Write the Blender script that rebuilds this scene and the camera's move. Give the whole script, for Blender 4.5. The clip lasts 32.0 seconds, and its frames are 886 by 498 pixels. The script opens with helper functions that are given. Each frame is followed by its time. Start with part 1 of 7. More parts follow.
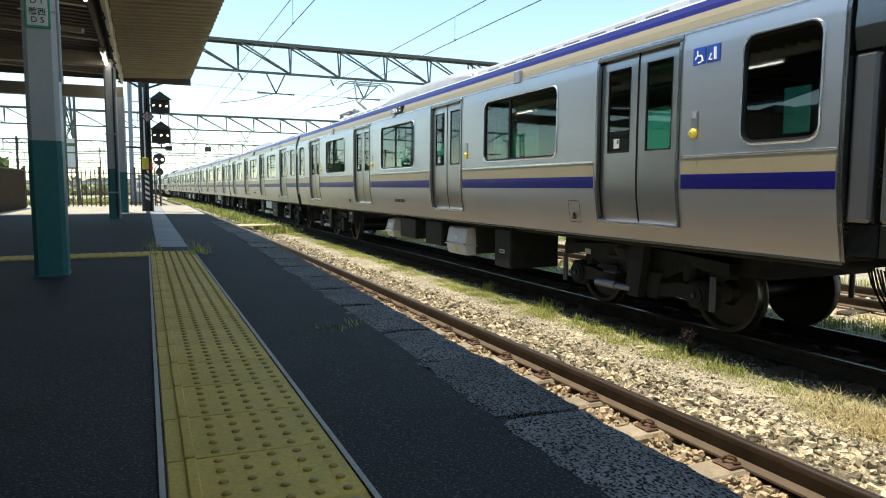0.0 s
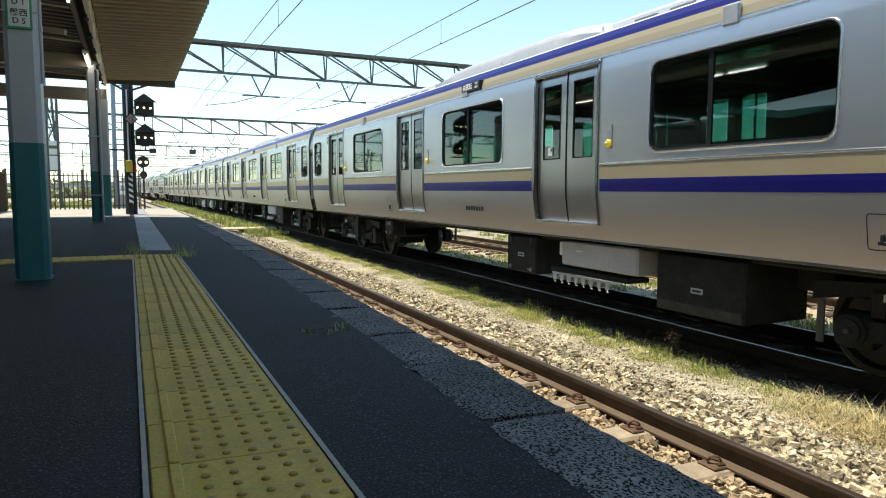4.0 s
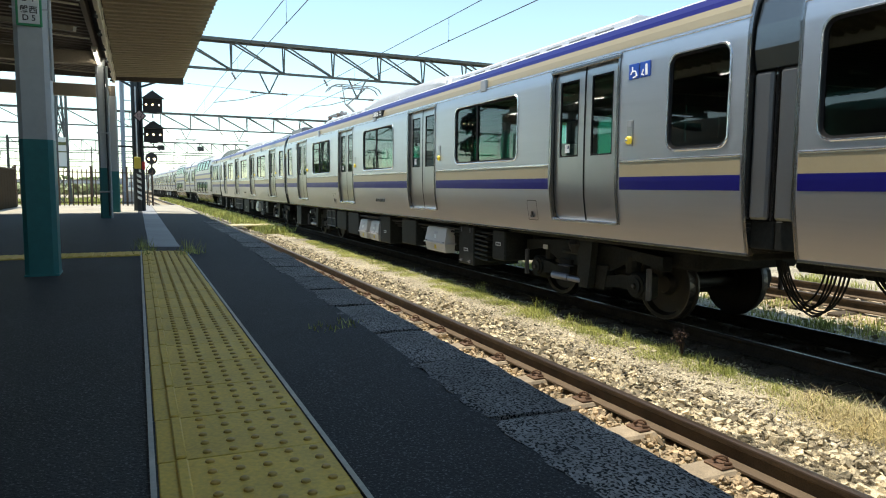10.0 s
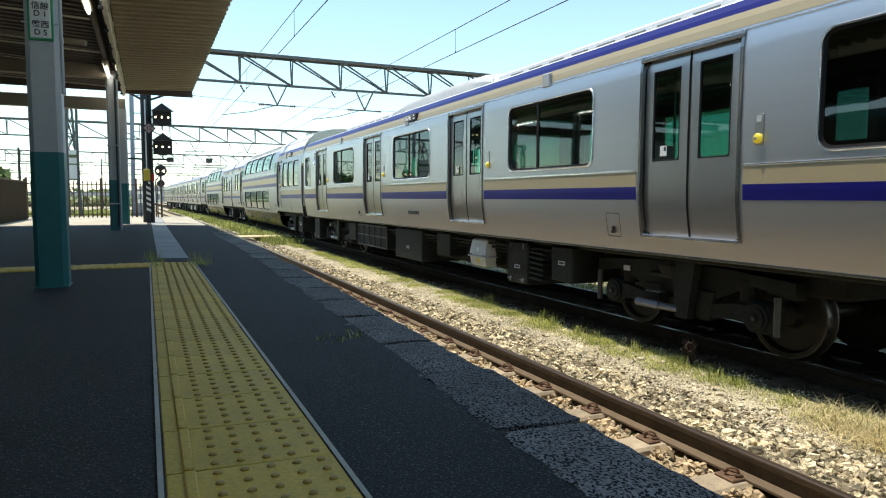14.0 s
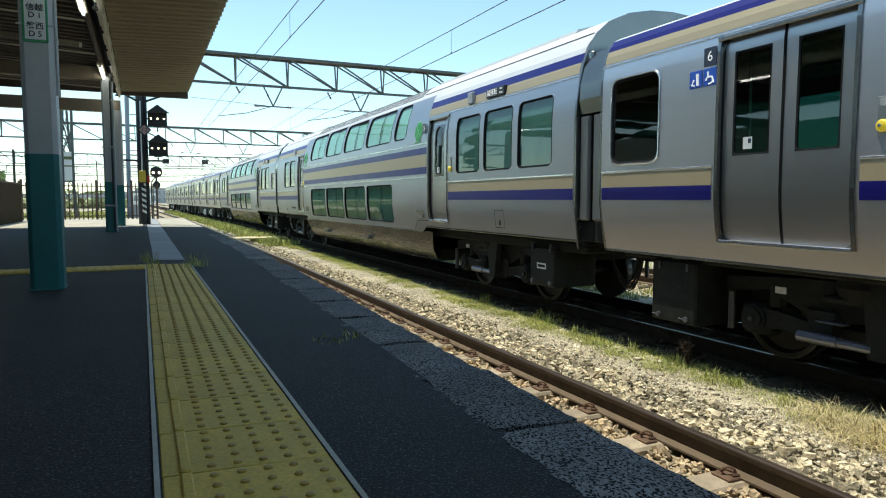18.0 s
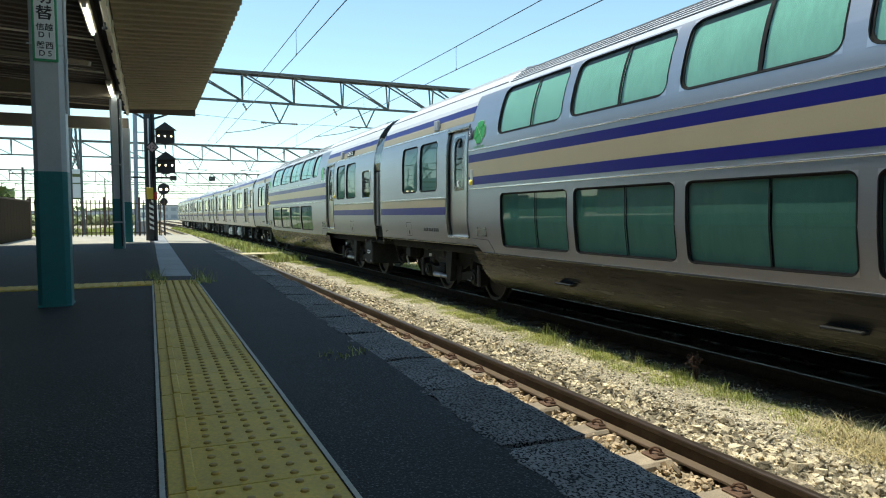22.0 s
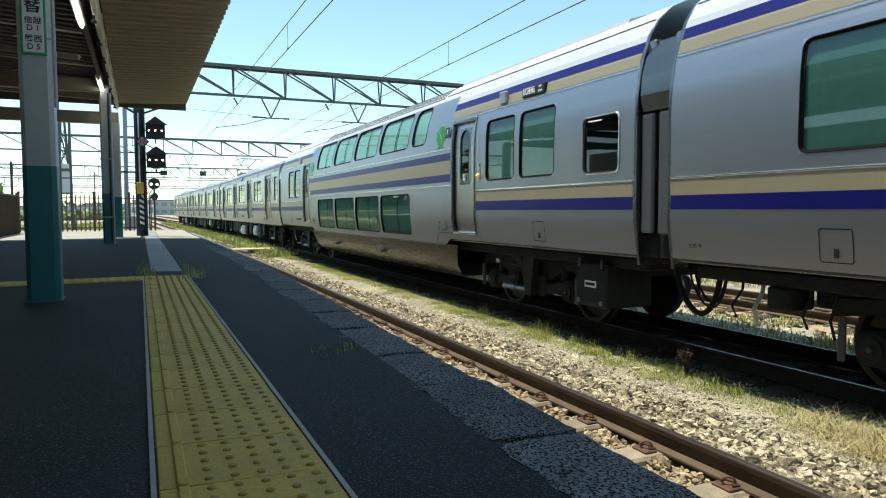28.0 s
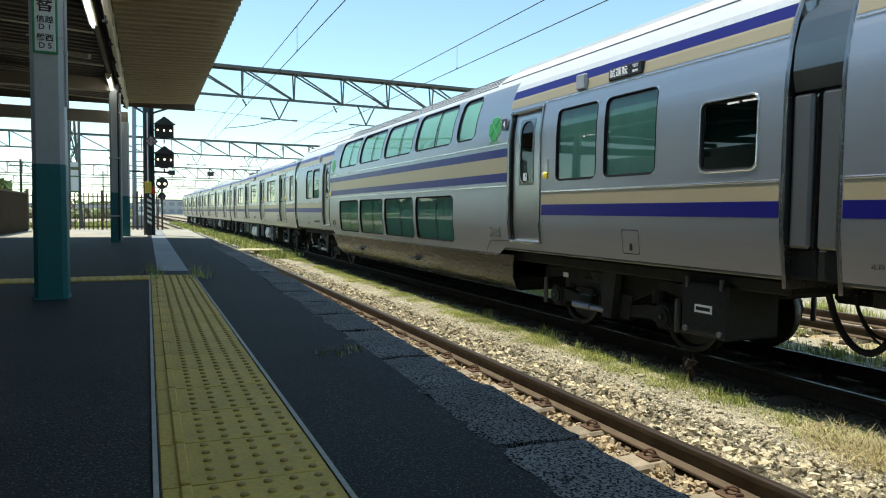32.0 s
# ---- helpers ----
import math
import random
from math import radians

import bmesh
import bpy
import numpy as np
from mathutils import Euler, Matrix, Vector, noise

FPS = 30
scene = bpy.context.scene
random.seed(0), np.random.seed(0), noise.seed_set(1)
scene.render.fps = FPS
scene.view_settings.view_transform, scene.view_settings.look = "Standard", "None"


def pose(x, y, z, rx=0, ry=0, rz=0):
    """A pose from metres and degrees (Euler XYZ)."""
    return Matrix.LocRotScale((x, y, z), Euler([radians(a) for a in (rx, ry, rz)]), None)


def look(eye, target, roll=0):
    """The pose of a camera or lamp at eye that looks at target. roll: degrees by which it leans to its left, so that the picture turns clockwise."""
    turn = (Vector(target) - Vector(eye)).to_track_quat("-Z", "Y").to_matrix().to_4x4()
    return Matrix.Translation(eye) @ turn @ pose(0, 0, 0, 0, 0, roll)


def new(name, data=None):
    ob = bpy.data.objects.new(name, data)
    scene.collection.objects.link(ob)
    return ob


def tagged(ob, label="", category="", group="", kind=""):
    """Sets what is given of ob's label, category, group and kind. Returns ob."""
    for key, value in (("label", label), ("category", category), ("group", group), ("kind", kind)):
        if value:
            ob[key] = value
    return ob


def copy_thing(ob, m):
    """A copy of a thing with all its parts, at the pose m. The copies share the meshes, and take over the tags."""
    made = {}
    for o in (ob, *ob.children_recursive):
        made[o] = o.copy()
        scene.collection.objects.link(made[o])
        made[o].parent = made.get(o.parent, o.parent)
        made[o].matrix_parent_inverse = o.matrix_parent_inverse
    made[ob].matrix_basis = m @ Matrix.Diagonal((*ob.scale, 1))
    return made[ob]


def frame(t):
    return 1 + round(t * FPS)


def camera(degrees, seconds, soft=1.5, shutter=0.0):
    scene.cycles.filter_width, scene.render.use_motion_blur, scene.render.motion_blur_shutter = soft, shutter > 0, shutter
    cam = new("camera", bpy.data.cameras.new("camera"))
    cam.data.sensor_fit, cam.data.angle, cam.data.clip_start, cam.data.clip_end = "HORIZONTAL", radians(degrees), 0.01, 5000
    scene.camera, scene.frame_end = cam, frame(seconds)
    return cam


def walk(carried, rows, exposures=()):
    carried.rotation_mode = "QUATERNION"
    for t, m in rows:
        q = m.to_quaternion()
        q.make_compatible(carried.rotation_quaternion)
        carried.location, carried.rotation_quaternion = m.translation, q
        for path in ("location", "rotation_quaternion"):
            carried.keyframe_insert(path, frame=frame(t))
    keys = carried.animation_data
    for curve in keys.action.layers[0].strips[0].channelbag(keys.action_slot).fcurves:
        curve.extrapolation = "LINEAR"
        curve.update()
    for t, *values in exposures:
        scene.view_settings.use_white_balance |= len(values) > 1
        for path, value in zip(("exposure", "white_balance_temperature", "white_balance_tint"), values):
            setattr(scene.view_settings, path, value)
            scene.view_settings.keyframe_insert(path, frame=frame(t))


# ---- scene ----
cam = camera(67.88, 32.0, soft=1.1)
EYE = (0.0, 0.0, 0.635)
CAM = [
    (0, -24.23, -5.34, -0.18), (0.5, -24.52, -5.24, -0.59), (1, -24.43, -5.20, -0.13), (1.5, -25.05, -5.22, -0.48), (2, -24.95, -5.74, -0.82),
    (2.5, -25.01, -5.22, -0.58), (3, -25.19, -4.78, -0.21), (3.5, -25.35, -5.03, -0.24), (5.5, -25.65, -5.17, 0.06), (6, -26.06, -5.11, -0.15),
    (6.5, -25.71, -5.46, -0.32), (7, -24.78, -5.13, -0.57), (7.5, -24.78, -5.27, -0.26), (8, -24.98, -5.38, -0.27), (8.5, -25.06, -5.03, -0.56),
    (9, -25.07, -4.96, -0.39), (9.5, -24.94, -5.04, 0.04), (10, -24.80, -5.29, -0.39), (10.5, -24.67, -5.41, -0.36), (11, -24.49, -5.77, -0.41),
    (11.5, -24.35, -5.43, -0.60), (12, -24.23, -5.12, -0.53), (12.5, -24.10, -4.85, -0.44), (13, -24.11, -4.66, -0.62), (13.5, -23.80, -4.68, -0.57),
    (14, -24.17, -4.37, -0.17), (14.5, -24.28, -4.10, 0.34), (15, -24.56, -4.22, 0.46), (15.5, -23.98, -4.33, 0.04), (17.5, -24.69, -4.07, 0.27),
    (18, -24.49, -4.30, -0.00), (18.5, -23.96, -3.82, -0.13), (19, -23.97, -3.41, -0.23), (19.5, -24.36, -3.30, -0.03), (20, -24.58, -3.33, 0.25),
    (20.5, -24.36, -3.60, 0.33), (21, -24.25, -3.41, 0.14), (21.5, -23.68, -3.34, -0.04), (22, -23.99, -2.99, 0.30), (22.5, -23.84, -2.94, 0.17),
    (23, -23.88, -2.99, 0.11), (23.5, -23.78, -2.92, 0.11), (24, -23.92, -3.04, 0.12), (24.5, -23.97, -3.09, 0.27), (25, -24.42, -3.26, 0.53),
    (25.5, -24.25, -3.17, 0.59), (27.5, -24.73, -3.62, 0.29), (28, -24.68, -3.40, 0.23), (28.5, -24.50, -3.29, 0.03), (29, -24.57, -3.33, 0.16),
    (29.5, -24.46, -3.18, -0.14), (30, -23.62, -3.39, 0.25), (30.5, -24.53, -3.24, 0.37), (31, -24.76, -3.43, -0.08), (31.5, -24.28, -3.18, -0.16),
    (32, -24.14, -3.08, -0.62),
]
TRAIN = [
    (0, -0.09), (1, 5.96), (2, 11.97), (3, 17.92), (3.5, 20.86), (5.5, 32.82), (7, 41.61), (8, 47.44), (9, 53.27), (10, 59.10),
    (11, 64.88), (12, 70.56), (13, 75.90), (14, 80.65), (15, 85.09), (15.5, 87.17), (17.5, 94.83), (18.5, 98.26), (19, 99.94), (20, 103.05),
    (21, 105.87), (22, 108.42), (23, 110.74), (24, 112.76), (25, 114.36), (25.5, 115.02), (27.5, 117.23), (28.5, 118.13),
    (29.25, 118.71), (30, 119.13), (30.5, 119.30), (31, 119.39), (32, 119.41),
]
walk(cam, [(t, pose(*EYE, 90 + p, r, y)) for t, y, p, r in CAM], [(0, 1.02, 7250, 10), (13, 1.02, 7200, 9), (19, 0.82, 6850, 4), (32, 0.82, 6850, 4)])

# ---- world and sun ----
SUN_UP, SUN_FROM = 75.0, 314.0          # elevation, bearing clockwise from +y
world = bpy.data.worlds.new("sky")
scene.world = world
world.use_nodes = True
wn = world.node_tree
sky = wn.nodes.new("ShaderNodeTexSky")
sky.sky_type, sky.sun_disc = "NISHITA", False
sky.sun_elevation, sky.sun_rotation = radians(SUN_UP), radians(SUN_FROM)
sky.air_density, sky.dust_density, sky.ozone_density = 0.82, 0.15, 2.6
wn.nodes["Background"].inputs["Strength"].default_value = 0.15
air = wn.nodes.new("ShaderNodeVectorMath")       # a faintly hazy, cyan summer sky
air.operation = "MULTIPLY"
air.inputs[1].default_value = (1.06, 1.11, 0.965)
wn.links.new(sky.outputs[0], air.inputs[0])
wn.links.new(air.outputs[0], wn.nodes["Background"].inputs["Color"])
sun_data = bpy.data.lights.new("sun", "SUN")
sun_data.energy, sun_data.angle, sun_data.color = 3.0, radians(0.55), (1.0, 0.96, 0.88)
sun = new("sun", sun_data)
to_sun = Vector((math.sin(radians(SUN_FROM)) * math.cos(radians(SUN_UP)), math.cos(radians(SUN_FROM)) * math.cos(radians(SUN_UP)), math.sin(radians(SUN_UP))))
sun.matrix_world = look(to_sun * 50, (0, 0, 0))

RAIL = -0.92           # top of the rails below the platform
rng = random.Random(7)


# ---- materials ----
def mat(name, col, rough=0.6, metal=0.0, var=0.18, scale=3.0, fine=60.0, bump=0.0, col2=None, spec=0.5, rvar=0.12, piece=0.0, island=0.0, stretch=(1, 1, 1), bdist=0.01, emit=0.0, speck=None):
    m = bpy.data.materials.new(name)
    m.use_nodes = True
    nt = m.node_tree
    n, l = nt.nodes, nt.links
    b = n["Principled BSDF"]
    co = n.new("ShaderNodeTexCoord")
    mp = n.new("ShaderNodeMapping")
    mp.inputs["Scale"].default_value = stretch
    l.new(co.outputs["Object"], mp.inputs["Vector"])
    big, small = n.new("ShaderNodeTexNoise"), n.new("ShaderNodeTexNoise")
    big.inputs["Scale"].default_value, big.inputs["Detail"].default_value = scale, 5
    small.inputs["Scale"].default_value, small.inputs["Detail"].default_value = fine, 4
    l.new(mp.outputs[0], big.inputs["Vector"])
    l.new(mp.outputs[0], small.inputs["Vector"])
    add = n.new("ShaderNodeMath")
    add.operation = "MULTIPLY_ADD"
    add.inputs[1].default_value = 0.5
    l.new(small.outputs[0], add.inputs[0])
    half = n.new("ShaderNodeMath")
    half.operation = "MULTIPLY"
    half.inputs[1].default_value = 0.5
    l.new(big.outputs[0], half.inputs[0])
    l.new(half.outputs[0], add.inputs[2])
    ramp = n.new("ShaderNodeValToRGB")
    ramp.color_ramp.elements[0].position, ramp.color_ramp.elements[1].position = 0.33, 0.67
    lo = [c * (1 - var) for c in col]
    hi = [min(1, c * (1 + var)) for c in (col2 or col)]
    ramp.color_ramp.elements[0].color, ramp.color_ramp.elements[1].color = (*lo, 1), (*hi, 1)
    l.new(add.outputs[0], ramp.inputs[0])
    out = ramp.outputs[0]
    if speck:
        sp_col, sp_scale, sp_lo, sp_hi = speck
        sn = n.new("ShaderNodeTexNoise")
        sn.inputs["Scale"].default_value, sn.inputs["Detail"].default_value = sp_scale, 2
        l.new(mp.outputs[0], sn.inputs["Vector"])
        sr_ = n.new("ShaderNodeMapRange")
        sr_.inputs["From Min"].default_value, sr_.inputs["From Max"].default_value = sp_lo, sp_hi
        l.new(sn.outputs[0], sr_.inputs["Value"])
        mx = n.new("ShaderNodeMix")
        mx.data_type = "RGBA"
        l.new(sr_.outputs[0], mx.inputs["Factor"])
        l.new(out, mx.inputs["A"])
        mx.inputs["B"].default_value = (*sp_col, 1)
        out = mx.outputs["Result"]
    if piece or island:
        src = n.new("ShaderNodeObjectInfo").outputs["Random"] if piece else n.new("ShaderNodeNewGeometry").outputs["Random Per Island"]
        mr = n.new("ShaderNodeMapRange")
        k = piece or island
        mr.inputs["To Min"].default_value, mr.inputs["To Max"].default_value = 1 - k, 1 + k
        l.new(src, mr.inputs["Value"])
        mul = n.new("ShaderNodeVectorMath")
        mul.operation = "SCALE"
        l.new(out, mul.inputs[0])
        l.new(mr.outputs[0], mul.inputs["Scale"])
        out = mul.outputs[0]
    l.new(out, b.inputs["Base Color"])
    rr = n.new("ShaderNodeMapRange")
    rr.inputs["To Min"].default_value, rr.inputs["To Max"].default_value = max(0.02, rough - rvar), min(1, rough + rvar)
    l.new(add.outputs[0], rr.inputs["Value"])
    l.new(rr.outputs[0], b.inputs["Roughness"])
    b.inputs["Metallic"].default_value = metal
    b.inputs["Specular IOR Level"].default_value = spec
    if bump:
        bp = n.new("ShaderNodeBump")
        bp.inputs["Strength"].default_value, bp.inputs["Distance"].default_value = bump, bdist
        l.new(add.outputs[0], bp.inputs["Height"])
        l.new(bp.outputs[0], b.inputs["Normal"])
    if emit:
        l.new(out, b.inputs["Emission Color"])
        b.inputs["Emission Strength"].default_value = emit
    return m


def glass(name, tint, rough=0.02, ior=1.5):
    m = bpy.data.materials.new(name)
    m.use_nodes = True
    n, l = m.node_tree.nodes, m.node_tree.links
    n.remove(n["Principled BSDF"])
    tr, gl, mx, fr = n.new("ShaderNodeBsdfTransparent"), n.new("ShaderNodeBsdfGlossy"), n.new("ShaderNodeMixShader"), n.new("ShaderNodeLayerWeight")
    tr.inputs["Color"].default_value = (*tint, 1)
    gl.inputs["Roughness"].default_value = rough
    f0 = ((ior - 1) / (ior + 1)) ** 2 * 1.9
    fr.inputs["Blend"].default_value = 0.5
    pw, ad = n.new("ShaderNodeMath"), n.new("ShaderNodeMath")
    pw.operation, ad.operation = "POWER", "MULTIPLY_ADD"
    pw.inputs[1].default_value, ad.inputs[1].default_value, ad.inputs[2].default_value = 5.0, 1 - f0, f0
    l.new(fr.outputs["Facing"], pw.inputs[0])
    l.new(pw.outputs[0], ad.inputs[0])
    l.new(ad.outputs[0], mx.inputs[0])
    l.new(tr.outputs[0], mx.inputs[1])
    l.new(gl.outputs[0], mx.inputs[2])
    l.new(mx.outputs[0], n["Material Output"].inputs["Surface"])
    return m


ASPHALT = mat("asphalt", (0.0285, 0.030, 0.0315), 0.75, var=0.5, scale=1.1, fine=120, bump=1.0, bdist=0.008, speck=((0.115, 0.12, 0.125), 150, 0.58, 0.68), spec=0.14)
TACTILE = mat("tactile_yellow", (0.60, 0.40, 0.06), 0.65, var=0.25, scale=4, fine=90, bump=0.2, piece=0.08, bdist=0.003)
# darker yellow than the tile, painting the shaded side of each dome
DOME = mat("shaded_dome", (0.40, 0.25, 0.045), 0.55, var=0.25, scale=9, fine=60)
EDGE_PAINT = mat("edge_paint", (0.40, 0.385, 0.33), 0.7, var=0.2, scale=6)
COPING = mat("coping_slab", (0.18, 0.175, 0.17), 0.7, var=0.45, scale=5, fine=60, bump=1.0, piece=0.25, bdist=0.01, rvar=0.12, speck=((0.004, 0.004, 0.004), 135, 0.505, 0.555), spec=0.12, stretch=(1, 0.75, 1))
CONCRETE = mat("concrete", (0.36, 0.35, 0.33), 0.85, var=0.22, scale=4, fine=80, bump=0.4, piece=0.08)
PALE_SLAB = mat("pale_slab", (0.30, 0.31, 0.32), 0.8, var=0.2, scale=3, fine=90, bump=0.3, piece=0.08)
END_SUNLIT = mat("sunlit_platform_end", (0.42, 0.385, 0.31), 0.9, var=0.25, scale=1.5, fine=40, bump=0.4)
RAIL_RUST = mat("rail_rust", (0.042, 0.029, 0.018), 0.6, 0.25, var=0.35, scale=6, fine=120, bump=0.3, col2=(0.092, 0.063, 0.039))
RAIL_FOOT = mat("dusty_lit_foot", (0.125, 0.088, 0.055), 0.85, 0.1, var=0.3, scale=6, fine=120, bump=0.3)
RAIL_TOP = mat("rail_head", (0.15, 0.11, 0.085), 0.36, 0.8, var=0.25, scale=2, fine=30, stretch=(1, 0.1, 1))
# web and head of the train's rails, both coloured dark to carry its shade
RAIL_SHADE = mat("shade_dark_rail", (0.045, 0.037, 0.030), 0.95, 0.0, var=0.3, scale=6, spec=0.0)
RAIL_HEAD_SHADE = mat("shade_dark_head", (0.03, 0.027, 0.024), 0.6, 0.3, var=0.15, scale=2, spec=0.2)
GLINT_LINE = mat("rail_glint", (0.30, 0.29, 0.27), 0.35, 0.85, var=0.2, scale=2)
SLEEPER = mat("sleeper_concrete", (0.30, 0.24, 0.165), 0.9, var=0.35, scale=9, fine=90, bump=0.5, piece=0.2)
CLIP = mat("clip_rust", (0.16, 0.095, 0.06), 0.65, 0.5, var=0.3, scale=20)
STONE = mat("ballast_stone", (0.19, 0.158, 0.10), 0.9, var=0.4, scale=9, fine=120, bump=0.6, island=0.75, col2=(0.56, 0.475, 0.325), spec=0.2)
RUST_STONE = mat("rusty_ballast", (0.30, 0.225, 0.14), 0.9, var=0.3, scale=9, fine=120, bump=0.4, island=0.5, col2=(0.45, 0.34, 0.21))
DRY = mat("dry_ground", (0.33, 0.285, 0.195), 0.95, var=0.5, scale=0.9, fine=48, bump=1.0, col2=(0.50, 0.44, 0.315), bdist=0.04, speck=((0.06, 0.052, 0.038), 80, 0.53, 0.61))
GRAVEL = mat("fine_gravel", (0.25, 0.215, 0.15), 0.9, var=0.4, scale=9, fine=120, island=0.8, col2=(0.50, 0.44, 0.33), spec=0.2)
MAST = mat("blue_grey_steel", (0.24, 0.29, 0.34), 0.55, 0.3, var=0.12, scale=3)
# pale tan so the mostly hidden bed reflects light onto the train's lower side
BED = mat("bed_dirt", (0.38, 0.315, 0.205), 0.95, var=0.4, scale=3, fine=40, bump=1.0, bdist=0.03)
# dark colour paints the shade in the gaps between ballast stones
SHADOW_BED = mat("gap_shade_bed", (0.07, 0.057, 0.04), 0.95, var=0.4, scale=6, fine=60, bump=1.0, bdist=0.03)
PLASTER = mat("unseen_wall_tan", (0.30, 0.27, 0.22), 0.8, var=0.12, scale=0.6, fine=8)
# bed colour darkened to stand for the deep shade under the train
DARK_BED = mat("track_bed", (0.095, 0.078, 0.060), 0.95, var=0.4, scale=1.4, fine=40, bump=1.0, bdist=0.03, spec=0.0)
GRASS = mat("grass", (0.25, 0.30, 0.065), 0.8, var=0.3, scale=1.2, island=0.5, col2=(0.46, 0.46, 0.145))
STRAW = mat("straw", (0.50, 0.41, 0.19), 0.85, var=0.3, scale=2, island=0.4)
STRAW_PALE = mat("pale_straw", (0.74, 0.65, 0.40), 0.85, var=0.3, scale=2, island=0.5, col2=(0.40, 0.32, 0.14))
WEED = mat("dead_weed", (0.045, 0.024, 0.016), 0.9, var=0.3, scale=4)
STEEL = mat("brushed_stainless", (0.59, 0.578, 0.585), 0.38, 0.94, var=0.03, scale=0.7, fine=5, stretch=(1, 0.25, 6), rvar=0.03)
# darker copy of the stainless, for the double-deck cars
STEEL_DARKER = mat("darker_stainless", (0.43, 0.43, 0.448), 0.40, 0.93, var=0.03, scale=0.7, fine=5, stretch=(1, 0.25, 6), rvar=0.03)
STEEL_BRIGHT = mat("polished_trim", (0.72, 0.72, 0.74), 0.22, 0.95, var=0.05, scale=2)
STEEL_DOOR = mat("door_stainless", (0.47, 0.458, 0.45), 0.30, 0.95, var=0.015, scale=0.7, fine=5, stretch=(1, 3, 0.3), rvar=0.02)
STEEL_END = mat("end_stainless", (0.27, 0.265, 0.255), 0.24, 0.95, var=0.1, scale=2)
CREAM = mat("cream_stripe", (0.37, 0.31, 0.195), 0.4, var=0.04, scale=2)
BLUE = mat("blue_stripe", (0.009, 0.0085, 0.145), 0.34, var=0.05, scale=2, spec=0.3)
ROOF_W = mat("roof_paint", (0.62, 0.63, 0.65), 0.45, var=0.08, scale=1.5, fine=20)
ROOF_G = mat("roof_gear_grey", (0.42, 0.43, 0.44), 0.5, var=0.12, scale=3, fine=30)
ROOF_DK = mat("roof_lid_grey", (0.17, 0.175, 0.18), 0.5, var=0.12, scale=3, fine=30)
RUBBER = mat("black_rubber", (0.010, 0.010, 0.0105), 0.75, var=0.2, spec=0.25)
UNDER = mat("underframe_black", (0.026, 0.027, 0.026), 0.8, var=0.35, scale=5, fine=40, bump=0.2, spec=0.08)
GEAR = mat("gear_charcoal", (0.017, 0.019, 0.018), 0.6, var=0.5, scale=4, fine=30, spec=0.14)
GEAR_W = mat("gear_box_white", (0.48, 0.48, 0.475), 0.5, var=0.08, scale=4)
WHEEL = mat("wheel_steel", (0.024, 0.022, 0.020), 0.5, 0.4, var=0.3, scale=6)
TREAD = mat("wheel_tread", (0.085, 0.08, 0.075), 0.38, 0.9, var=0.1)
SKIRT = mat("skirt_dirty_steel", (0.020, 0.021, 0.019), 0.26, 0.35, var=0.45, scale=1.6, fine=9, stretch=(1, 0.22, 2.4), bump=0.35, bdist=0.03, rvar=0.10, col2=(0.036, 0.035, 0.030), spec=0.25)
GAP_GREY = mat("gap_panel_grey", (0.17, 0.172, 0.176), 0.34, 0.6, var=0.06, scale=2)
GAP_STEEL = mat("gap_cover_steel", (0.21, 0.204, 0.19), 0.2, 0.95, var=0.08, scale=2)
BACKING_DK = mat("dark_green_backing", (0.05, 0.085, 0.075), 0.8, var=0.1)
DAMPER_ROD = mat("damper_steel", (0.16, 0.165, 0.20), 0.32, 0.7, var=0.15, scale=8)
DAMPER = mat("damper_grey", (0.05, 0.052, 0.06), 0.45, var=0.2, scale=8)
LINING = mat("interior_lining", (0.42, 0.42, 0.41), 0.6, var=0.06)
FLOOR_IN = mat("interior_floor", (0.12, 0.12, 0.125), 0.6, var=0.15)
SEAT = mat("seat_moquette", (0.035, 0.045, 0.10), 0.9, var=0.25, fine=60)
BLIND = mat("roller_blind", (0.86, 0.90, 0.84), 0.85, var=0.10, scale=1.5, fine=8, stretch=(1, 3, 1))
PANE = glass("green_tint_glass", (0.22, 0.45, 0.385))
PANE_DK = glass("privacy_glass", (0.14, 0.24, 0.22))
PANE_GREEN = glass("deep_green_glass", (0.285, 0.45, 0.41), ior=1.5)
# same green glass in a paler tint, to paint the sun on the upper blinds
PANE_UP = glass("green_glass_sunlit", (0.48, 0.72, 0.64))
TEAL = mat("teal_paint", (0.009, 0.14, 0.14), 0.45, var=0.12, scale=5, fine=30)
GREY_PAINT = mat("grey_paint", (0.42, 0.44, 0.44), 0.5, var=0.06, scale=4, fine=30)
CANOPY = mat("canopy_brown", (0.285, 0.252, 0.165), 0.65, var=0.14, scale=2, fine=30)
# darker copy of the brown for the left sheet, cover, fascias and inner beam
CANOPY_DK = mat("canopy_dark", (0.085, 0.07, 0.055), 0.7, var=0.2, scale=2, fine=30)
BEAM = mat("beam_cream", (0.60, 0.56, 0.45), 0.6, var=0.12, scale=3, fine=30)
GIRDER = mat("girder_tan", (0.20, 0.165, 0.115), 0.65, var=0.12, scale=3, fine=30)
IRON = mat("dark_iron", (0.035, 0.04, 0.042), 0.6, 0.3, var=0.3, scale=5)
GALV = mat("gantry_steel", (0.10, 0.113, 0.113), 0.6, 0.4, var=0.3, scale=3)
FENCE = mat("fence_brown", (0.085, 0.055, 0.035), 0.7, var=0.25, scale=5)
SIGN_W = mat("sign_white", (0.72, 0.75, 0.73), 0.5, var=0.04)
SIGN_G = mat("sign_green", (0.03, 0.28, 0.12), 0.5, var=0.08)
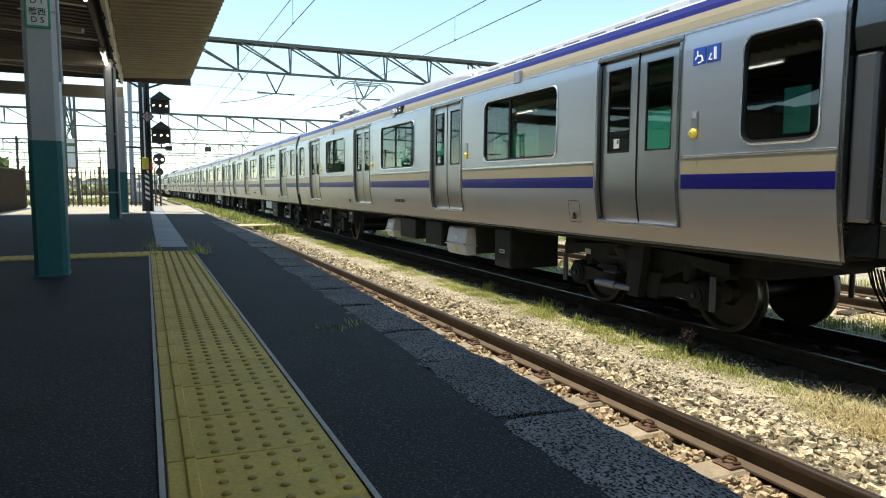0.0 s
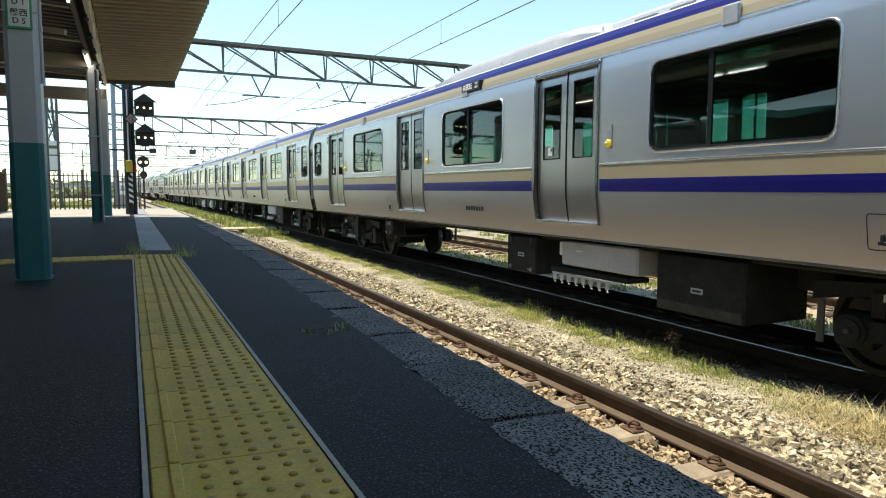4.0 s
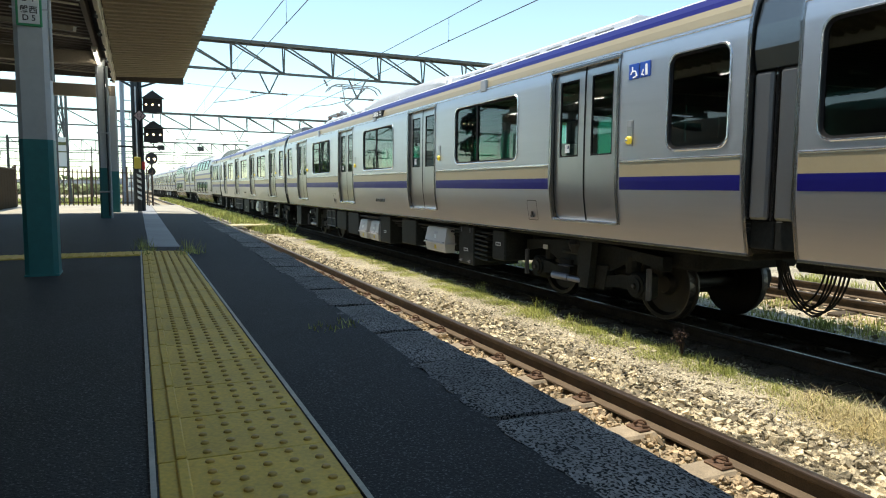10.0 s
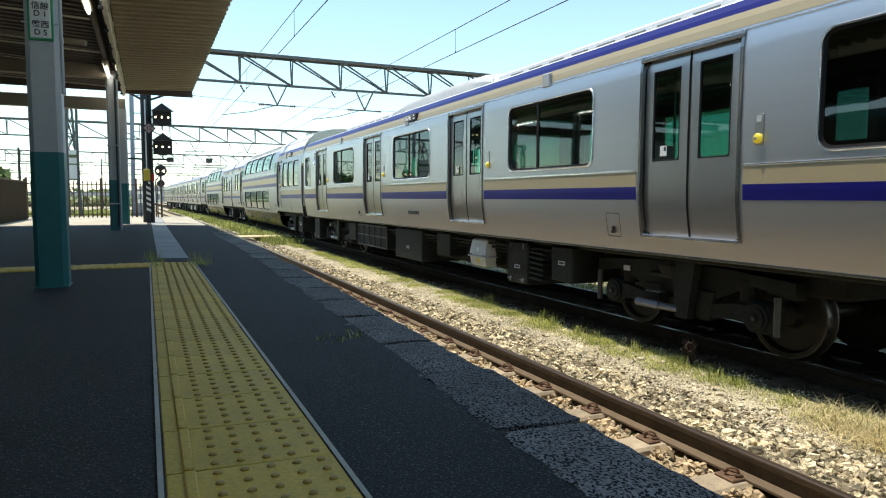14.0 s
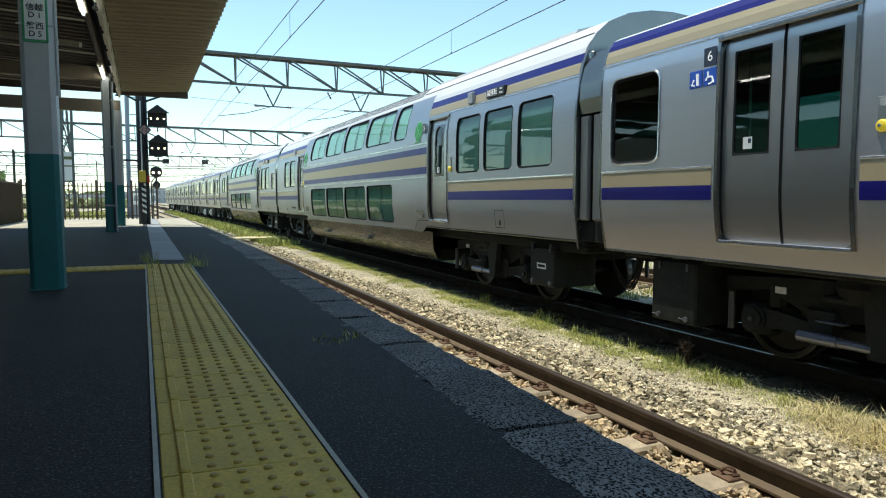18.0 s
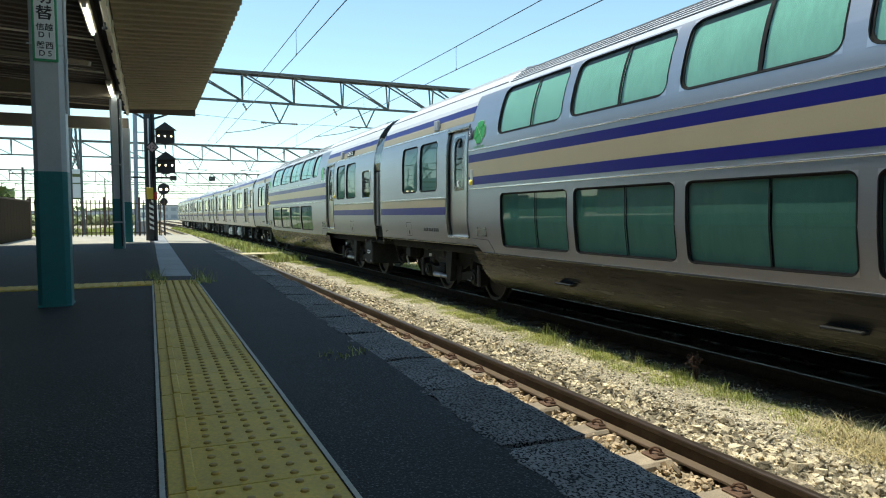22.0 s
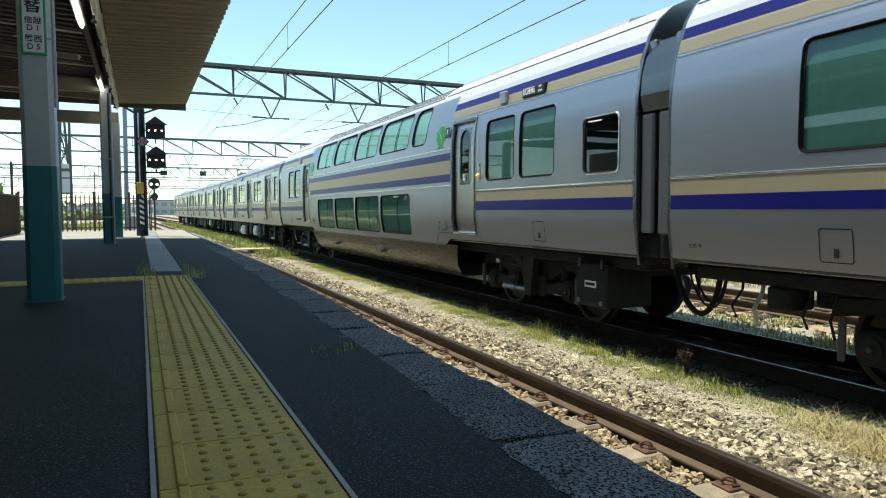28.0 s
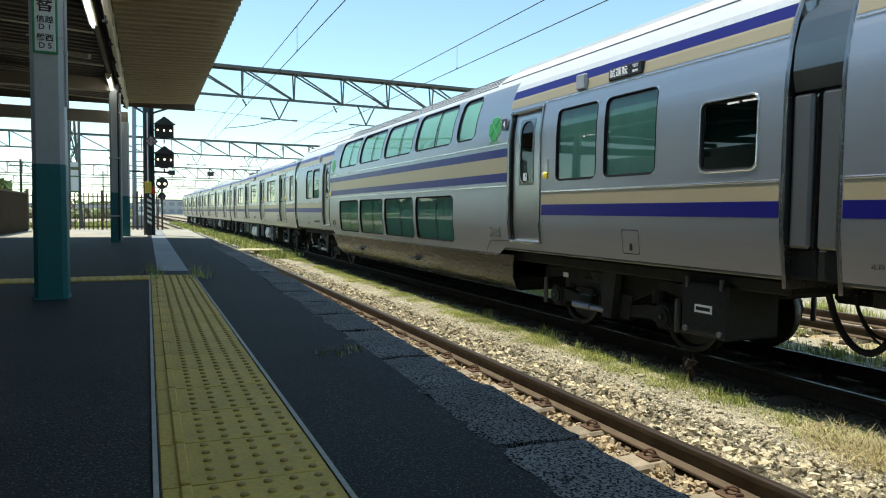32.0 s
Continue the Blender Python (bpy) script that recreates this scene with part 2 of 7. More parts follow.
LETTER = mat("letter_black", (0.012, 0.012, 0.014), 0.5, var=0.1)
# white with a slight glow added, on displays, number plates and pictograms alike
LETTER_W = mat("letter_white", (0.8, 0.8, 0.8), 0.5, var=0.02, emit=0.25)
BADGE = mat("badge_navy", (0.035, 0.045, 0.075), 0.45, var=0.1)
ICON_BLUE = mat("icon_blue", (0.02, 0.10, 0.50), 0.4, var=0.05)
CLOVER = mat("clover_green", (0.02, 0.30, 0.045), 0.4, var=0.05)
CLOVER_L = mat("clover_pale", (0.42, 0.72, 0.36), 0.4, var=0.05)
YELLOW = mat("yellow_paint", (0.62, 0.48, 0.06), 0.5, var=0.1)
OLIVE = mat("olive_paint", (0.12, 0.14, 0.05), 0.6, var=0.12)
HOARDING = mat("hoarding_brown", (0.05, 0.038, 0.023), 0.85, var=0.15, scale=1.2, spec=0.05)
AMBER = mat("door_lamp_amber", (0.70, 0.55, 0.05), 0.3, var=0.05, emit=0.15)
TUBE = mat("lamp_tube", (0.95, 0.97, 1.0), 0.4, var=0.01, emit=6.0)
SIG_LAMP = mat("signal_lamp", (1.0, 0.80, 0.50), 0.4, var=0.01, emit=3.0)
SIG_DIM = mat("signal_lamp_amber", (1.0, 0.55, 0.16), 0.4, var=0.01, emit=2.0)
RED = mat("red_paint", (0.45, 0.03, 0.03), 0.5, var=0.1)
PINK = mat("faded_pink", (0.42, 0.30, 0.29), 0.6, var=0.1)
WALL_FAR = mat("far_wall", (0.36, 0.39, 0.43), 0.8, var=0.12, scale=0.2, fine=2)
WINDOW_FAR = mat("far_window", (0.22, 0.25, 0.29), 0.3, var=0.2)
ROOF_FAR = mat("far_roof", (0.20, 0.20, 0.22), 0.8, var=0.2, scale=0.2)
LEAF = mat("leaf", (0.07, 0.13, 0.03), 0.75, var=0.3, scale=0.5, island=0.5, col2=(0.12, 0.18, 0.05))
LEAF_PALE = mat("pale_scrub", (0.20, 0.25, 0.12), 0.8, var=0.3, scale=0.5, island=0.6, col2=(0.36, 0.38, 0.22))
WIRE = mat("wire", (0.05, 0.05, 0.05), 0.5, 0.6, var=0.1)
INSUL = mat("insulator", (0.16, 0.12, 0.10), 0.35, var=0.1)
BOARD = mat("crossing_plank", (0.55, 0.47, 0.28), 0.85, var=0.2, scale=4, fine=40, bump=0.3, piece=0.12)


# ---- geometry helpers ----
class Geo:
    def __init__(self):
        self.v, self.f = [], []

    def add(self, vs, fs, m=None):
        o = len(self.v)
        self.v += [tuple(m @ Vector(p)) if m is not None else tuple(p) for p in vs]
        self.f += [tuple(o + i for i in f) for f in fs]
        return self

    def box(self, x0, x1, y0, y1, z0, z1, m=None):
        vs = [(x, y, z) for x in (x0, x1) for y in (y0, y1) for z in (z0, z1)]
        return self.add(vs, [(0, 1, 3, 2), (4, 6, 7, 5), (0, 4, 5, 1), (2, 3, 7, 6), (0, 2, 6, 4), (1, 5, 7, 3)], m)

    def cbox(self, x0, x1, y0, y1, z0, z1, c=0.01, m=None):
        c = min(c, (x1 - x0) * 0.45, (y1 - y0) * 0.45, (z1 - z0) * 0.45)
        vs, idx = [], {}
        for i, x in enumerate((x0, x1)):
            for j, y in enumerate((y0, y1)):
                for k, z in enumerate((z0, z1)):
                    dx, dy, dz = (c if i == 0 else -c), (c if j == 0 else -c), (c if k == 0 else -c)
                    for a, p in enumerate(((x, y + dy, z + dz), (x + dx, y, z + dz), (x + dx, y + dy, z))):
                        idx[i, j, k, a] = len(vs)
                        vs.append(p)
        fs = []
        for s in (0, 1):
            fs.append(tuple(idx[s, j, k, 0] for j, k in ((0, 0), (1, 0), (1, 1), (0, 1))))
            fs.append(tuple(idx[i, s, k, 1] for i, k in ((0, 0), (1, 0), (1, 1), (0, 1))))
            fs.append(tuple(idx[i, j, s, 2] for i, j in ((0, 0), (1, 0), (1, 1), (0, 1))))
        for a in (0, 1):
            for b in (0, 1):
                fs.append((idx[a, b, 0, 0], idx[a, b, 1, 0], idx[a, b, 1, 1], idx[a, b, 0, 1]))
                fs.append((idx[a, 0, b, 0], idx[a, 1, b, 0], idx[a, 1, b, 2], idx[a, 0, b, 2]))
                fs.append((idx[0, a, b, 1], idx[1, a, b, 1], idx[1, a, b, 2], idx[0, a, b, 2]))
                for k in (0, 1):
                    fs.append((idx[a, b, k, 0], idx[a, b, k, 1], idx[a, b, k, 2]))
        return self.add(vs, fs, m)

    def cyl(self, p0, p1, r, n=8, r2=None):
        p0, p1 = Vector(p0), Vector(p1)
        q = (p1 - p0).to_track_quat("Z", "Y")
        r2 = r if r2 is None else r2
        vs = []
        for p, rr in ((p0, r), (p1, r2)):
            for i in range(n):
                a = 2 * math.pi * i / n
                vs.append(p + q @ Vector((rr * math.cos(a), rr * math.sin(a), 0)))
        fs = [(i, (i + 1) % n, n + (i + 1) % n, n + i) for i in range(n)]
        fs += [tuple(range(n - 1, -1, -1)), tuple(range(n, 2 * n))]
        return self.add(vs, fs)

    def tube(self, pts, r, n=6):
        """One bent tube through the points."""
        pts = [Vector(p) for p in pts]
        vs = []
        for i, p in enumerate(pts):
            d = (pts[min(i + 1, len(pts) - 1)] - pts[max(i - 1, 0)]).normalized()
            q = d.to_track_quat("Z", "Y")
            vs += [p + q @ Vector((r * math.cos(2 * math.pi * k / n), r * math.sin(2 * math.pi * k / n), 0)) for k in range(n)]
        fs = [(i * n + k, i * n + (k + 1) % n, (i + 1) * n + (k + 1) % n, (i + 1) * n + k) for i in range(len(pts) - 1) for k in range(n)]
        fs += [tuple(range(n - 1, -1, -1)), tuple(range(len(vs) - n, len(vs)))]
        return self.add(vs, fs)

    def bar(self, p0, p1, w, h=None):
        """A square bar from p0 to p1."""
        p0, p1 = Vector(p0), Vector(p1)
        q = (p1 - p0).to_track_quat("Z", "Y")
        h = h or w
        vs = [p + q @ Vector((a * w / 2, b * h / 2, 0)) for p in (p0, p1) for a, b in ((-1, -1), (1, -1), (1, 1), (-1, 1))]
        return self.add(vs, [(0, 1, 5, 4), (1, 2, 6, 5), (2, 3, 7, 6), (3, 0, 4, 7), (3, 2, 1, 0), (4, 5, 6, 7)])

    def prism(self, poly, y0, y1, m=None):
        """A polygon of (x, z) drawn out along y."""
        n = len(poly)
        vs = [(x, y0, z) for x, z in poly] + [(x, y1, z) for x, z in poly]
        return self.add(vs, [(i, (i + 1) % n, n + (i + 1) % n, n + i) for i in range(n)] + [tuple(range(n)), tuple(range(2 * n - 1, n - 1, -1))], m)

    def pillar(self, w, d, c, z0, z1):
        """An upright square post with chamfered arrises."""
        a, b = w / 2, d / 2
        ring = [(-a + c, -b), (a - c, -b), (a, -b + c), (a, b - c), (a - c, b), (-a + c, b), (-a, b - c), (-a, -b + c)]
        return self.add([(x, y, z) for z in (z0, z1) for x, y in ring], [(i, (i + 1) % 8, 8 + (i + 1) % 8, 8 + i) for i in range(8)] + [tuple(range(7, -1, -1)), tuple(range(8, 16))])

    def lathe(self, prof, n=20, m=None):
        """Rings of (radius, x) round the x axis."""
        vs = [(x, r * math.cos(2 * math.pi * i / n), r * math.sin(2 * math.pi * i / n)) for r, x in prof for i in range(n)]
        fs = [(j * n + i, j * n + (i + 1) % n, (j + 1) * n + (i + 1) % n, (j + 1) * n + i) for j in range(len(prof) - 1) for i in range(n)]
        return self.add(vs, fs, m)


def mesh_of(name, geo, material, smooth=False):
    me = bpy.data.meshes.new(name)
    me.from_pydata(geo.v, [], geo.f)
    bm = bmesh.new()
    bm.from_mesh(me)
    if len(bm.faces) < 60000:
        bmesh.ops.recalc_face_normals(bm, faces=bm.faces)
    bm.to_mesh(me)
    bm.free()
    me.materials.append(material)
    if smooth:
        me.shade_smooth()
        me.set_sharp_from_angle(angle=radians(40))
    return me


def part(name, geo, material, parent, label="", smooth=False, m=None):
    me = geo if isinstance(geo, bpy.types.Mesh) else mesh_of(name, geo, material, smooth)
    ob = new(name, me)
    ob.parent = parent
    if m is not None:
        ob.matrix_basis = m
    if label:
        ob["label"] = label
    return ob


def thing(name, m, label, category, group="", kind="", data=None):
    ob = new(name, data)
    ob.matrix_basis = m
    return tagged(ob, label, category, group, kind)


def solid(name, geo, material, label, category="", kind="", smooth=False, group=""):
    return tagged(new(name, mesh_of(name, geo, material, smooth)), label, category, group, kind)


def letters(name, body, size, material, parent, m, depth=0.002, label="", bold=0.0):
    c = bpy.data.curves.new(name, "FONT")
    c.body, c.size, c.extrude, c.align_x, c.align_y = body, size, depth, "CENTER", "CENTER"
    c.offset = bold
    tmp = bpy.data.objects.new(name, c)
    scene.collection.objects.link(tmp)
    dg = bpy.context.evaluated_depsgraph_get()
    me = bpy.data.meshes.new_from_object(tmp.evaluated_get(dg))
    bpy.data.objects.remove(tmp)
    me.materials.clear()
    me.materials.append(material)
    return part(name, me, None, parent, label, m=m)


def rounded(u0, u1, z0, z1, r, n=5, k=5):
    """Points of a rounded rectangle, counter-clockwise, with extra ones up its sides."""
    pts = []
    for c, (cu, cz, a0) in enumerate(((u1 - r, z1 - r, 0), (u0 + r, z1 - r, 90), (u0 + r, z0 + r, 180), (u1 - r, z0 + r, 270))):
        for i in range(n):
            a = radians(a0 + 90 * i / (n - 1))
            pts.append((cu + r * math.cos(a), cz + r * math.sin(a)))
        if c == 1:
            pts += [(u0, z1 - r - (z1 - z0 - 2 * r) * i / k) for i in range(1, k)]
        if c == 3:
            pts += [(u1, z0 + r + (z1 - z0 - 2 * r) * i / k) for i in range(1, k)]
    return pts


# ---- ground and tracks ----
def plat_z(x):
    """Level under the canopy, falling gently towards the track."""
    return 0.005 - 0.025 * max(0.0, x)


def edge_x(y):
    """Platform edge, slightly bowed."""
    return 1.13 + 0.24 * min(1, max(0, (y - 1.2) / 8.0)) ** 0.8


def track_dx(y):
    """The tracks bend gently away beyond the platform."""
    k, a, b = 0.028, 30.0, 60.0
    if y < a:
        return 0.0
    if y < b:
        return -k * (y - a) ** 2 / (2 * (b - a))
    return -k * (y - (a + b) / 2)


NEAR_C, MAIN_C, FAR_C = 2.77, 6.305, 9.85

g = Geo()
xs = [-1500, -300, -60, -12, 0, 1.6, 2.2, 3.3, 4.0, 4.6, 5.1, 5.6, 7.2, 8.4, 9.3, 10.4, 12, 40, 200, 1500]
ys = [-300, -40, -12, 0, 4, 8, 12, 16, 20, 26, 34, 44, 60, 90, 140, 300, 1000, 3500]
for y in ys:
    for x in xs:
        dz = noise.noise((x * 0.9, y * 0.7, 0.3)) * 0.02 if abs(x) < 15 else 0
        if 4.3 < x < 5.3:
            dz += 0.03
        if 5.3 < x < 7.5:
            dz -= 0.02
        g.v.append((x, y, -1.135 + dz))
nx = len(xs)
g.f = [(j * nx + i, j * nx + i + 1, (j + 1) * nx + i + 1, (j + 1) * nx + i) for j in range(len(ys) - 1) for i in range(nx - 1)]
solid("ground", g, DRY, "dry sandy railway ground with gravel and grass", kind="structure", smooth=True)


def strip(name, x0, x1, y0, y1, z, material, label, step=4.0, wob=0.08):
    g = Geo()
    n = int((y1 - y0) / step) + 1
    for i in range(n + 1):
        y = y0 + (y1 - y0) * i / n
        d = track_dx(y)
        a, b = noise.noise((y * 0.8, x0, 1)) * wob, noise.noise((y * 0.8, x1, 2)) * wob
        g.v += [(x0 + d + a, y, z - 0.03), (x0 + d + a + 0.12, y, z), (x1 + d + b - 0.12, y, z), (x1 + d + b, y, z - 0.03)]
    for i in range(n):
        for k in range(3):
            g.f.append((4 * i + k, 4 * i + k + 1, 4 * i + k + 5, 4 * i + k + 4))
    return solid(name, g, material, label, kind="structure")


strip("track_bed", NEAR_C - 1.35, NEAR_C + 1.32, -20, 260, -1.128, BED, "rust-stained ballast bed under the platform track", 1.0)
strip("ballast_bed", NEAR_C + 0.55, NEAR_C + 1.36, -20, 40, -1.108, SHADOW_BED, "bed under the ballast shoulder, coloured dark as shade between the stones", 0.5, 0.16)
strip("track_bed", MAIN_C - 1.25, MAIN_C + 1.25, -60, 260, -1.112, DARK_BED, "ballast bed under the train's track, coloured dark for the train's shade", 1.0)
strip("track_bed", FAR_C - 1.0, FAR_C + 1.0, -30, 260, -1.112, RUST_STONE, "rusty ballast bed of the far siding", 1.0)


def rail(center, gauge_side, y0, y1, top, label, head, web=RAIL_RUST):
    """One flat-bottomed rail: foot, web and head."""
    x = center + gauge_side * 0.566
    root = thing("rail", Matrix(), label, "rail", kind="structure")
    foot, cap = Geo(), Geo()
    n = max(1, int((y1 - y0) / 6))
    yy = [y0 + (y1 - y0) * i / n for i in range(n + 1)]
    prof = [(-0.064, -0.153), (0.064, -0.153), (0.064, -0.142), (0.012, -0.122), (0.009, -0.05), (0.03, -0.038), (0.033, -0.012), (-0.033, -0.012), (-0.03, -0.038), (-0.009, -0.05), (-0.012, -0.122), (-0.064, -0.142)]
    capp = [(-0.033, -0.012), (0.033, -0.012), (0.030, -0.003), (0.018, 0.0), (-0.018, 0.0), (-0.030, -0.003)]
    for gg, pr in ((foot, prof), (cap, capp)):
        m = len(pr)
        for y in yy:
            gg.v += [(x + track_dx(y) + a, y, top + b) for a, b in pr]
        for i in range(n):
            for k in range(m):
                gg.f.append((i * m + k, i * m + (k + 1) % m, (i + 1) * m + (k + 1) % m, (i + 1) * m + k))
        gg.f += [tuple(range(m)), tuple(range(n * m + m - 1, n * m - 1, -1))]
    part("rail_web", foot, web, root)
    # the foot's paler tan shows its dust and also paints the light on it
    if web is RAIL_RUST:
        foot_geo = Geo()
        for s_ in (-1, 1):
            o = len(foot_geo.v)
            for y in yy:
                foot_geo.v += [(x + track_dx(y) + s_ * a, y, top + b) for a, b in ((0.066, -0.154), (0.066, -0.139), (0.016, -0.119), (0.016, -0.154))]
            for i in range(n):
                foot_geo.f += [(o + 4 * i + k, o + 4 * i + (k + 1) % 4, o + 4 * i + 4 + (k + 1) % 4, o + 4 * i + 4 + k) for k in range(4)]
        part("rail_foot", foot_geo, RAIL_FOOT, root, "dusty tan rail foot, coloured paler for the sun it catches")
    part("rail_head", cap, head, root, "worn rail head")
    # narrow pale strip imitates the sky's glint along the darkened head
    if head is RAIL_HEAD_SHADE:
        run = Geo()
        for y in yy:
            run.v += [(x + track_dx(y) + a, y, top + 0.0012) for a in (-0.030, -0.016)]
        run.f = [(2 * i, 2 * i + 1, 2 * i + 3, 2 * i + 2) for i in range(n)]
        part("running_band", run, GLINT_LINE, root, "pale strip standing for the sky's glint on the rail head")
    return root


for s in (-1, 1):
    rail(NEAR_C, s, -18, 240, RAIL, "rusty brown rail on concrete sleepers beside the platform", RAIL_TOP)
    rail(MAIN_C, s, -60, 250, RAIL, "rail under the train, coloured dark for its shade, with a pale glint strip", RAIL_HEAD_SHADE, RAIL_SHADE)
    rail(FAR_C, s, -30, 240, RAIL, "rusty rail of an overgrown siding", RAIL_RUST)

# sleepers of the platform track, with a spring clip on each side of the visible rail
sl = Geo().cbox(-1.0, 1.0, -0.12, 0.12, -0.16, 0, 0.02)
sl_me = mesh_of("sleeper", sl, SLEEPER)
cg = Geo()
ring = [(0.027 * math.cos(a), 0.027 * math.sin(a)) for a in [2 * math.pi * i / 11 for i in range(12)]]
cg.tube([(-0.112 + a * 1.2, -0.01 - a * 0.9, 0.040 + b * 1.05) for a, b in ring], 0.008, 6)
cg.tube([(-0.12, -0.045, 0.03), (-0.075, -0.055, 0.026), (-0.05, 0.0, 0.024), (-0.075, 0.055, 0.026), (-0.12, 0.045, 0.03)], 0.010, 6)
cg.cbox(-0.17, -0.066, -0.075, 0.075, 0.0, 0.018, 0.006)
clip_me = mesh_of("rail_clip", cg, CLIP)
y = -4.11
for i in range(70):
    s_ob = thing("sleeper", pose(NEAR_C + track_dx(y) + rng.uniform(-0.02, 0.02), y, -1.072, 0, 0, rng.uniform(-0.6, 0.6)), "sun-bleached concrete sleeper set in ballast", "sleeper", "sleepers of the platform track", data=sl_me)
    if i < 40:
        for sx, rz in ((0.566, 0), (0.566, 180), (-0.566, 0), (-0.566, 180)):
            part("rail_clip", clip_me, None, s_ob, m=pose(sx, 0, 0.0, 0, 0, rz))
    y += 0.70 + rng.uniform(-0.02, 0.02)
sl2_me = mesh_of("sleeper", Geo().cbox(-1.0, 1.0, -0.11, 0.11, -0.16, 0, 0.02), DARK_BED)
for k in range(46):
    thing("sleeper", pose(MAIN_C, -3 + 0.66 * k, -1.08), "sleeper under the train's track, coloured dark for the train's shade", "sleeper", "sleepers of the main track", data=sl2_me)
for k in range(30):
    thing("sleeper", pose(FAR_C, -1 + 0.7 * k, -1.085), "weathered sleeper of the overgrown siding", "sleeper", "sleepers of the siding", data=sl2_me)


def stones(name, count, area, z, size, material, label, seed, keep=None):
    """Loose angular stones in one heap."""
    r = random.Random(seed)
    cube = [(x, y, z) for x in (-1, 1) for y in (-1, 1) for z in (-1, 1)]
    icf = [(0, 1, 3), (0, 3, 2), (4, 6, 7), (4, 7, 5), (0, 4, 5), (0, 5, 1), (2, 3, 7), (2, 7, 6), (0, 2, 6), (0, 6, 4), (1, 5, 7), (1, 7, 3)]
    shapes = []
    for _ in range(40):
        sc = [r.uniform(0.8, 1.35), r.uniform(0.55, 1.0), r.uniform(0.35, 0.75)]
        shapes.append([Vector([c * s * r.uniform(0.45, 1.15) for c, s in zip(p, sc)]) for p in cube])
    g = Geo()
    done = 0
    while done < count:
        x, y = area(r)
        if keep and not keep(x, y):
            continue
        s = size * r.uniform(0.55, 1.5) * (1 if r.random() < 0.9 else 1.5)
        q = Euler((r.gauss(0, 0.45), r.gauss(0, 0.45), r.uniform(0, 6.3))).to_matrix() * s
        p = Vector((x + track_dx(y), y, z + s * r.uniform(-0.1, 0.8)))
        o = len(g.v)
        g.v += [tuple(p + q @ v) for v in r.choice(shapes)]
        g.f += [(o + a, o + b, o + c) for a, b, c in icf]
        done += 1
    me = bpy.data.meshes.new(name)
    me.from_pydata(g.v, [], g.f)
    me.materials.append(material)
    return tagged(new(name, me), label, "ballast", kind="stuff")


near_y = lambda r, a, b: a + (b - a) * r.random() ** 1.9
stones("ballast", 33000, lambda r: (3.39 + min(abs(r.gauss(0, 0.33)), 0.95), near_y(r, 0.8, 26)), -1.105, 0.0195, STONE, "grey-beige crushed ballast stones beside the rail", 3)
stones("ballast", 7600, lambda r: (r.uniform(2.1, 3.26), near_y(r, 0.8, 22)), -1.105, 0.0168, RUST_STONE, "rust-stained ballast stones between sleepers", 4, lambda x, y: 0.16 < ((y + 4.11) / 0.70) % 1 < 0.84)
stones("ballast", 4200, lambda r: (3.38 + min(abs(r.gauss(0, 0.36)), 1.0), r.uniform(-7, 0.9)), -1.117, 0.024, STONE, "grey-beige crushed ballast stones beside the rail", 23)
stones("ballast", 1500, lambda r: (r.uniform(2.1, 3.26), r.uniform(-7, 0.9)), -1.105, 0.024, RUST_STONE, "rust-stained ballast stones between sleepers", 24, lambda x, y: 0.16 < ((y + 4.11) / 0.70) % 1 < 0.84)
stones("ballast", 22000, lambda r: (r.uniform(3.9, 5.45), near_y(r, 1.2, 13)), -1.118, 0.0095, GRAVEL, "scattered small stones on the dry strip", 5)
stones("ballast", 2600, lambda r: (r.uniform(7.3, 11.0), near_y(r, 2, 26)), -1.12, 0.026, STONE, "pale ballast stones beyond the train", 6)
stones("ballast", 2200, lambda r: (r.uniform(5.4, 7.2), near_y(r, 1.5, 18)), -1.115, 0.026, DARK_BED, "ballast under the train, coloured dark for its shade", 8)


def blades(name, count, area, h, material, label, seed, lean=0.5, width=0.006):
    r = random.Random(seed)
    g = Geo()
    for _ in range(count):
        x, y, k = area(r)
        a, hh = r.uniform(0, 6.283), h * k * r.uniform(0.4, 1.25)
        dx, dy = math.cos(a), math.sin(a)
        w = width * r.uniform(0.7, 1.5) * (1 + max(0, y - 10) * 0.06)
        le = hh * r.uniform(0.05, lean)
        z = -1.125
        x += track_dx(y)
        o = len(g.v)
        g.v += [(x - dy * w, y + dx * w, z), (x + dy * w, y - dx * w, z), (x + dx * le * 0.35 + dy * w * 0.8, y + dy * le * 0.35 - dx * w * 0.8, z + hh * 0.6), (x + dx * le * 0.35 - dy * w * 0.8, y + dy * le * 0.35 + dx * w * 0.8, z + hh * 0.6), (x + dx * le, y + dy * le, z + hh)]
        g.f += [(o, o + 1, o + 2, o + 3), (o + 3, o + 2, o + 4)]
    me = bpy.data.meshes.new(name)
    me.from_pydata(g.v, [], g.f)
    me.materials.append(material)
    return tagged(new(name, me), label, "grass", kind="stuff")


def tufts(centres, spread):
    def area(r):
        x, y, k = r.choice(centres)
        return r.gauss(x, spread), r.gauss(y, spread), k
    return area


tr_ = random.Random(21)
verge = [(4.99 + tr_.gauss(0, 0.12), 2.5 + 24 * tr_.random() ** 1.3, tr_.uniform(0.5, 1.3)) for _ in range(150)]
blades("grass", 46000, tufts(verge, 0.10), 0.058, GRASS, "patchy green grass tufts along the train's track", 11, 1.0, 0.0026)
blades("grass", 52000, lambda r: (r.gauss(4.97, 0.13), 2.3 + 18 * r.random() ** 1.5, r.uniform(0.4, 1.2)), 0.034, GRASS, "low creeping grass along the edge of the shade", 19, 1.6, 0.0028)
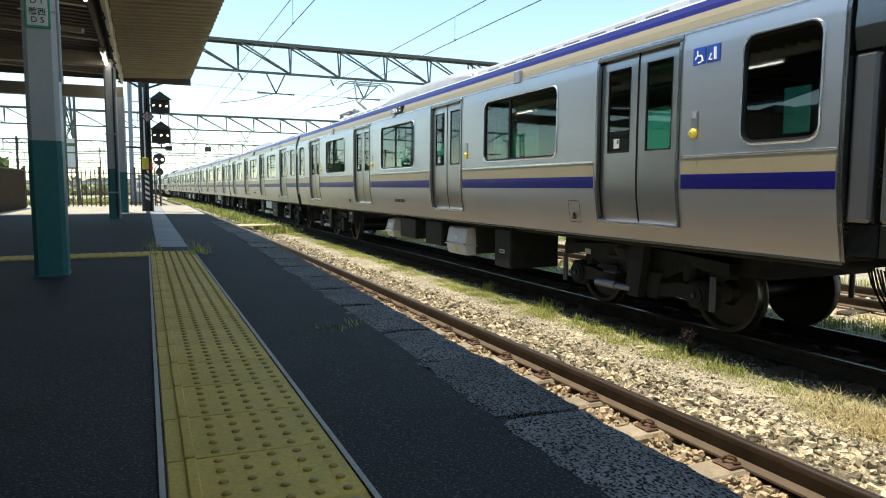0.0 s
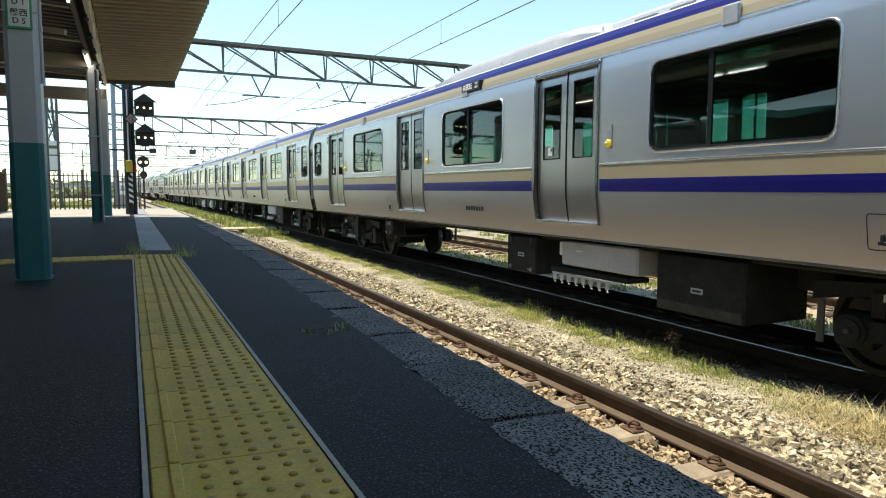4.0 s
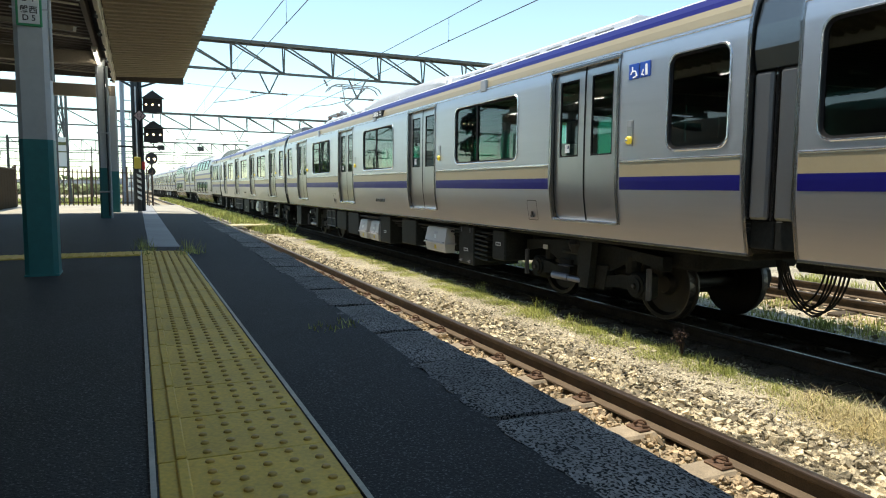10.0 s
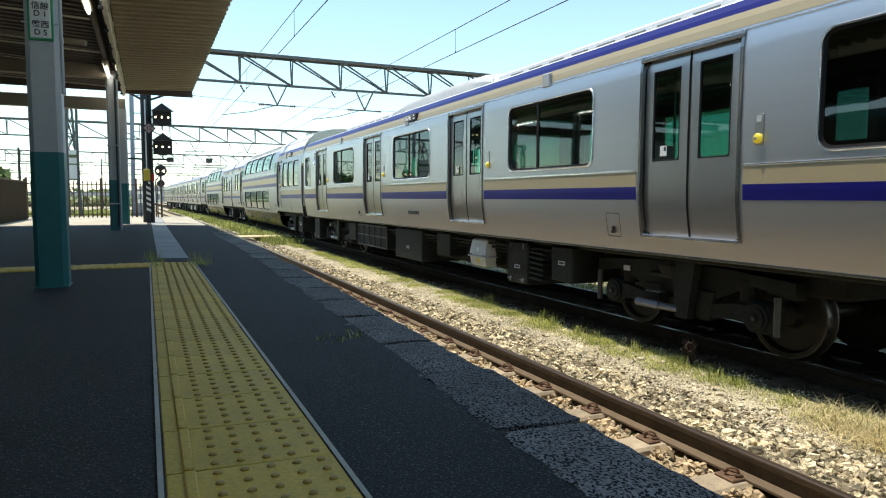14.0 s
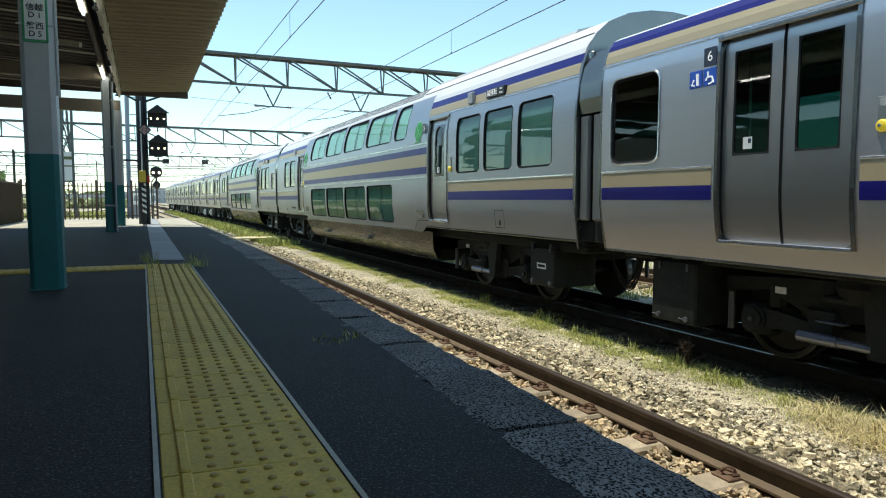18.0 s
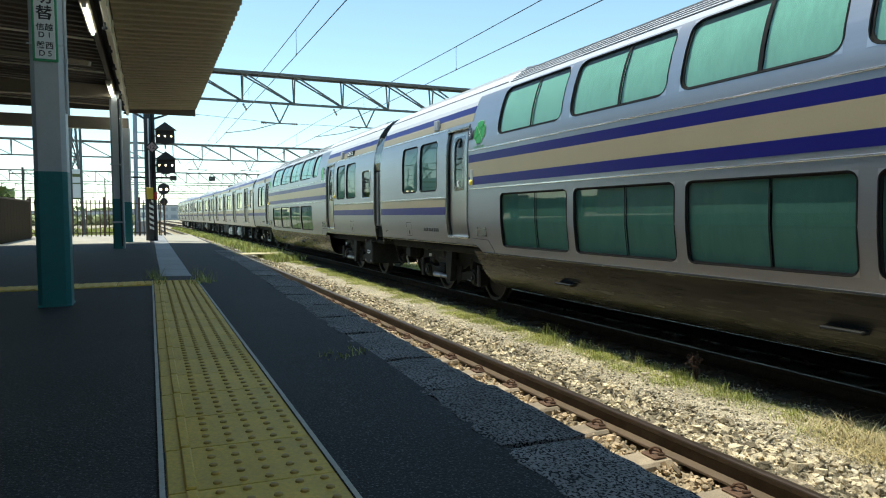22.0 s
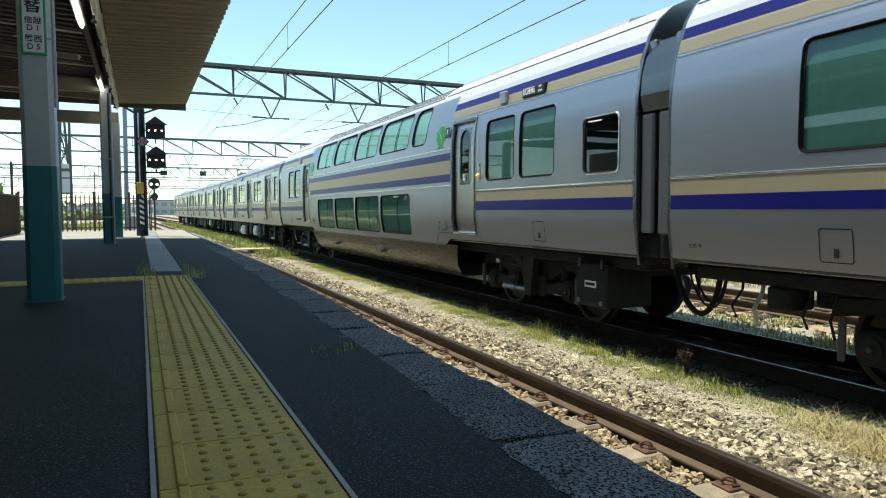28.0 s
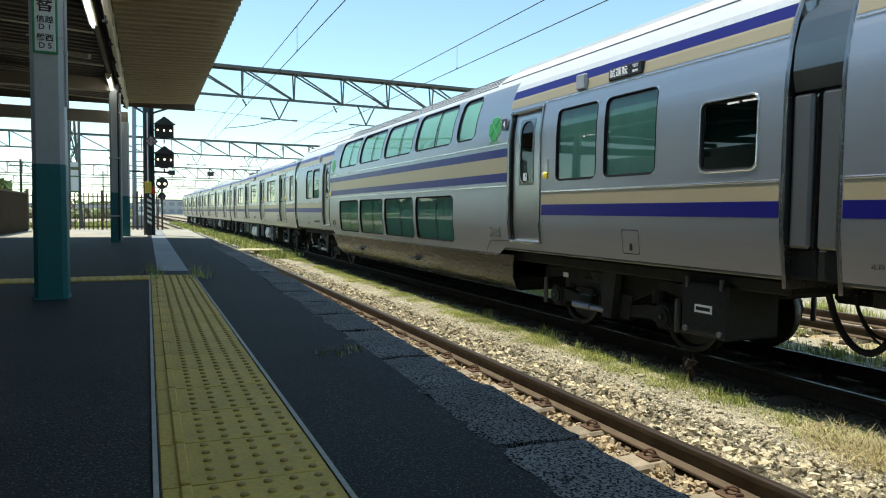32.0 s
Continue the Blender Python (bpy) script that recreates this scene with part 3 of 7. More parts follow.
mat_low = [(4.75 + tr_.gauss(0, 0.25), 2.2 + 22 * tr_.random() ** 1.3, tr_.uniform(0.5, 1.2)) for _ in range(130)]
blades("grass", 9000, tufts(mat_low, 0.16), 0.03, STRAW, "short dry straw-coloured grass on the dirt strip", 12, 2.6, 0.003)
tall = [(5.14, 7.9, 1.4), (5.12, 7.6, 1.1), (5.06, 6.6, 1.0), (5.05, 5.9, 1.0), (5.03, 5.2, 1.0), (5.03, 4.7, 0.9), (5.0, 4.4, 0.8), (5.08, 7.0, 0.9), (5.14, 9.6, 1.3)]
blades("grass", 480, tufts(tall, 0.05), 0.15, GRASS, "taller grass clumps at the shadow's edge", 13, 0.45, 0.0028)
blades("grass", 3400, tufts([(4.85, 3.25, 1), (4.95, 2.95, 1.2), (4.75, 2.7, 1.1), (5.0, 3.5, 0.8), (4.7, 3.0, 0.9), (4.95, 2.4, 1)], 0.14), 0.085, STRAW_PALE, "heap of flattened yellow straw", 14, 4.0, 0.0026)
blades("grass", 420, tufts([(4.85, 3.2, 1), (4.95, 2.95, 1.2), (4.8, 2.7, 1.1), (5.0, 3.4, 1.0)], 0.10), 0.15, STRAW_PALE, "long bleached straws standing out of the heap", 20, 2.2, 0.0028)
far_green = [(4.35 + 0.95 * tr_.random(), 25 + 75 * tr_.random() ** 1.4, tr_.uniform(0.6, 1.4)) for _ in range(520)]
blades("grass", 22000, tufts(far_green, 0.16), 0.20, GRASS, "lush green grass between the tracks", 15, 0.5, 0.008)
beyond = [(7.55 + 1.5 * tr_.random(), 3 + 30 * tr_.random() ** 1.2, tr_.uniform(0.5, 1.3)) for _ in range(160)] + [(11.2 + 3 * tr_.random(), 5 + 50 * tr_.random(), tr_.uniform(0.8, 1.6)) for _ in range(160)]
blades("grass", 26000, tufts(beyond, 0.17), 0.085, GRASS, "grass and weeds along the far siding", 16)
left_green = [(-1 - 14 * tr_.random(), 27 + 60 * tr_.random(), tr_.uniform(0.6, 1.5)) for _ in range(320)]
blades("grass", 12000, tufts(left_green, 0.4), 0.35, GRASS, "rough green grass beyond the platform fence", 17, 0.5, 0.012)
blades("grass", 5000, tufts([(0.6 + 2.6 * tr_.random(), 25.5 + 20 * tr_.random(), 1) for _ in range(120)], 0.25), 0.22, GRASS, "grass growing at the platform's end", 18, 0.5, 0.01)

# the dead weed with a dark seed head
wd = thing("dead_weed", pose(5.14, 5.1, -1.12), "brown dead weed with a clustered seed head", "weed")
wg = Geo()
wr = random.Random(5)
for k in range(9):
    a, hh = wr.uniform(0, 6.3), wr.uniform(0.16, 0.30)
    tip = Vector((0.07 * math.cos(a), 0.07 * math.sin(a), hh))
    wg.tube([(0, 0, 0), tip * 0.5 + Vector((0, 0, 0.03)), tip], 0.004, 5)
    for _ in range(7):
        p = tip + Vector([wr.gauss(0, 0.018) for _ in range(3)])
        wg.cbox(p.x - 0.010, p.x + 0.010, p.y - 0.010, p.y + 0.010, p.z - 0.010, p.z + 0.012, 0.006)
part("stem", wg, WEED, wd)

# a few loose stones on the dry strip
for k, (x, y, s) in enumerate(((4.86, 5.55, 0.045), (4.98, 5.35, 0.04), (5.02, 5.22, 0.035), (4.62, 4.25, 0.04), (4.70, 3.75, 0.05), (4.95, 3.95, 0.03))):
    rs = random.Random(50 + k)
    thing("loose_stone", pose(x, y, -1.105, 0, 0, rs.uniform(0, 360)), "loose grey stone lying on the dry strip", "stone", "loose stones", data=mesh_of("loose_stone", Geo().add([(a * s * rs.uniform(0.7, 1.1), b * s * rs.uniform(0.5, 0.9), c * s * 0.45 * rs.uniform(0.7, 1.1)) for a in (-1, 1) for b in (-1, 1) for c in (-1, 1)], [(0, 1, 3, 2), (4, 6, 7, 5), (0, 4, 5, 1), (2, 3, 7, 6), (0, 2, 6, 4), (1, 5, 7, 3)]), GRAVEL))

# plank crossing between the tracks
cr = thing("plank_crossing", pose(0, 28.4, -0.985), "pale wooden board crossing laid between the tracks", "crossing", kind="structure")
pl = mesh_of("plank", Geo().cbox(-1.05, 1.05, -0.13, 0.13, 0, 0.05, 0.012), BOARD)
for k in range(4):
    part("plank", pl, None, cr, m=pose(4.45, -0.45 + 0.28 * k, 0, 0, 0, rng.uniform(-0.4, 0.4)))
    part("plank", pl, None, cr, m=pose(2.5, -0.45 + 0.28 * k, 0, 0, 0, rng.uniform(-0.4, 0.4)) @ Matrix.Diagonal((0.42, 1, 1, 1)))

# ---- platform ----
P0, P1 = -14.0, 24.8
g = Geo()
n = 80
for i in range(n + 1):
    y = P0 + (P1 - P0) * i / n
    ex = edge_x(y)
    inner = ex - 0.25 if y < 13.2 else ex - 0.012
    g.v += [(-9, y, plat_z(-9)), (0.0, y, plat_z(0)), (inner, y, plat_z(inner)), (inner, y, -1.2), (-9, y, -1.2)]
for i in range(n):
    for k in range(4):
        g.f.append((5 * i + k, 5 * i + k + 1, 5 * i + k + 6, 5 * i + k + 5))
g.f += [(0, 1, 2, 3, 4), tuple(5 * n + k for k in (4, 3, 2, 1, 0))]
solid("platform", g, ASPHALT, "worn dark asphalt platform surface in the canopy's shade", kind="structure")
# pale top layer paints the sunlight that falls past the canopy's shade
pe = Geo()
for k in range(12):
    y0, y1 = 16.9 + (P1 - 16.9) * k / 12, 16.9 + (P1 - 16.9) * (k + 1) / 12
    pe.box(-8.9, -0.01, y0 + 0.003, y1 - 0.003, -0.05, 0.011)
    pe.box(0.40, 1.30, y0 + 0.003, y1 - 0.003, -0.05, 0.006, pose(0, 0, 0.005, 0, math.degrees(math.atan(0.025)), 0))
solid("platform_end", pe, END_SUNLIT, "surface of the platform's open end, coloured pale for the sunlight on it", kind="structure")
coping = thing("platform_edge", Matrix(), "row of rough dark stone coping slabs along the platform edge", "platform edge", kind="structure")
wall = Geo()
for i in range(n):
    ya, yb = P0 + (P1 - P0) * i / n, P0 + (P1 - P0) * (i + 1) / n
    xa, xb = edge_x(ya) - 0.06, edge_x(yb) - 0.06
    wall.add([(xa - 0.23, ya, -1.2), (xa, ya, -1.2), (xa, ya, plat_z(1.2) - 0.10), (xa - 0.23, ya, plat_z(1.2) - 0.10), (xb - 0.23, yb, -1.2), (xb, yb, -1.2), (xb, yb, plat_z(1.2) - 0.10), (xb - 0.23, yb, plat_z(1.2) - 0.10)], [(0, 1, 5, 4), (1, 2, 6, 5), (2, 3, 7, 6), (3, 0, 4, 7)])
part("edge_wall", wall, CONCRETE, coping, "stained concrete platform wall")

# tactile tiles 0.30 long and 0.39 wide: raised bar on the inner side, five rows of five domes
tg = Geo().cbox(0.002, 0.388, 0.001, 0.299, -0.03, 0.008, 0.003)
tg.cbox(0.040, 0.066, 0.006, 0.294, 0.006, 0.015, 0.004)
dome_from = len(tg.f)
for a in range(5):
    for b in range(5):
        u, v = 0.112 + 0.060 * a, 0.030 + 0.060 * b
        ringp = [[(u + rr * math.cos(2 * math.pi * k / 10), v + rr * math.sin(2 * math.pi * k / 10), zz) for k in range(10)] for rr, zz in ((0.0112, 0.0075), (0.0098, 0.0122), (0.006, 0.0138))]
        tg.add([p for q in ringp for p in q], [(j * 10 + k, j * 10 + (k + 1) % 10, (j + 1) * 10 + (k + 1) % 10, (j + 1) * 10 + k) for j in range(2) for k in range(10)] + [tuple(range(20, 30))])
tile_me = mesh_of("tactile_tile", tg, TACTILE, True)
tile_me.materials.append(DOME)
for p in tile_me.polygons[dome_from:]:
    p.material_index = 1
tac = thing("tactile_paving", Matrix(), "faded yellow tactile warning strip with raised dots", "tactile paving", kind="structure")
for k in range(52):
    y = 6.98 - 0.30 * (k + 1)
    part("tactile_tile", tile_me, None, tac, m=pose(0.018, y, plat_z(0.21) + rng.uniform(-0.0012, 0.0012), 0, math.degrees(math.atan(0.025)), rng.uniform(-0.25, 0.25)))
bg = Geo().cbox(0.002, 0.298, 0.002, 0.398, -0.03, 0.008, 0.003)
for b in range(4):
    bg.cbox(0.018 + 0.074 * b, 0.056 + 0.074 * b, 0.03, 0.37, 0.006, 0.013, 0.004)
bar_me = mesh_of("guide_tile", bg, TACTILE)
for k in range(16):
    x = 0.012 - 0.30 * (k + 1)
    part("guide_tile", bar_me, None, tac, m=pose(x, 6.52, plat_z(x + 0.15), 0, 0, rng.uniform(-0.3, 0.3)))
ln = Geo()
for x0, x1 in ((0.407, 0.420), (0.004, 0.016)):
    ln.add([(x0, -8.6, plat_z(x0) + 0.007), (x1, -8.6, plat_z(x1) + 0.007), (x1, 6.98, plat_z(x1) + 0.007), (x0, 6.98, plat_z(x0) + 0.007)], [(0, 1, 2, 3)])
    ln.add([(x0, -8.6, plat_z(x0) - 0.01), (x1, -8.6, plat_z(x1) - 0.01), (x1, 6.98, plat_z(x1) - 0.01), (x0, 6.98, plat_z(x0) - 0.01)], [(0, 1, 2, 3)])
part("border_line", ln, EDGE_PAINT, tac, "thin pale mortar line beside the tiles")
# pale paving that carries on the strip's line
pale = thing("paving_strip", Matrix(), "pale concrete paving strip with weeds at its joints", "paving", kind="structure")
pale_me = mesh_of("paving_slab", Geo().cbox(0, 0.31, 0.004, 0.896, -0.03, 0.006, 0.004), PALE_SLAB)
for k in range(19):
    part("paving_slab", pale_me, None, pale, m=pose(0.085, 7.5 + 0.9 * k, plat_z(0.25), 0, math.degrees(math.atan(0.025)), rng.uniform(-0.3, 0.3)))
# coping slabs about 0.64 long, with open joints
sr = random.Random(9)
slab_ms = {}


def coping_slab(length, kind):
    key = (round(length, 2), kind)
    if key not in slab_ms:
        sg = Geo()
        nu, nv = 12, 5
        top = [[(-0.285 + 0.285 * i / (nv - 1) + (sr.uniform(-0.012, 0.010) if i == 0 else sr.uniform(-0.004, 0.003) if i == nv - 1 else 0), 0.012 + (length - 0.024) * j / nu + (sr.uniform(-0.005, 0.005) if j in (0, nu) else 0), sr.gauss(0, 0.0022) - (0.005 if i in (0, nv - 1) or j in (0, nu) else 0)) for j in range(nu + 1)] for i in range(nv)]
        sg.v = [p for row in top for p in row]
        sg.f = [(i * (nu + 1) + j, (i + 1) * (nu + 1) + j, (i + 1) * (nu + 1) + j + 1, i * (nu + 1) + j + 1) for i in range(nv - 1) for j in range(nu)]
        rim = [i * (nu + 1) for i in range(nv)] + [(nv - 1) * (nu + 1) + j for j in range(1, nu + 1)] + [i * (nu + 1) + nu for i in range(nv - 2, -1, -1)] + [j for j in range(nu - 1, 0, -1)]
        o = len(sg.v)
        sg.v += [(sg.v[i][0], sg.v[i][1], -0.13) for i in rim]
        sg.f += [(rim[i], rim[(i + 1) % len(rim)], o + (i + 1) % len(rim), o + i) for i in range(len(rim))]
        slab_ms[key] = mesh_of("coping_slab", sg, COPING)
    return slab_ms[key]


joints = [0.93 - 0.64 * k for k in range(16, 0, -1)] + [0.93, 1.58, 2.24, 2.80, 3.52, 4.16] + [4.16 + 0.64 * k for k in range(1, 15)]
for k, (ya, yb) in enumerate(zip(joints, joints[1:])):
    x = edge_x((ya + yb) / 2) + sr.uniform(-0.012, 0.012)
    tw = math.degrees(math.atan((edge_x(yb) - edge_x(ya)) / (yb - ya)))
    part("coping_slab", coping_slab(yb - ya, k % 3), None, coping, m=pose(x, ya, plat_z(x) + sr.uniform(0.002, 0.010), sr.uniform(-0.35, 0.35), math.degrees(math.atan(0.025)) + sr.uniform(-0.5, 0.5), -tw))
weeds_p = [(0.76, 2.94, 0.25), (0.90, 3.03, 0.2), (0.03, 7.2, 1), (0.02, 7.5, 1.1), (0.45, 6.9, 1.2), (0.5, 6.7, 0.9), (0.05, 6.6, 0.7), (0.36, 6.6, 0.6), (0.1, 7.05, 0.6)]
gr = random.Random(31)
wg = Geo()
for _ in range(260):
    x, y, k = gr.choice(weeds_p)
    x, y = gr.gauss(x, 0.035), gr.gauss(y, 0.05)
    a, hh = gr.uniform(0, 6.28), 0.12 * k * gr.uniform(0.3, 1.2)
    dx, dy, w, le = math.cos(a), math.sin(a), 0.003, hh * gr.uniform(0.2, 0.9)
    z = plat_z(x)
    o = len(wg.v)
    wg.v += [(x - dy * w, y + dx * w, z), (x + dy * w, y - dx * w, z), (x + dx * le, y + dy * le, z + hh)]
    wg.f.append((o, o + 1, o + 2))
solid("weeds", wg, GRASS, "thin weeds sprouting at the end of the yellow strip", "weeds", "stuff")

ck, kr = Geo(), random.Random(71)
for k in range(15):
    x, y = 0.50 + 0.036 * k, 2.84 + 0.019 * k + kr.uniform(-0.008, 0.008)
    w = 0.0035 * kr.uniform(0.5, 1.4)
    ck.v += [(x, y - w, plat_z(x) + 0.0015), (x, y + w, plat_z(x) + 0.0015)]
ck.f = [(2 * i, 2 * i + 2, 2 * i + 3, 2 * i + 1) for i in range(14)]
solid("asphalt_crack", ck, RUBBER, "thin dark crack in the asphalt with small weeds", kind="structure")

# unseen walls added beside and behind the camera to block light and darken reflections
sw_ = Geo().box(-9.3, -9.1, P0, P1, -1.2, 3.2)
solid("unseen_wall_west", sw_, PLASTER, "unseen tan wall added along the platform to block western light", kind="structure")
solid("unseen_wall_south", Geo().box(-9.3, 1.0, P0 - 0.2, P0 - 0.004, -1.2, 3.2), PLASTER, "unseen tan wall added across the platform behind the camera", kind="structure")

# ---- canopy ----
C0, C1 = -12.0, 17.25


def corrugated(x0, z0, x1, z1, y0, y1, pitch=0.24, depth=0.055, thick=0.012):
    g = Geo()
    prof = []
    k = 0
    y = y0
    while y < y1:
        for a, b in ((0, 0), (0.36, 0), (0.46, 1), (0.90, 1)):
            if y + a * pitch <= y1:
                prof.append((y + a * pitch, b * depth))
        y += pitch
    for yy, d in prof:
        g.v += [(x0, yy, z0 + d), (x1, yy, z1 + d), (x1, yy, z1 + d + thick), (x0, yy, z0 + d + thick)]
    for i in range(len(prof) - 1):
        for k in range(4):
            g.f.append((4 * i + k, 4 * i + (k + 1) % 4, 4 * i + 4 + (k + 1) % 4, 4 * i + 4 + k))
    return g


canopy = thing("platform_canopy", Matrix(), "brown corrugated steel platform canopy on painted posts", "canopy", kind="structure")
part("roof_sheet", corrugated(-0.36, 3.13, 1.09, 3.20, C0, C1), CANOPY, canopy, "brown corrugated roof sheet")
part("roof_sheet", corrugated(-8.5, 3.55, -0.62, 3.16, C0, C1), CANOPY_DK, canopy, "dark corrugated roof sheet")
cov = Geo()
cov.add([(-8.6, C0, 3.66), (-0.5, C0, 3.30), (1.11, C0, 3.30), (1.11, C1, 3.30), (-0.5, C1, 3.30), (-8.6, C1, 3.66)], [(0, 1, 4, 5), (1, 2, 3, 4)])
cov.add([(-8.6, C0, 3.70), (-0.5, C0, 3.33), (1.11, C0, 3.33), (1.11, C1, 3.33), (-0.5, C1, 3.33), (-8.6, C1, 3.70)], [(0, 1, 4, 5), (1, 2, 3, 4)])
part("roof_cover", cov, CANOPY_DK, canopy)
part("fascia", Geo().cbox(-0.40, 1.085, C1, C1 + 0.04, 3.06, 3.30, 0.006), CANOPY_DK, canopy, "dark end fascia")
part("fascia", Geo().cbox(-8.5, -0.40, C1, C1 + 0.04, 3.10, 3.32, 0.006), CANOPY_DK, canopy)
part("gutter_beam", Geo().cbox(-0.45, -0.385, C0, C1 - 0.03, 2.99, 3.24, 0.008), BEAM, canopy, "cream painted longitudinal beam")
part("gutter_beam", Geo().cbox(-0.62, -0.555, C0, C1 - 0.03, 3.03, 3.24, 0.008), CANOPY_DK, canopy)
for k in range(24):
    y = 16.8 - 1.2 * k
    part("beam_stiffener", Geo().cbox(-0.383, -0.362, y - 0.02, y + 0.02, 2.99, 3.16, 0.004), BEAM, canopy)
    part("pipe_hanger", Geo().cyl((-0.44, y - 0.5, 2.93), (-0.44, y - 0.5, 3.02), 0.012, 6).cbox(-0.47, -0.41, y - 0.53, y - 0.47, 2.90, 2.935, 0.006), IRON, canopy)
for y in (-2.9, 5.75, 14.3):
    gd = Geo().cbox(-8.5, -0.62, y - 0.09, y + 0.09, 2.90, 3.14, 0.01)
    part("cross_girder", gd, GIRDER, canopy, "tan transverse girder")
part("cross_girder", Geo().cbox(-8.5, -0.40, C1 + 0.25, C1 + 0.43, 2.69, 2.97, 0.01), GIRDER, canopy, "tan transverse girder")
for y in (1.5, 4.2, 10.0, 12.2, 15.8):
    part("purlin_rod", Geo().cyl((-6, y, 3.20), (-0.62, y, 2.98), 0.014, 6), BEAM, canopy)
for y in (8.4, 11.2):
    part("brace", Geo().bar((-3.2, y, 3.05), (-0.66, y - 1.4, 2.62), 0.06), GIRDER, canopy)


def post(x, y, w, d, top, label, joint=0.97):
    t = thing("canopy_post", pose(x, y, plat_z(x)), label, "post", "canopy posts")
    c = 0.03
    part("lower_post", Geo().pillar(w, d, c, -0.05, joint), TEAL, t, "teal painted lower part")
    part("upper_post", Geo().pillar(w - 0.003, d - 0.003, c, joint, top), GREY_PAINT, t, "pale grey painted upper part")
    part("base_collar", Geo().cbox(-w / 2 - 0.004, w / 2 + 0.004, -d / 2 - 0.004, d / 2 + 0.004, -0.01, 0.012, 0.003), TEAL, t)
    return t


post1 = post(-0.622, 5.40, 0.205, 0.23, 3.10, "square canopy post painted teal below and grey above", 0.943)
part("conduit", Geo().cyl((0.113, -0.05, 1.35), (0.113, -0.05, 3.1), 0.011, 8).cbox(0.101, 0.125, -0.07, -0.03, 1.70, 1.74, 0.004), GREY_PAINT, post1)
post2 = post(-0.575, 14.42, 0.17, 0.2, 3.05, "canopy post painted teal below and grey above with conduit pipes")
part("conduit", Geo().cyl((0.11, -0.06, 0.0), (0.11, -0.06, 2.9), 0.020, 8), GREY_PAINT, post2)
part("conduit", Geo().cyl((0.075, -0.115, 0.05), (0.075, -0.115, 2.9), 0.016, 8), IRON, post2)
for z in (0.5, 1.62):
    part("pipe_bracket", Geo().cbox(-0.1, 0.14, -0.135, -0.10, z, z + 0.03, 0.004), GREY_PAINT, post2)
post(-0.49, 17.55, 0.22, 0.22, 2.72, "canopy post painted teal below and grey above at the canopy's end")
post(-0.675, -2.9, 0.235, 0.25, 3.10, "square canopy post painted teal below and grey above")


def lamp_unit(y):
    t = thing("fluorescent_lamp", pose(-0.60, y, 2.955), "bare fluorescent tube lamp under the canopy beam, lit", "lamp", "platform lamps")
    part("housing", Geo().cbox(-0.05, 0.05, -0.66, 0.66, 0.018, 0.075, 0.01), BEAM, t)
    part("tube", Geo().cyl((0, -0.6, 0), (0, 0.6, 0), 0.018, 10), TUBE, t, "glowing white tube")
    for e in (-0.62, 0.62):
        part("socket", Geo().cbox(-0.022, 0.022, e - 0.02, e + 0.02, -0.025, 0.03, 0.005), SIGN_W, t)


for y in (-3.5, 0.0, 4.4, 8.95, 13.75, 17.0):
    lamp_unit(y)

# sign on the first post
sg_ = thing("post_sign", pose(-0.622, 5.40 - 0.117, 1.696) @ Matrix.Diagonal((0.93, 0.93, 0.93, 1)), "white sign with green border and black characters", "sign")
part("border", Geo().cbox(-0.082, 0.082, -0.010, 0, 0, 1.05, 0.004), SIGN_G, sg_, "green border")
part("panel", Geo().cbox(-0.066, 0.066, -0.014, -0.008, 0.018, 1.03, 0.002), SIGN_W, sg_)
for body, size, zz in (("D 5", 0.056, 0.056), ("磐西", 0.056, 0.112), ("D 1", 0.056, 0.190), ("信越", 0.056, 0.244), ("替", 0.110, 0.345), ("切", 0.110, 0.462)):
    letters("lettering", body, size, LETTER, sg_, pose(0, -0.0155, zz, 90, 0, 0), 0.001, bold=0.0007 if size < 0.1 else 0.0016)
part("strap", Geo().box(-0.122, 0.122, -0.003, 0.003, 0.12, 0.132), GREY_PAINT, sg_)

# ---- end of the platform: signals, fence ----
sp = thing("signal_pole", pose(0.0, 18.5, 0), "dark signal pole with hazard stripes and diamond number plate", "signal pole")
part("pole", Geo().cyl((0, 0, 0), (0, 0, 4.2), 0.095, 12, 0.08), IRON, sp)
part("pole", Geo().cyl((0.13, 0.05, 0), (0.12, 0.05, 4.2), 0.055, 10), IRON, sp)
part("guard_pipe", Geo().cyl((0.02, -0.115, 0.35), (0.02, -0.115, 3.1), 0.016, 8), SIGN_W, sp, "white conduit")
part("hazard_post", Geo().cyl((0.045, -0.13, 0.28), (0.045, -0.13, 1.07), 0.048, 12), LETTER, sp, "black sleeve with a white spiral")
hz = Geo()
for i in range(64):
    a, z = -i * math.pi / 6, 0.30 + i * 0.0115
    hz.v += [(0.045 + 0.051 * math.cos(a), -0.13 + 0.051 * math.sin(a), z - 0.033), (0.045 + 0.051 * math.cos(a), -0.13 + 0.051 * math.sin(a), z + 0.033)]
    if i:
        hz.f.append((2 * i - 2, 2 * i, 2 * i + 1, 2 * i - 1))
part("hazard_band", hz, SIGN_W, sp, "white spiral band")
part("yellow_box", Geo().cbox(-0.06, 0.10, -0.19, -0.07, 1.07, 1.36, 0.01), YELLOW, sp, "yellow relay box")
part("red_box", Geo().cbox(0.12, 0.19, -0.12, -0.02, 1.05, 1.25, 0.01), RED, sp)
dm = Geo().box(-0.088, 0.088, -0.01, 0.0, -0.088, 0.088, pose(0.10, -0.2, 2.38, 0, 45, 0))
part("diamond_plate", dm, PINK, sp, "pale pink diamond plate with the number 12")
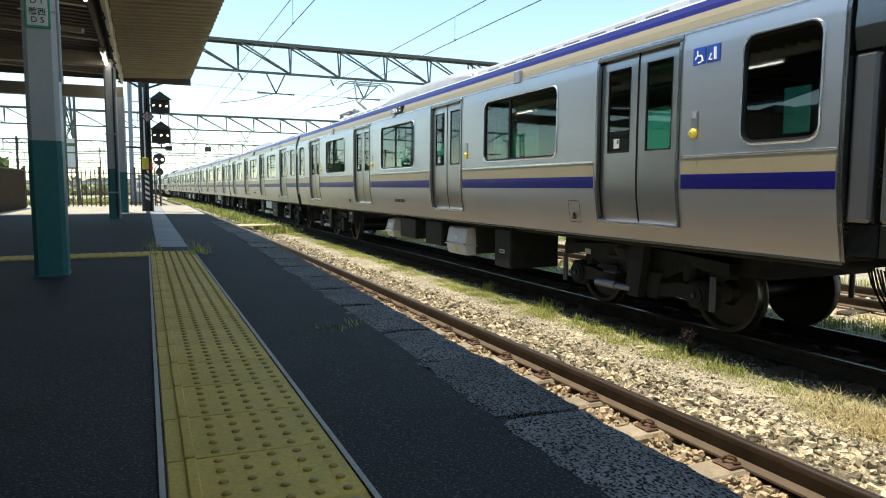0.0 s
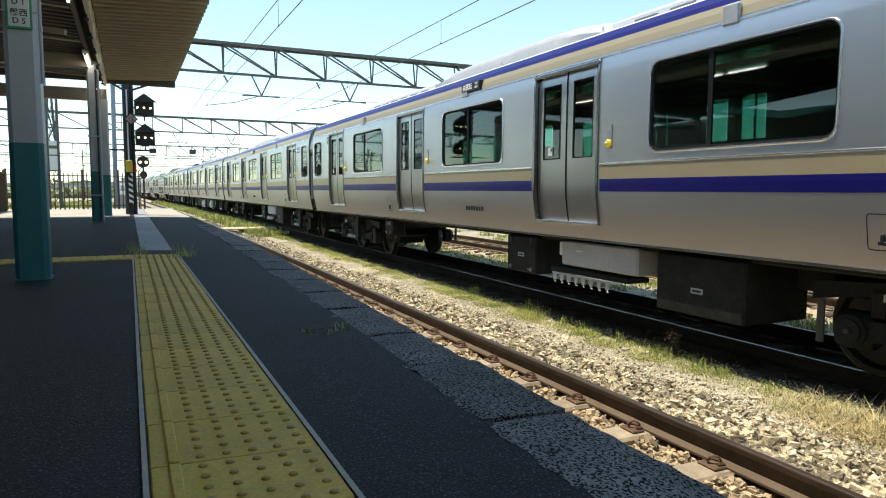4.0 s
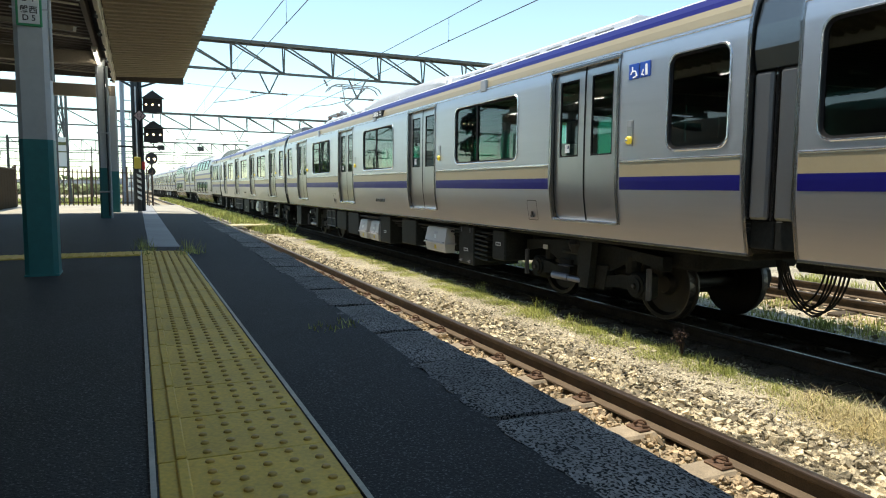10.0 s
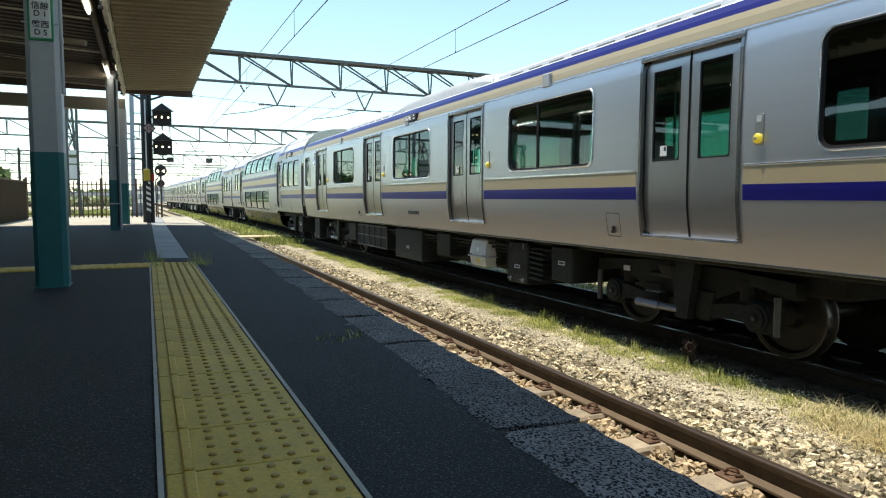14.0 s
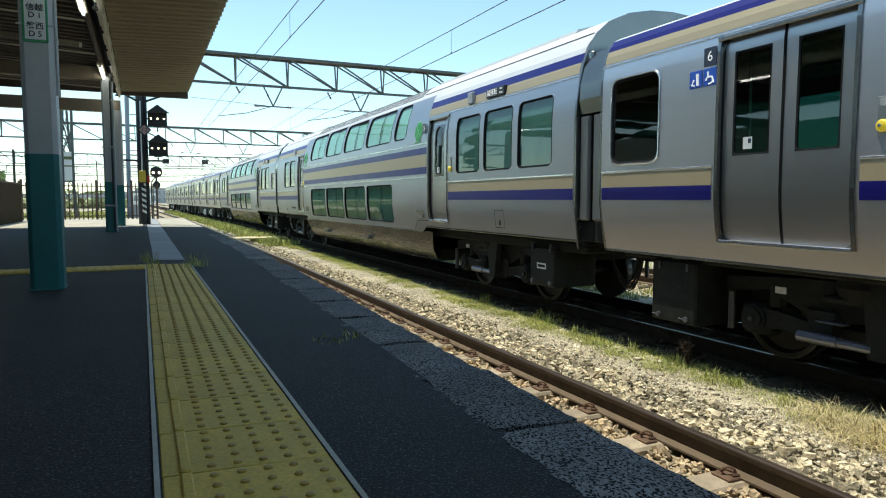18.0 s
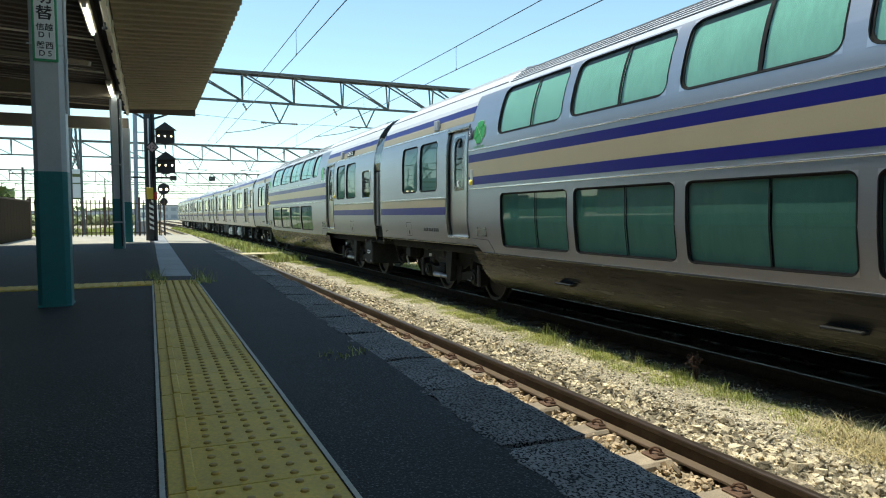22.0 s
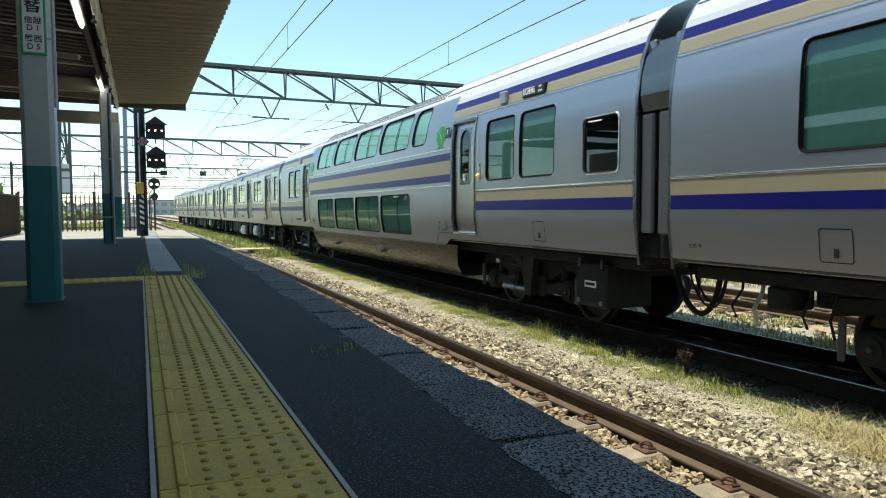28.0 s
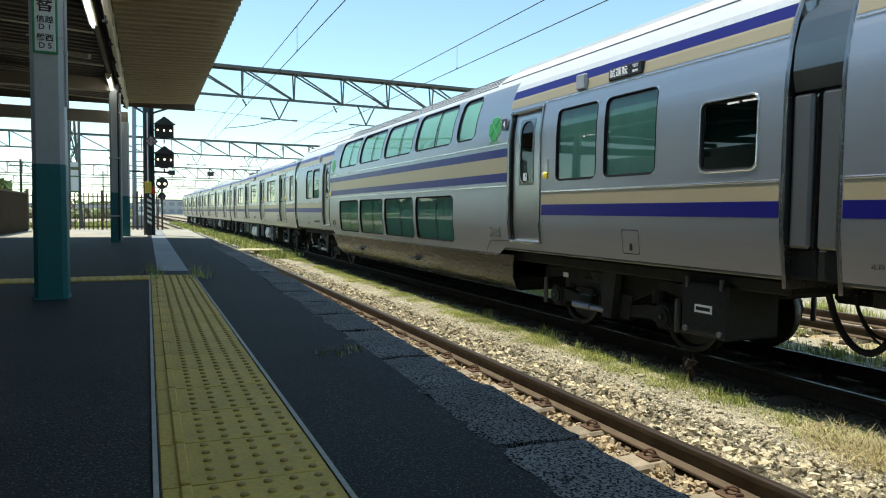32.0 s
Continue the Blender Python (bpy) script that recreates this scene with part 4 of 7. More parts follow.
part("plate_edge", Geo().box(-0.115, 0.115, 0.0, 0.012, -0.115, 0.115, pose(0.10, -0.2, 2.38, 0, 45, 0)), LETTER, sp)
letters("lettering", "12", 0.14, LETTER, sp, pose(0.10, -0.216, 2.38, 90, 0, 0), 0.003)
for z, x1 in ((3.35, 0.75), (3.38, -0.55), (1.62, 0.65), (1.62, -0.6)):
    part("bracket_arm", Geo().bar((0, 0, z - (0.3 if z > 3 else 0)), (x1, -0.05, z), 0.045), IRON, sp)


def house_signal(z, lit, dim):
    t = thing("signal_lamp_box", pose(0.41, 18.32, z), "black house-shaped signal board with white lamps", "signal", "signals on the pole")
    w, h = 0.225, 0.50
    part("backboard", Geo().prism([(-w, 0.0), (-0.09, 0.0), (-0.09, -0.03), (0.09, -0.03), (0.09, 0), (w, 0), (w, 0.34), (0.02, h), (-0.02, h), (-w, 0.34)], 0, 0.03), LETTER, t)
    part("lamp_case", Geo().cbox(-0.19, 0.19, 0.03, 0.2, 0.05, 0.32, 0.02), IRON, t)
    part("hood", Geo().prism([(-w - 0.02, 0.335), (w + 0.05, 0.335), (0.0, h + 0.03)], -0.14, 0.0), IRON, t)
    for k, x in enumerate((-0.15, 0.0, 0.15)):
        on = lit[k]
        part("lens", Geo().cyl((x, -0.006, 0.19), (x, 0.01, 0.19), 0.023, 12), (SIG_LAMP if on == 2 else SIG_DIM if on else UNDER), t)
    part("mount", Geo().bar((0, 0.1, -0.03), (0, 0.1, -0.13), 0.03), IRON, t)
    part("mount", Geo().bar((0, 0.1, 0.2), (-0.36, 0.18, 0.2), 0.04), IRON, t)


house_signal(2.48, (2, 2, 2), 0)
house_signal(1.74, (2, 2, 2), 0)
ss = thing("dwarf_signal", pose(0.45, 24.0, plat_z(0.45)), "black twin-lamp signal on a thin iron stand", "signal")
part("stand", Geo().cyl((0, 0.05, 0), (0, 0.05, 1.5), 0.03, 8).cyl((-0.16, 0.05, 0), (-0.16, 0.05, 1.2), 0.02, 6).bar((-0.16, 0.05, 1.2), (0, 0.05, 1.45), 0.03), IRON, ss)
part("head", Geo().lathe([(0.001, -0.05), (0.19, -0.05), (0.19, 0.08), (0.001, 0.08)], 16, pose(0.0, 0, 1.55, 0, 0, 90)), LETTER, ss)
for x in (-0.09, 0.09):
    part("lens", Geo().cyl((x, -0.07, 1.53), (x, -0.05, 1.53), 0.04, 12), SIG_LAMP, ss)
part("lower_head", Geo().lathe([(0.001, -0.05), (0.12, -0.05), (0.12, 0.08), (0.001, 0.08)], 14, pose(0.0, 0, 1.12, 0, 0, 90)), LETTER, ss)

fence = thing("iron_fence", Matrix(), "brown iron railing across the platform's end", "fence")
bar_g = mesh_of("bar", Geo().cbox(-0.016, 0.016, -0.016, 0.016, -0.05, 1.15, 0.006), FENCE)
fp = mesh_of("post", Geo().cbox(-0.032, 0.032, -0.032, 0.032, -0.05, 1.24, 0.008), FENCE)
x, k = -3.3, 0
while x < 0.47:
    part("fence_post" if k % 8 == 0 else "fence_bar", fp if k % 8 == 0 else bar_g, None, fence, m=pose(x, 23.3, plat_z(x)))
    x += 0.125
    k += 1
for z in (0.12, 1.05):
    part("fence_rail", Geo().bar((-3.3, 23.3, z + plat_z(-3.3)), (0.45, 23.3, z + plat_z(0.45)), 0.03), FENCE, fence)
hd = thing("panel_fence", pose(-3.15, 22.1, plat_z(-3.1), 0, 0, 90), "brown sheet-metal hoarding at the platform's edge", "hoarding")
for k in range(11):
    part("panel", Geo().cbox(-0.4 * (k + 1) + 0.001, -0.4 * k - 0.001, 0, 0.03, -0.02, 1.06, 0.008), HOARDING, hd)
part("top_rail", Geo().cbox(-4.4, 0.02, -0.01, 0.05, 1.06, 1.10, 0.008), FENCE, hd)
for v in (-4.4, 0.02):
    part("end_post", Geo().cbox(v - 0.03, v + 0.03, -0.02, 0.06, -0.05, 1.16, 0.008), FENCE, hd)
cab = thing("equipment_cabinet", pose(-0.12, 25.6, -1.135), "grey steel trackside cabinet", "cabinet")
part("case", Geo().cbox(-0.25, 0.25, -0.2, 0.2, 0, 1.55, 0.02), GREY_PAINT, cab)
part("lid", Geo().cbox(-0.28, 0.28, -0.23, 0.23, 1.55, 1.6, 0.01), GREY_PAINT, cab)


ms = thing("signal_mast", pose(-0.43, 25.5, -1.13), "blue-grey steel mast with side rungs behind the fence", "mast")
part("pole", Geo().cyl((0, 0, 0), (0.06, 0, 7.0), 0.075, 10), MAST, ms)
for z in (1.75, 2.05, 2.75, 3.47, 4.06, 4.7, 5.3, 5.9):
    part("rung", Geo().bar((0.03, 0, z), (0.36, 0, z), 0.03), MAST, ms)
part("side_pole", Geo().cyl((0.36, 0, 1.2), (0.37, 0, 6.2), 0.02, 8), MAST, ms)

# ---- overhead line ----
def gantry(y, x0, x1, zb, zt, cell, label, w=0.09, hang=(), legs=True):
    t = thing("overhead_gantry", pose(0, y, 0), label, "gantry", "overhead line gantries")
    for dy in (-0.25, 0.25):
        part("top_chord", Geo().bar((x0, dy, zt), (x1, dy, zt), w * 1.15), GALV, t)
    part("top_plate", Geo().box(x0, x1, -0.25, 0.25, zt + w * 0.5, zt + w * 0.5 + 0.012), GALV, t)
    part("bottom_chord", Geo().bar((x0, 0, zb), (x1, 0, zb), w), GALV, t)
    n = int(round((x1 - x0) / cell))
    for i in range(n + 1):
        x = x0 + (x1 - x0) * i / n
        for dy in (-0.25, 0.25):
            part("upright", Geo().bar((x, dy * 0.2, zb), (x, dy, zt), w * 0.55), GALV, t)
            if i < n:
                xn = x0 + (x1 - x0) * (i + 1) / n
                part("diagonal", Geo().bar((x, dy, zt), (xn, dy * 0.2, zb), w * 0.6), GALV, t)
    for hx in hang:
        part("drop_bracket", Geo().bar((hx - 0.38, 0, zb), (hx, 0, zb - 0.78), 0.05).bar((hx + 0.38, 0, zb), (hx, 0, zb - 0.78), 0.05), GALV, t)
        part("bracket_foot", Geo().bar((hx - 0.55, 0, zb - 0.80), (hx + 0.55, 0, zb - 0.80), 0.045), GALV, t)
        for e in (-0.62, 0.62):
            part("insulator", Geo().lathe([(0.02, -0.12), (0.055, -0.09), (0.02, -0.05), (0.055, -0.01), (0.02, 0.03), (0.055, 0.07), (0.02, 0.11)], 8, pose(hx + e, 0, zb - 0.80)), INSUL, t)
        part("insulator", Geo().lathe([(0.02, -0.15), (0.05, -0.1), (0.02, -0.05), (0.05, 0), (0.02, 0.05), (0.05, 0.1), (0.02, 0.15)], 8, pose(hx - 1.35, 0, zb - 0.22, 0, 60, 0)), INSUL, t)
    if legs:
        for x in (x0, x1):
            for dy in (-0.3, 0.3):
                part("leg", Geo().bar((x, dy, -1.1), (x, dy, zt), 0.12), GALV, t)
            for k in range(9):
                a = -1.0 + k * (zt + 1.0) / 9
                part("leg_lacing", Geo().bar((x, -0.3, a), (x, 0.3, a + (zt + 1) / 9), 0.05), GALV, t)
    return t


gantry(27.2, -2.6, 15.6, 5.15, 6.25, 2.08, "grey-green steel truss gantry over the tracks", hang=(4.9, 8.55))
gantry(56, -24, 19, 5.1, 6.25, 2.2, "grey-green steel truss gantry over the tracks", w=0.10, hang=(3.6, 7.6))
far_gantry = gantry(92, -30, 24, 4.9, 6.2, 1.5, "lattice girder gantry with square plates", w=0.10)
gantry(128, -34, 24, 5.0, 6.2, 2.0, "distant grey steel truss gantry over the yard", w=0.10)
gantry(175, -38, 26, 5.0, 6.2, 2.4, "distant grey steel truss gantry over the yard", w=0.12)
for x in (3.9, 8.6):
    part("square_plate", Geo().cbox(x - 1.4, x - 0.6, -0.4, -0.3, 5.2, 5.8, 0.02), IRON, far_gantry, "dark square plate")


def overhead(c, label):
    t = thing("overhead_wire", Matrix(), label, "overhead wire", "overhead wires")
    spans = [-28, 27.2, 56, 92, 128, 175, 240]
    con, mes, drp = Geo(), Geo(), []
    for a, b in zip(spans, spans[1:]):
        pc, pm = [], []
        for i in range(9):
            u = i / 8
            y = a + (b - a) * u
            x = c + track_dx(y)
            zz = 4.42 - 0.09 * 4 * u * (1 - u)
            pc.append((x, y, 3.845))
            pm.append((x, y, zz))
            if 0 < i < 8 and y < 90:
                part("dropper", Geo().cyl((x, y, 3.845), (x, y, zz), 0.004, 5).cbox(x - 0.012, x + 0.012, y - 0.02, y + 0.02, 3.835, 3.875, 0.005), WIRE, t)
        con.tube(pc, 0.0085, 6)
        mes.tube(pm, 0.0085, 6)
    part("contact_wire", con, WIRE, t)
    part("messenger_wire", mes, WIRE, t)
    for y in (27.2, 56):
        part("steady_arm", Geo().tube([(c + track_dx(y), y, 3.87), (c + track_dx(y) + 1.1, y, 4.05), (c + 2.0 + track_dx(y), y, 4.33)], 0.016, 6), GALV, t)


overhead(NEAR_C, "thin overhead contact and messenger wires above the platform track")
overhead(MAIN_C, "thin overhead contact and messenger wires above the train")
sw = thing("span_wire", Matrix(), "thin cross-span wire with insulators below the gantry", "overhead wire")
part("wire", Geo().tube([(-2, 27.2, 4.75), (4.9, 27.2, 4.36), (8.55, 27.2, 4.36), (15, 27.2, 4.5)], 0.008, 5), WIRE, sw)
part("insulator", Geo().lathe([(0.02, -0.2), (0.05, -0.15), (0.02, -0.1), (0.05, -0.05), (0.02, 0.0), (0.05, 0.05), (0.02, 0.1)], 8, pose(1.1, 27.2, 4.58)), INSUL, sw)

# ---- left background ----
def lattice_tower(x, y, h, label):
    t = thing("lattice_tower", pose(x, y, -1.13), label, "tower")
    a = 0.55
    for sx in (-1, 1):
        for sy in (-1, 1):
            part("leg", Geo().bar((sx * a, sy * a, 0), (sx * 0.08, sy * 0.08, h), 0.10), GALV, t)
    for k in range(7):
        f0, f1 = k / 7, (k + 1) / 7
        for sx in (-1, 1):
            w0, w1 = a * (1 - f0) + 0.08 * f0, a * (1 - f1) + 0.08 * f1
            part("lacing", Geo().bar((sx * w0, -w0, f0 * h), (-sx * w1, -w1, f1 * h), 0.05), GALV, t)
    return t


lattice_tower(-5.0, 56, 9.2, "grey steel lattice mast")
for x, y, h in ((-8.9, 60, 5.6), (-16, 75, 7), (-21, 88, 7.5), (-11.5, 95, 8), (-6.5, 120, 8)):
    t = thing("line_pole", pose(x, y, -1.13), "thin dark overhead line pole", "pole", "line poles")
    part("pole", Geo().cyl((0, 0, 0), (0, 0, h), 0.11, 8, 0.08), IRON, t)
    part("cross_arm", Geo().bar((-0.9, 0, h - 0.5), (0.9, 0, h - 0.5), 0.08), IRON, t)
bd = thing("white_signboard", pose(-2.85, 30, -1.13), "white board with yellow-green stripes on a frame", "signboard")
part("board", Geo().cbox(-0.80, 0.36, -0.03, 0.03, 2.45, 3.65, 0.01), SIGN_W, bd)
part("stripe", Geo().box(-0.80, 0.36, -0.036, -0.031, 3.34, 3.46), OLIVE, bd)
part("stripe", Geo().box(-0.80, 0.36, -0.036, -0.031, 2.45, 2.51), OLIVE, bd)
part("stripe", Geo().box(-0.80, 0.36, -0.036, -0.031, 3.06, 3.11), OLIVE, bd)
part("leg", Geo().cyl((0.40, 0, 0), (0.40, 0, 5.6), 0.05, 8), GALV, bd)
part("leg", Geo().cyl((-0.78, 0, 0), (-0.78, 0, 3.6), 0.04, 8), GALV, bd)
for p0, p1 in (((-0.15, 3.45), (0.13, 4.63)), ((0.36, 3.45), (0.13, 4.63)), ((-0.22, 4.10), (0.40, 3.30)), ((0.0, 3.5), (0.40, 4.5))):
    part("brace", Geo().bar((p0[0], 0, p0[1]), (p1[0], 0, p1[1]), 0.05), GALV, bd)
for c in (-4.5, -9.5):
    for s in (-1, 1):
        t = thing("rail", Matrix(), "rusty siding rail in weeds beyond the fence", "rail", kind="structure")
        part("rail_web", Geo().bar((c + s * 0.53, 26, -0.98), (c + s * 0.53 + 4.0, 110, -0.98), 0.07, 0.13), RAIL_RUST, t)


def building(x, y, w, d, h, rows, cols, wallm, label):
    t = thing("distant_building", pose(x, y, -1.13), label, "building", "distant buildings")
    part("wall", Geo().cbox(-w / 2, w / 2, 0, d, 0, h, 0.05), wallm, t)
    part("roof", Geo().cbox(-w / 2 - 0.3, w / 2 + 0.3, -0.3, d + 0.3, h, h + 0.5, 0.1), ROOF_FAR, t)
    for r in range(rows):
        for c in range(cols):
            wx, wz = -w / 2 + w * (c + 0.5) / cols, h * (r + 0.5) / rows
            part("window", Geo().cbox(wx - w / cols * 0.32, wx + w / cols * 0.32, -0.06, 0.02, wz - h / rows * 0.25, wz + h / rows * 0.25, 0.02), WINDOW_FAR, t)


building(14, 330, 34, 14, 6.5, 2, 9, WALL_FAR, "grey flat-roofed block beyond the station throat")
building(40, 380, 30, 14, 8.5, 2, 8, WALL_FAR, "grey flat-roofed block beyond the station throat")
building(-6, 360, 22, 12, 5, 1, 6, WALL_FAR, "low pale building in the distance")
building(1.0, 300, 9, 8, 4.5, 1, 4, SIGN_W, "small white shed beside the far tracks")
building(-30, 300, 34, 14, 3.6, 1, 8, WALL_FAR, "low pale building in the distance")
building(-75, 320, 40, 14, 5, 1, 9, WALL_FAR, "low grey works building in the distance")
building(-120, 330, 40, 14, 4, 1, 9, WALL_FAR, "low pale warehouse in the distance")


def tree_line(name, x0, x1, y, h, count, seed, label):
    r = random.Random(seed)
    g = Geo()
    for _ in range(count):
        x = r.uniform(x0, x1)
        top = h * (0.55 + 0.45 * noise.noise((x * 0.06, y, seed)))
        z = r.uniform(-1, max(0.5, top))
        yy, s = y + r.uniform(-4, 4), r.uniform(0.3, 0.9)
        a, b = r.uniform(0, 6.3), r.uniform(-1, 1)
        d1 = Vector((math.cos(a), math.sin(a), b)).normalized() * s
        d2 = Vector((-math.sin(a) * b, math.cos(a), 1)).normalized() * s
        p = Vector((x, yy, z))
        g.add([p - d1, p - d2 * 0.6, p + d1, p + d2], [(0, 1, 2, 3)])
    me = bpy.data.meshes.new(name)
    me.from_pydata(g.v, [], g.f)
    me.materials.append(LEAF_PALE if h < 3 else LEAF)
    tagged(new(name, me), label, "trees", kind="stuff")


tree_line("far_trees", -60, -3, 150, 1.5, 5000, 8, "low scrub beyond the yard")
tree_line("far_trees", -120, -21, 130, 7.0, 14000, 3, "distant green wood on a low rise")
tree_line("far_trees", -40, 60, 420, 9, 5000, 4, "distant hazy tree line")
tree_line("far_trees", 12, 26, 90, 3.0, 6000, 5, "bushes along the far side of the tracks")
tree_line("far_trees", 16, 60, 40, 3.2, 8000, 6, "bushes along the far side of the tracks")


# ---- the train ----
HALF = 9.75
PROF = [(1.380, 0.985), (1.412, 1.14), (1.442, 1.30), (1.466, 1.48), (1.475, 1.64), (1.478, 2.2), (1.472, 2.9), (1.455, 3.03), (1.425, 3.16), (1.375, 3.28), (1.315, 3.362), (1.22, 3.405), (1.0, 3.465), (0.70, 3.51), (0.35, 3.535), (0.0, 3.54)]
PROF_G = [(1.41, 0.95), (1.475, 1.45), (1.478, 2.2), (1.474, 2.62), (1.462, 2.76), (1.43, 2.98), (1.375, 3.20), (1.29, 3.42), (1.17, 3.60), (0.98, 3.76), (0.70, 3.88), (0.35, 3.95), (0.0, 3.97)]


def side_x(z, prof=PROF):
    for (xa, za), (xb, zb) in zip(prof, prof[1:]):
        if za <= z <= zb:
            return xa + (xb - xa) * (z - za) / (zb - za)
    return prof[0][0] if z < prof[0][1] else 0.0


def sheet(sgn, u0, u1, z0, z1, holes=(), off=0.0, prof=PROF, du=None):
    """A piece of the side's skin between two heights, with rectangular openings."""
    us, zs = {u0, u1}, {z0, z1} | {z for _, z in prof if z0 < z < z1}
    for a, b, c, d in holes:
        us |= {min(max(v, u0), u1) for v in (a, b)}
        zs |= {min(max(v, z0), z1) for v in (c, d)}
    us, zs = sorted(us), sorted(zs)
    g = Geo()
    g.v = [(sgn * (side_x(z, prof) + off), u, z) for u in us for z in zs]
    n = len(zs)
    for i in range(len(us) - 1):
        for j in range(n - 1):
            cu, cz = (us[i] + us[i + 1]) / 2, (zs[j] + zs[j + 1]) / 2
            if any(a < cu < b and c < cz < d for a, b, c, d in holes):
                continue
            g.f.append((i * n + j, (i + 1) * n + j, (i + 1) * n + j + 1, i * n + j + 1))
    return g


def ring_band(g, sgn, a, b, xa, xb, prof=PROF, rel=True):
    """A band between two loops of (u, z); xa and xb are offsets from the skin."""
    n = len(a)
    o = len(g.v)
    g.v += [(sgn * ((side_x(z, prof) if rel else 0) + xa), u, z) for u, z in a] + [(sgn * ((side_x(z, prof) if rel else 0) + xb), u, z) for u, z in b]
    g.f += [(o + i, o + (i + 1) % n, o + n + (i + 1) % n, o + n + i) for i in range(n)]


def grow(pts, cu, cz, d):
    return [(u + (d if u > cu else -d), z + (d if z > cz else -d)) for u, z in pts]


def pane_face(sgn, u0, u1, z0, z1, off, prof, r=0.05, steps=1):
    g = Geo()
    if steps == 1:
        pts = rounded(u0, u1, z0, z1, r)
        g.add([(sgn * (side_x(z, prof) + off), u, z) for u, z in pts] + [(sgn * (side_x(z, prof) + off - 0.006), u, z) for u, z in pts], [tuple(range(len(pts))), tuple(range(2 * len(pts) - 1, len(pts) - 1, -1))])
    else:
        for i in range(steps + 1):
            z = z0 + (z1 - z0) * i / steps
            g.v += [(sgn * (side_x(z, prof) + off), u0, z), (sgn * (side_x(z, prof) + off), u1, z)]
        g.f = [(2 * i, 2 * i + 1, 2 * i + 3, 2 * i + 2) for i in range(steps)]
    return g


def window(car, sgn, u0, u1, z0, z1, pane, r=0.10, mull=None, lip=STEEL_BRIGHT, prof=PROF, skin=STEEL, full=True, curved=False, gask=0.012, lw=0.022):
    inner = rounded(u0, u1, z0, z1, r)
    cu, cz = (u0 + u1) / 2, (z0 + z1) / 2
    sq = rounded(u0 - 0.008, u1 + 0.008, z0 - 0.008, z1 + 0.008, 0.002)
    g = Geo()
    ring_band(g, sgn, sq, inner, 0.0015, 0.0015, prof)
    out = rounded(u0 - lw, u1 + lw, z0 - lw, z1 + lw, r + 0.02)
    l = Geo()
    ring_band(l, sgn, out, grow(inner, cu, cz, lw * 0.55), 0.002, lw * 0.5, prof)
    ring_band(l, sgn, grow(inner, cu, cz, lw * 0.55), inner, lw * 0.5, lw * 0.4, prof)
    ring_band(l, sgn, inner, inner, lw * 0.4, -0.03, prof)
    fr = part("window_frame", l, lip, car, smooth=False)
    part("corner_filler", g, skin, fr)
    p = pane_face(sgn, u0 - 0.004, u1 + 0.004, z0 - 0.004, z1 + 0.004, -0.022, prof, r, 6 if curved else 1)
    po = part("pane", p, pane, fr, smooth=curved)
    if full:
        k = Geo()
        ins = rounded(u0 + gask * 2, u1 - gask * 2, z0 + gask * 2, z1 - gask * 2, max(0.02, r - 0.02))
        ring_band(k, sgn, grow(inner, cu, cz, -0.001), ins, -0.012, -0.016, prof)
        ring_band(k, sgn, ins, ins, -0.016, -0.026, prof)
        if mull is not None:
            for mu, mw in mull:
                if curved:
                    k.f += [tuple(len(k.v) + i for i in f) for f in [(2 * i, 2 * i + 1, 2 * i + 3, 2 * i + 2) for i in range(6)]]
                    k.v += [(sgn * (side_x(z, prof) - 0.014), uu, z) for z in [z0 + (z1 - z0) * i / 6 for i in range(7)] for uu in (mu - mw / 2, mu + mw / 2)]
                else:
                    x = side_x(cz, prof)
                    a, b = sorted((sgn * (x - 0.034), sgn * (x - 0.012)))
                    k.box(a, b, mu - mw / 2, mu + mw / 2, z0, z1)
        part("gasket", k, RUBBER, fr, "black rubber gasket")
    return fr


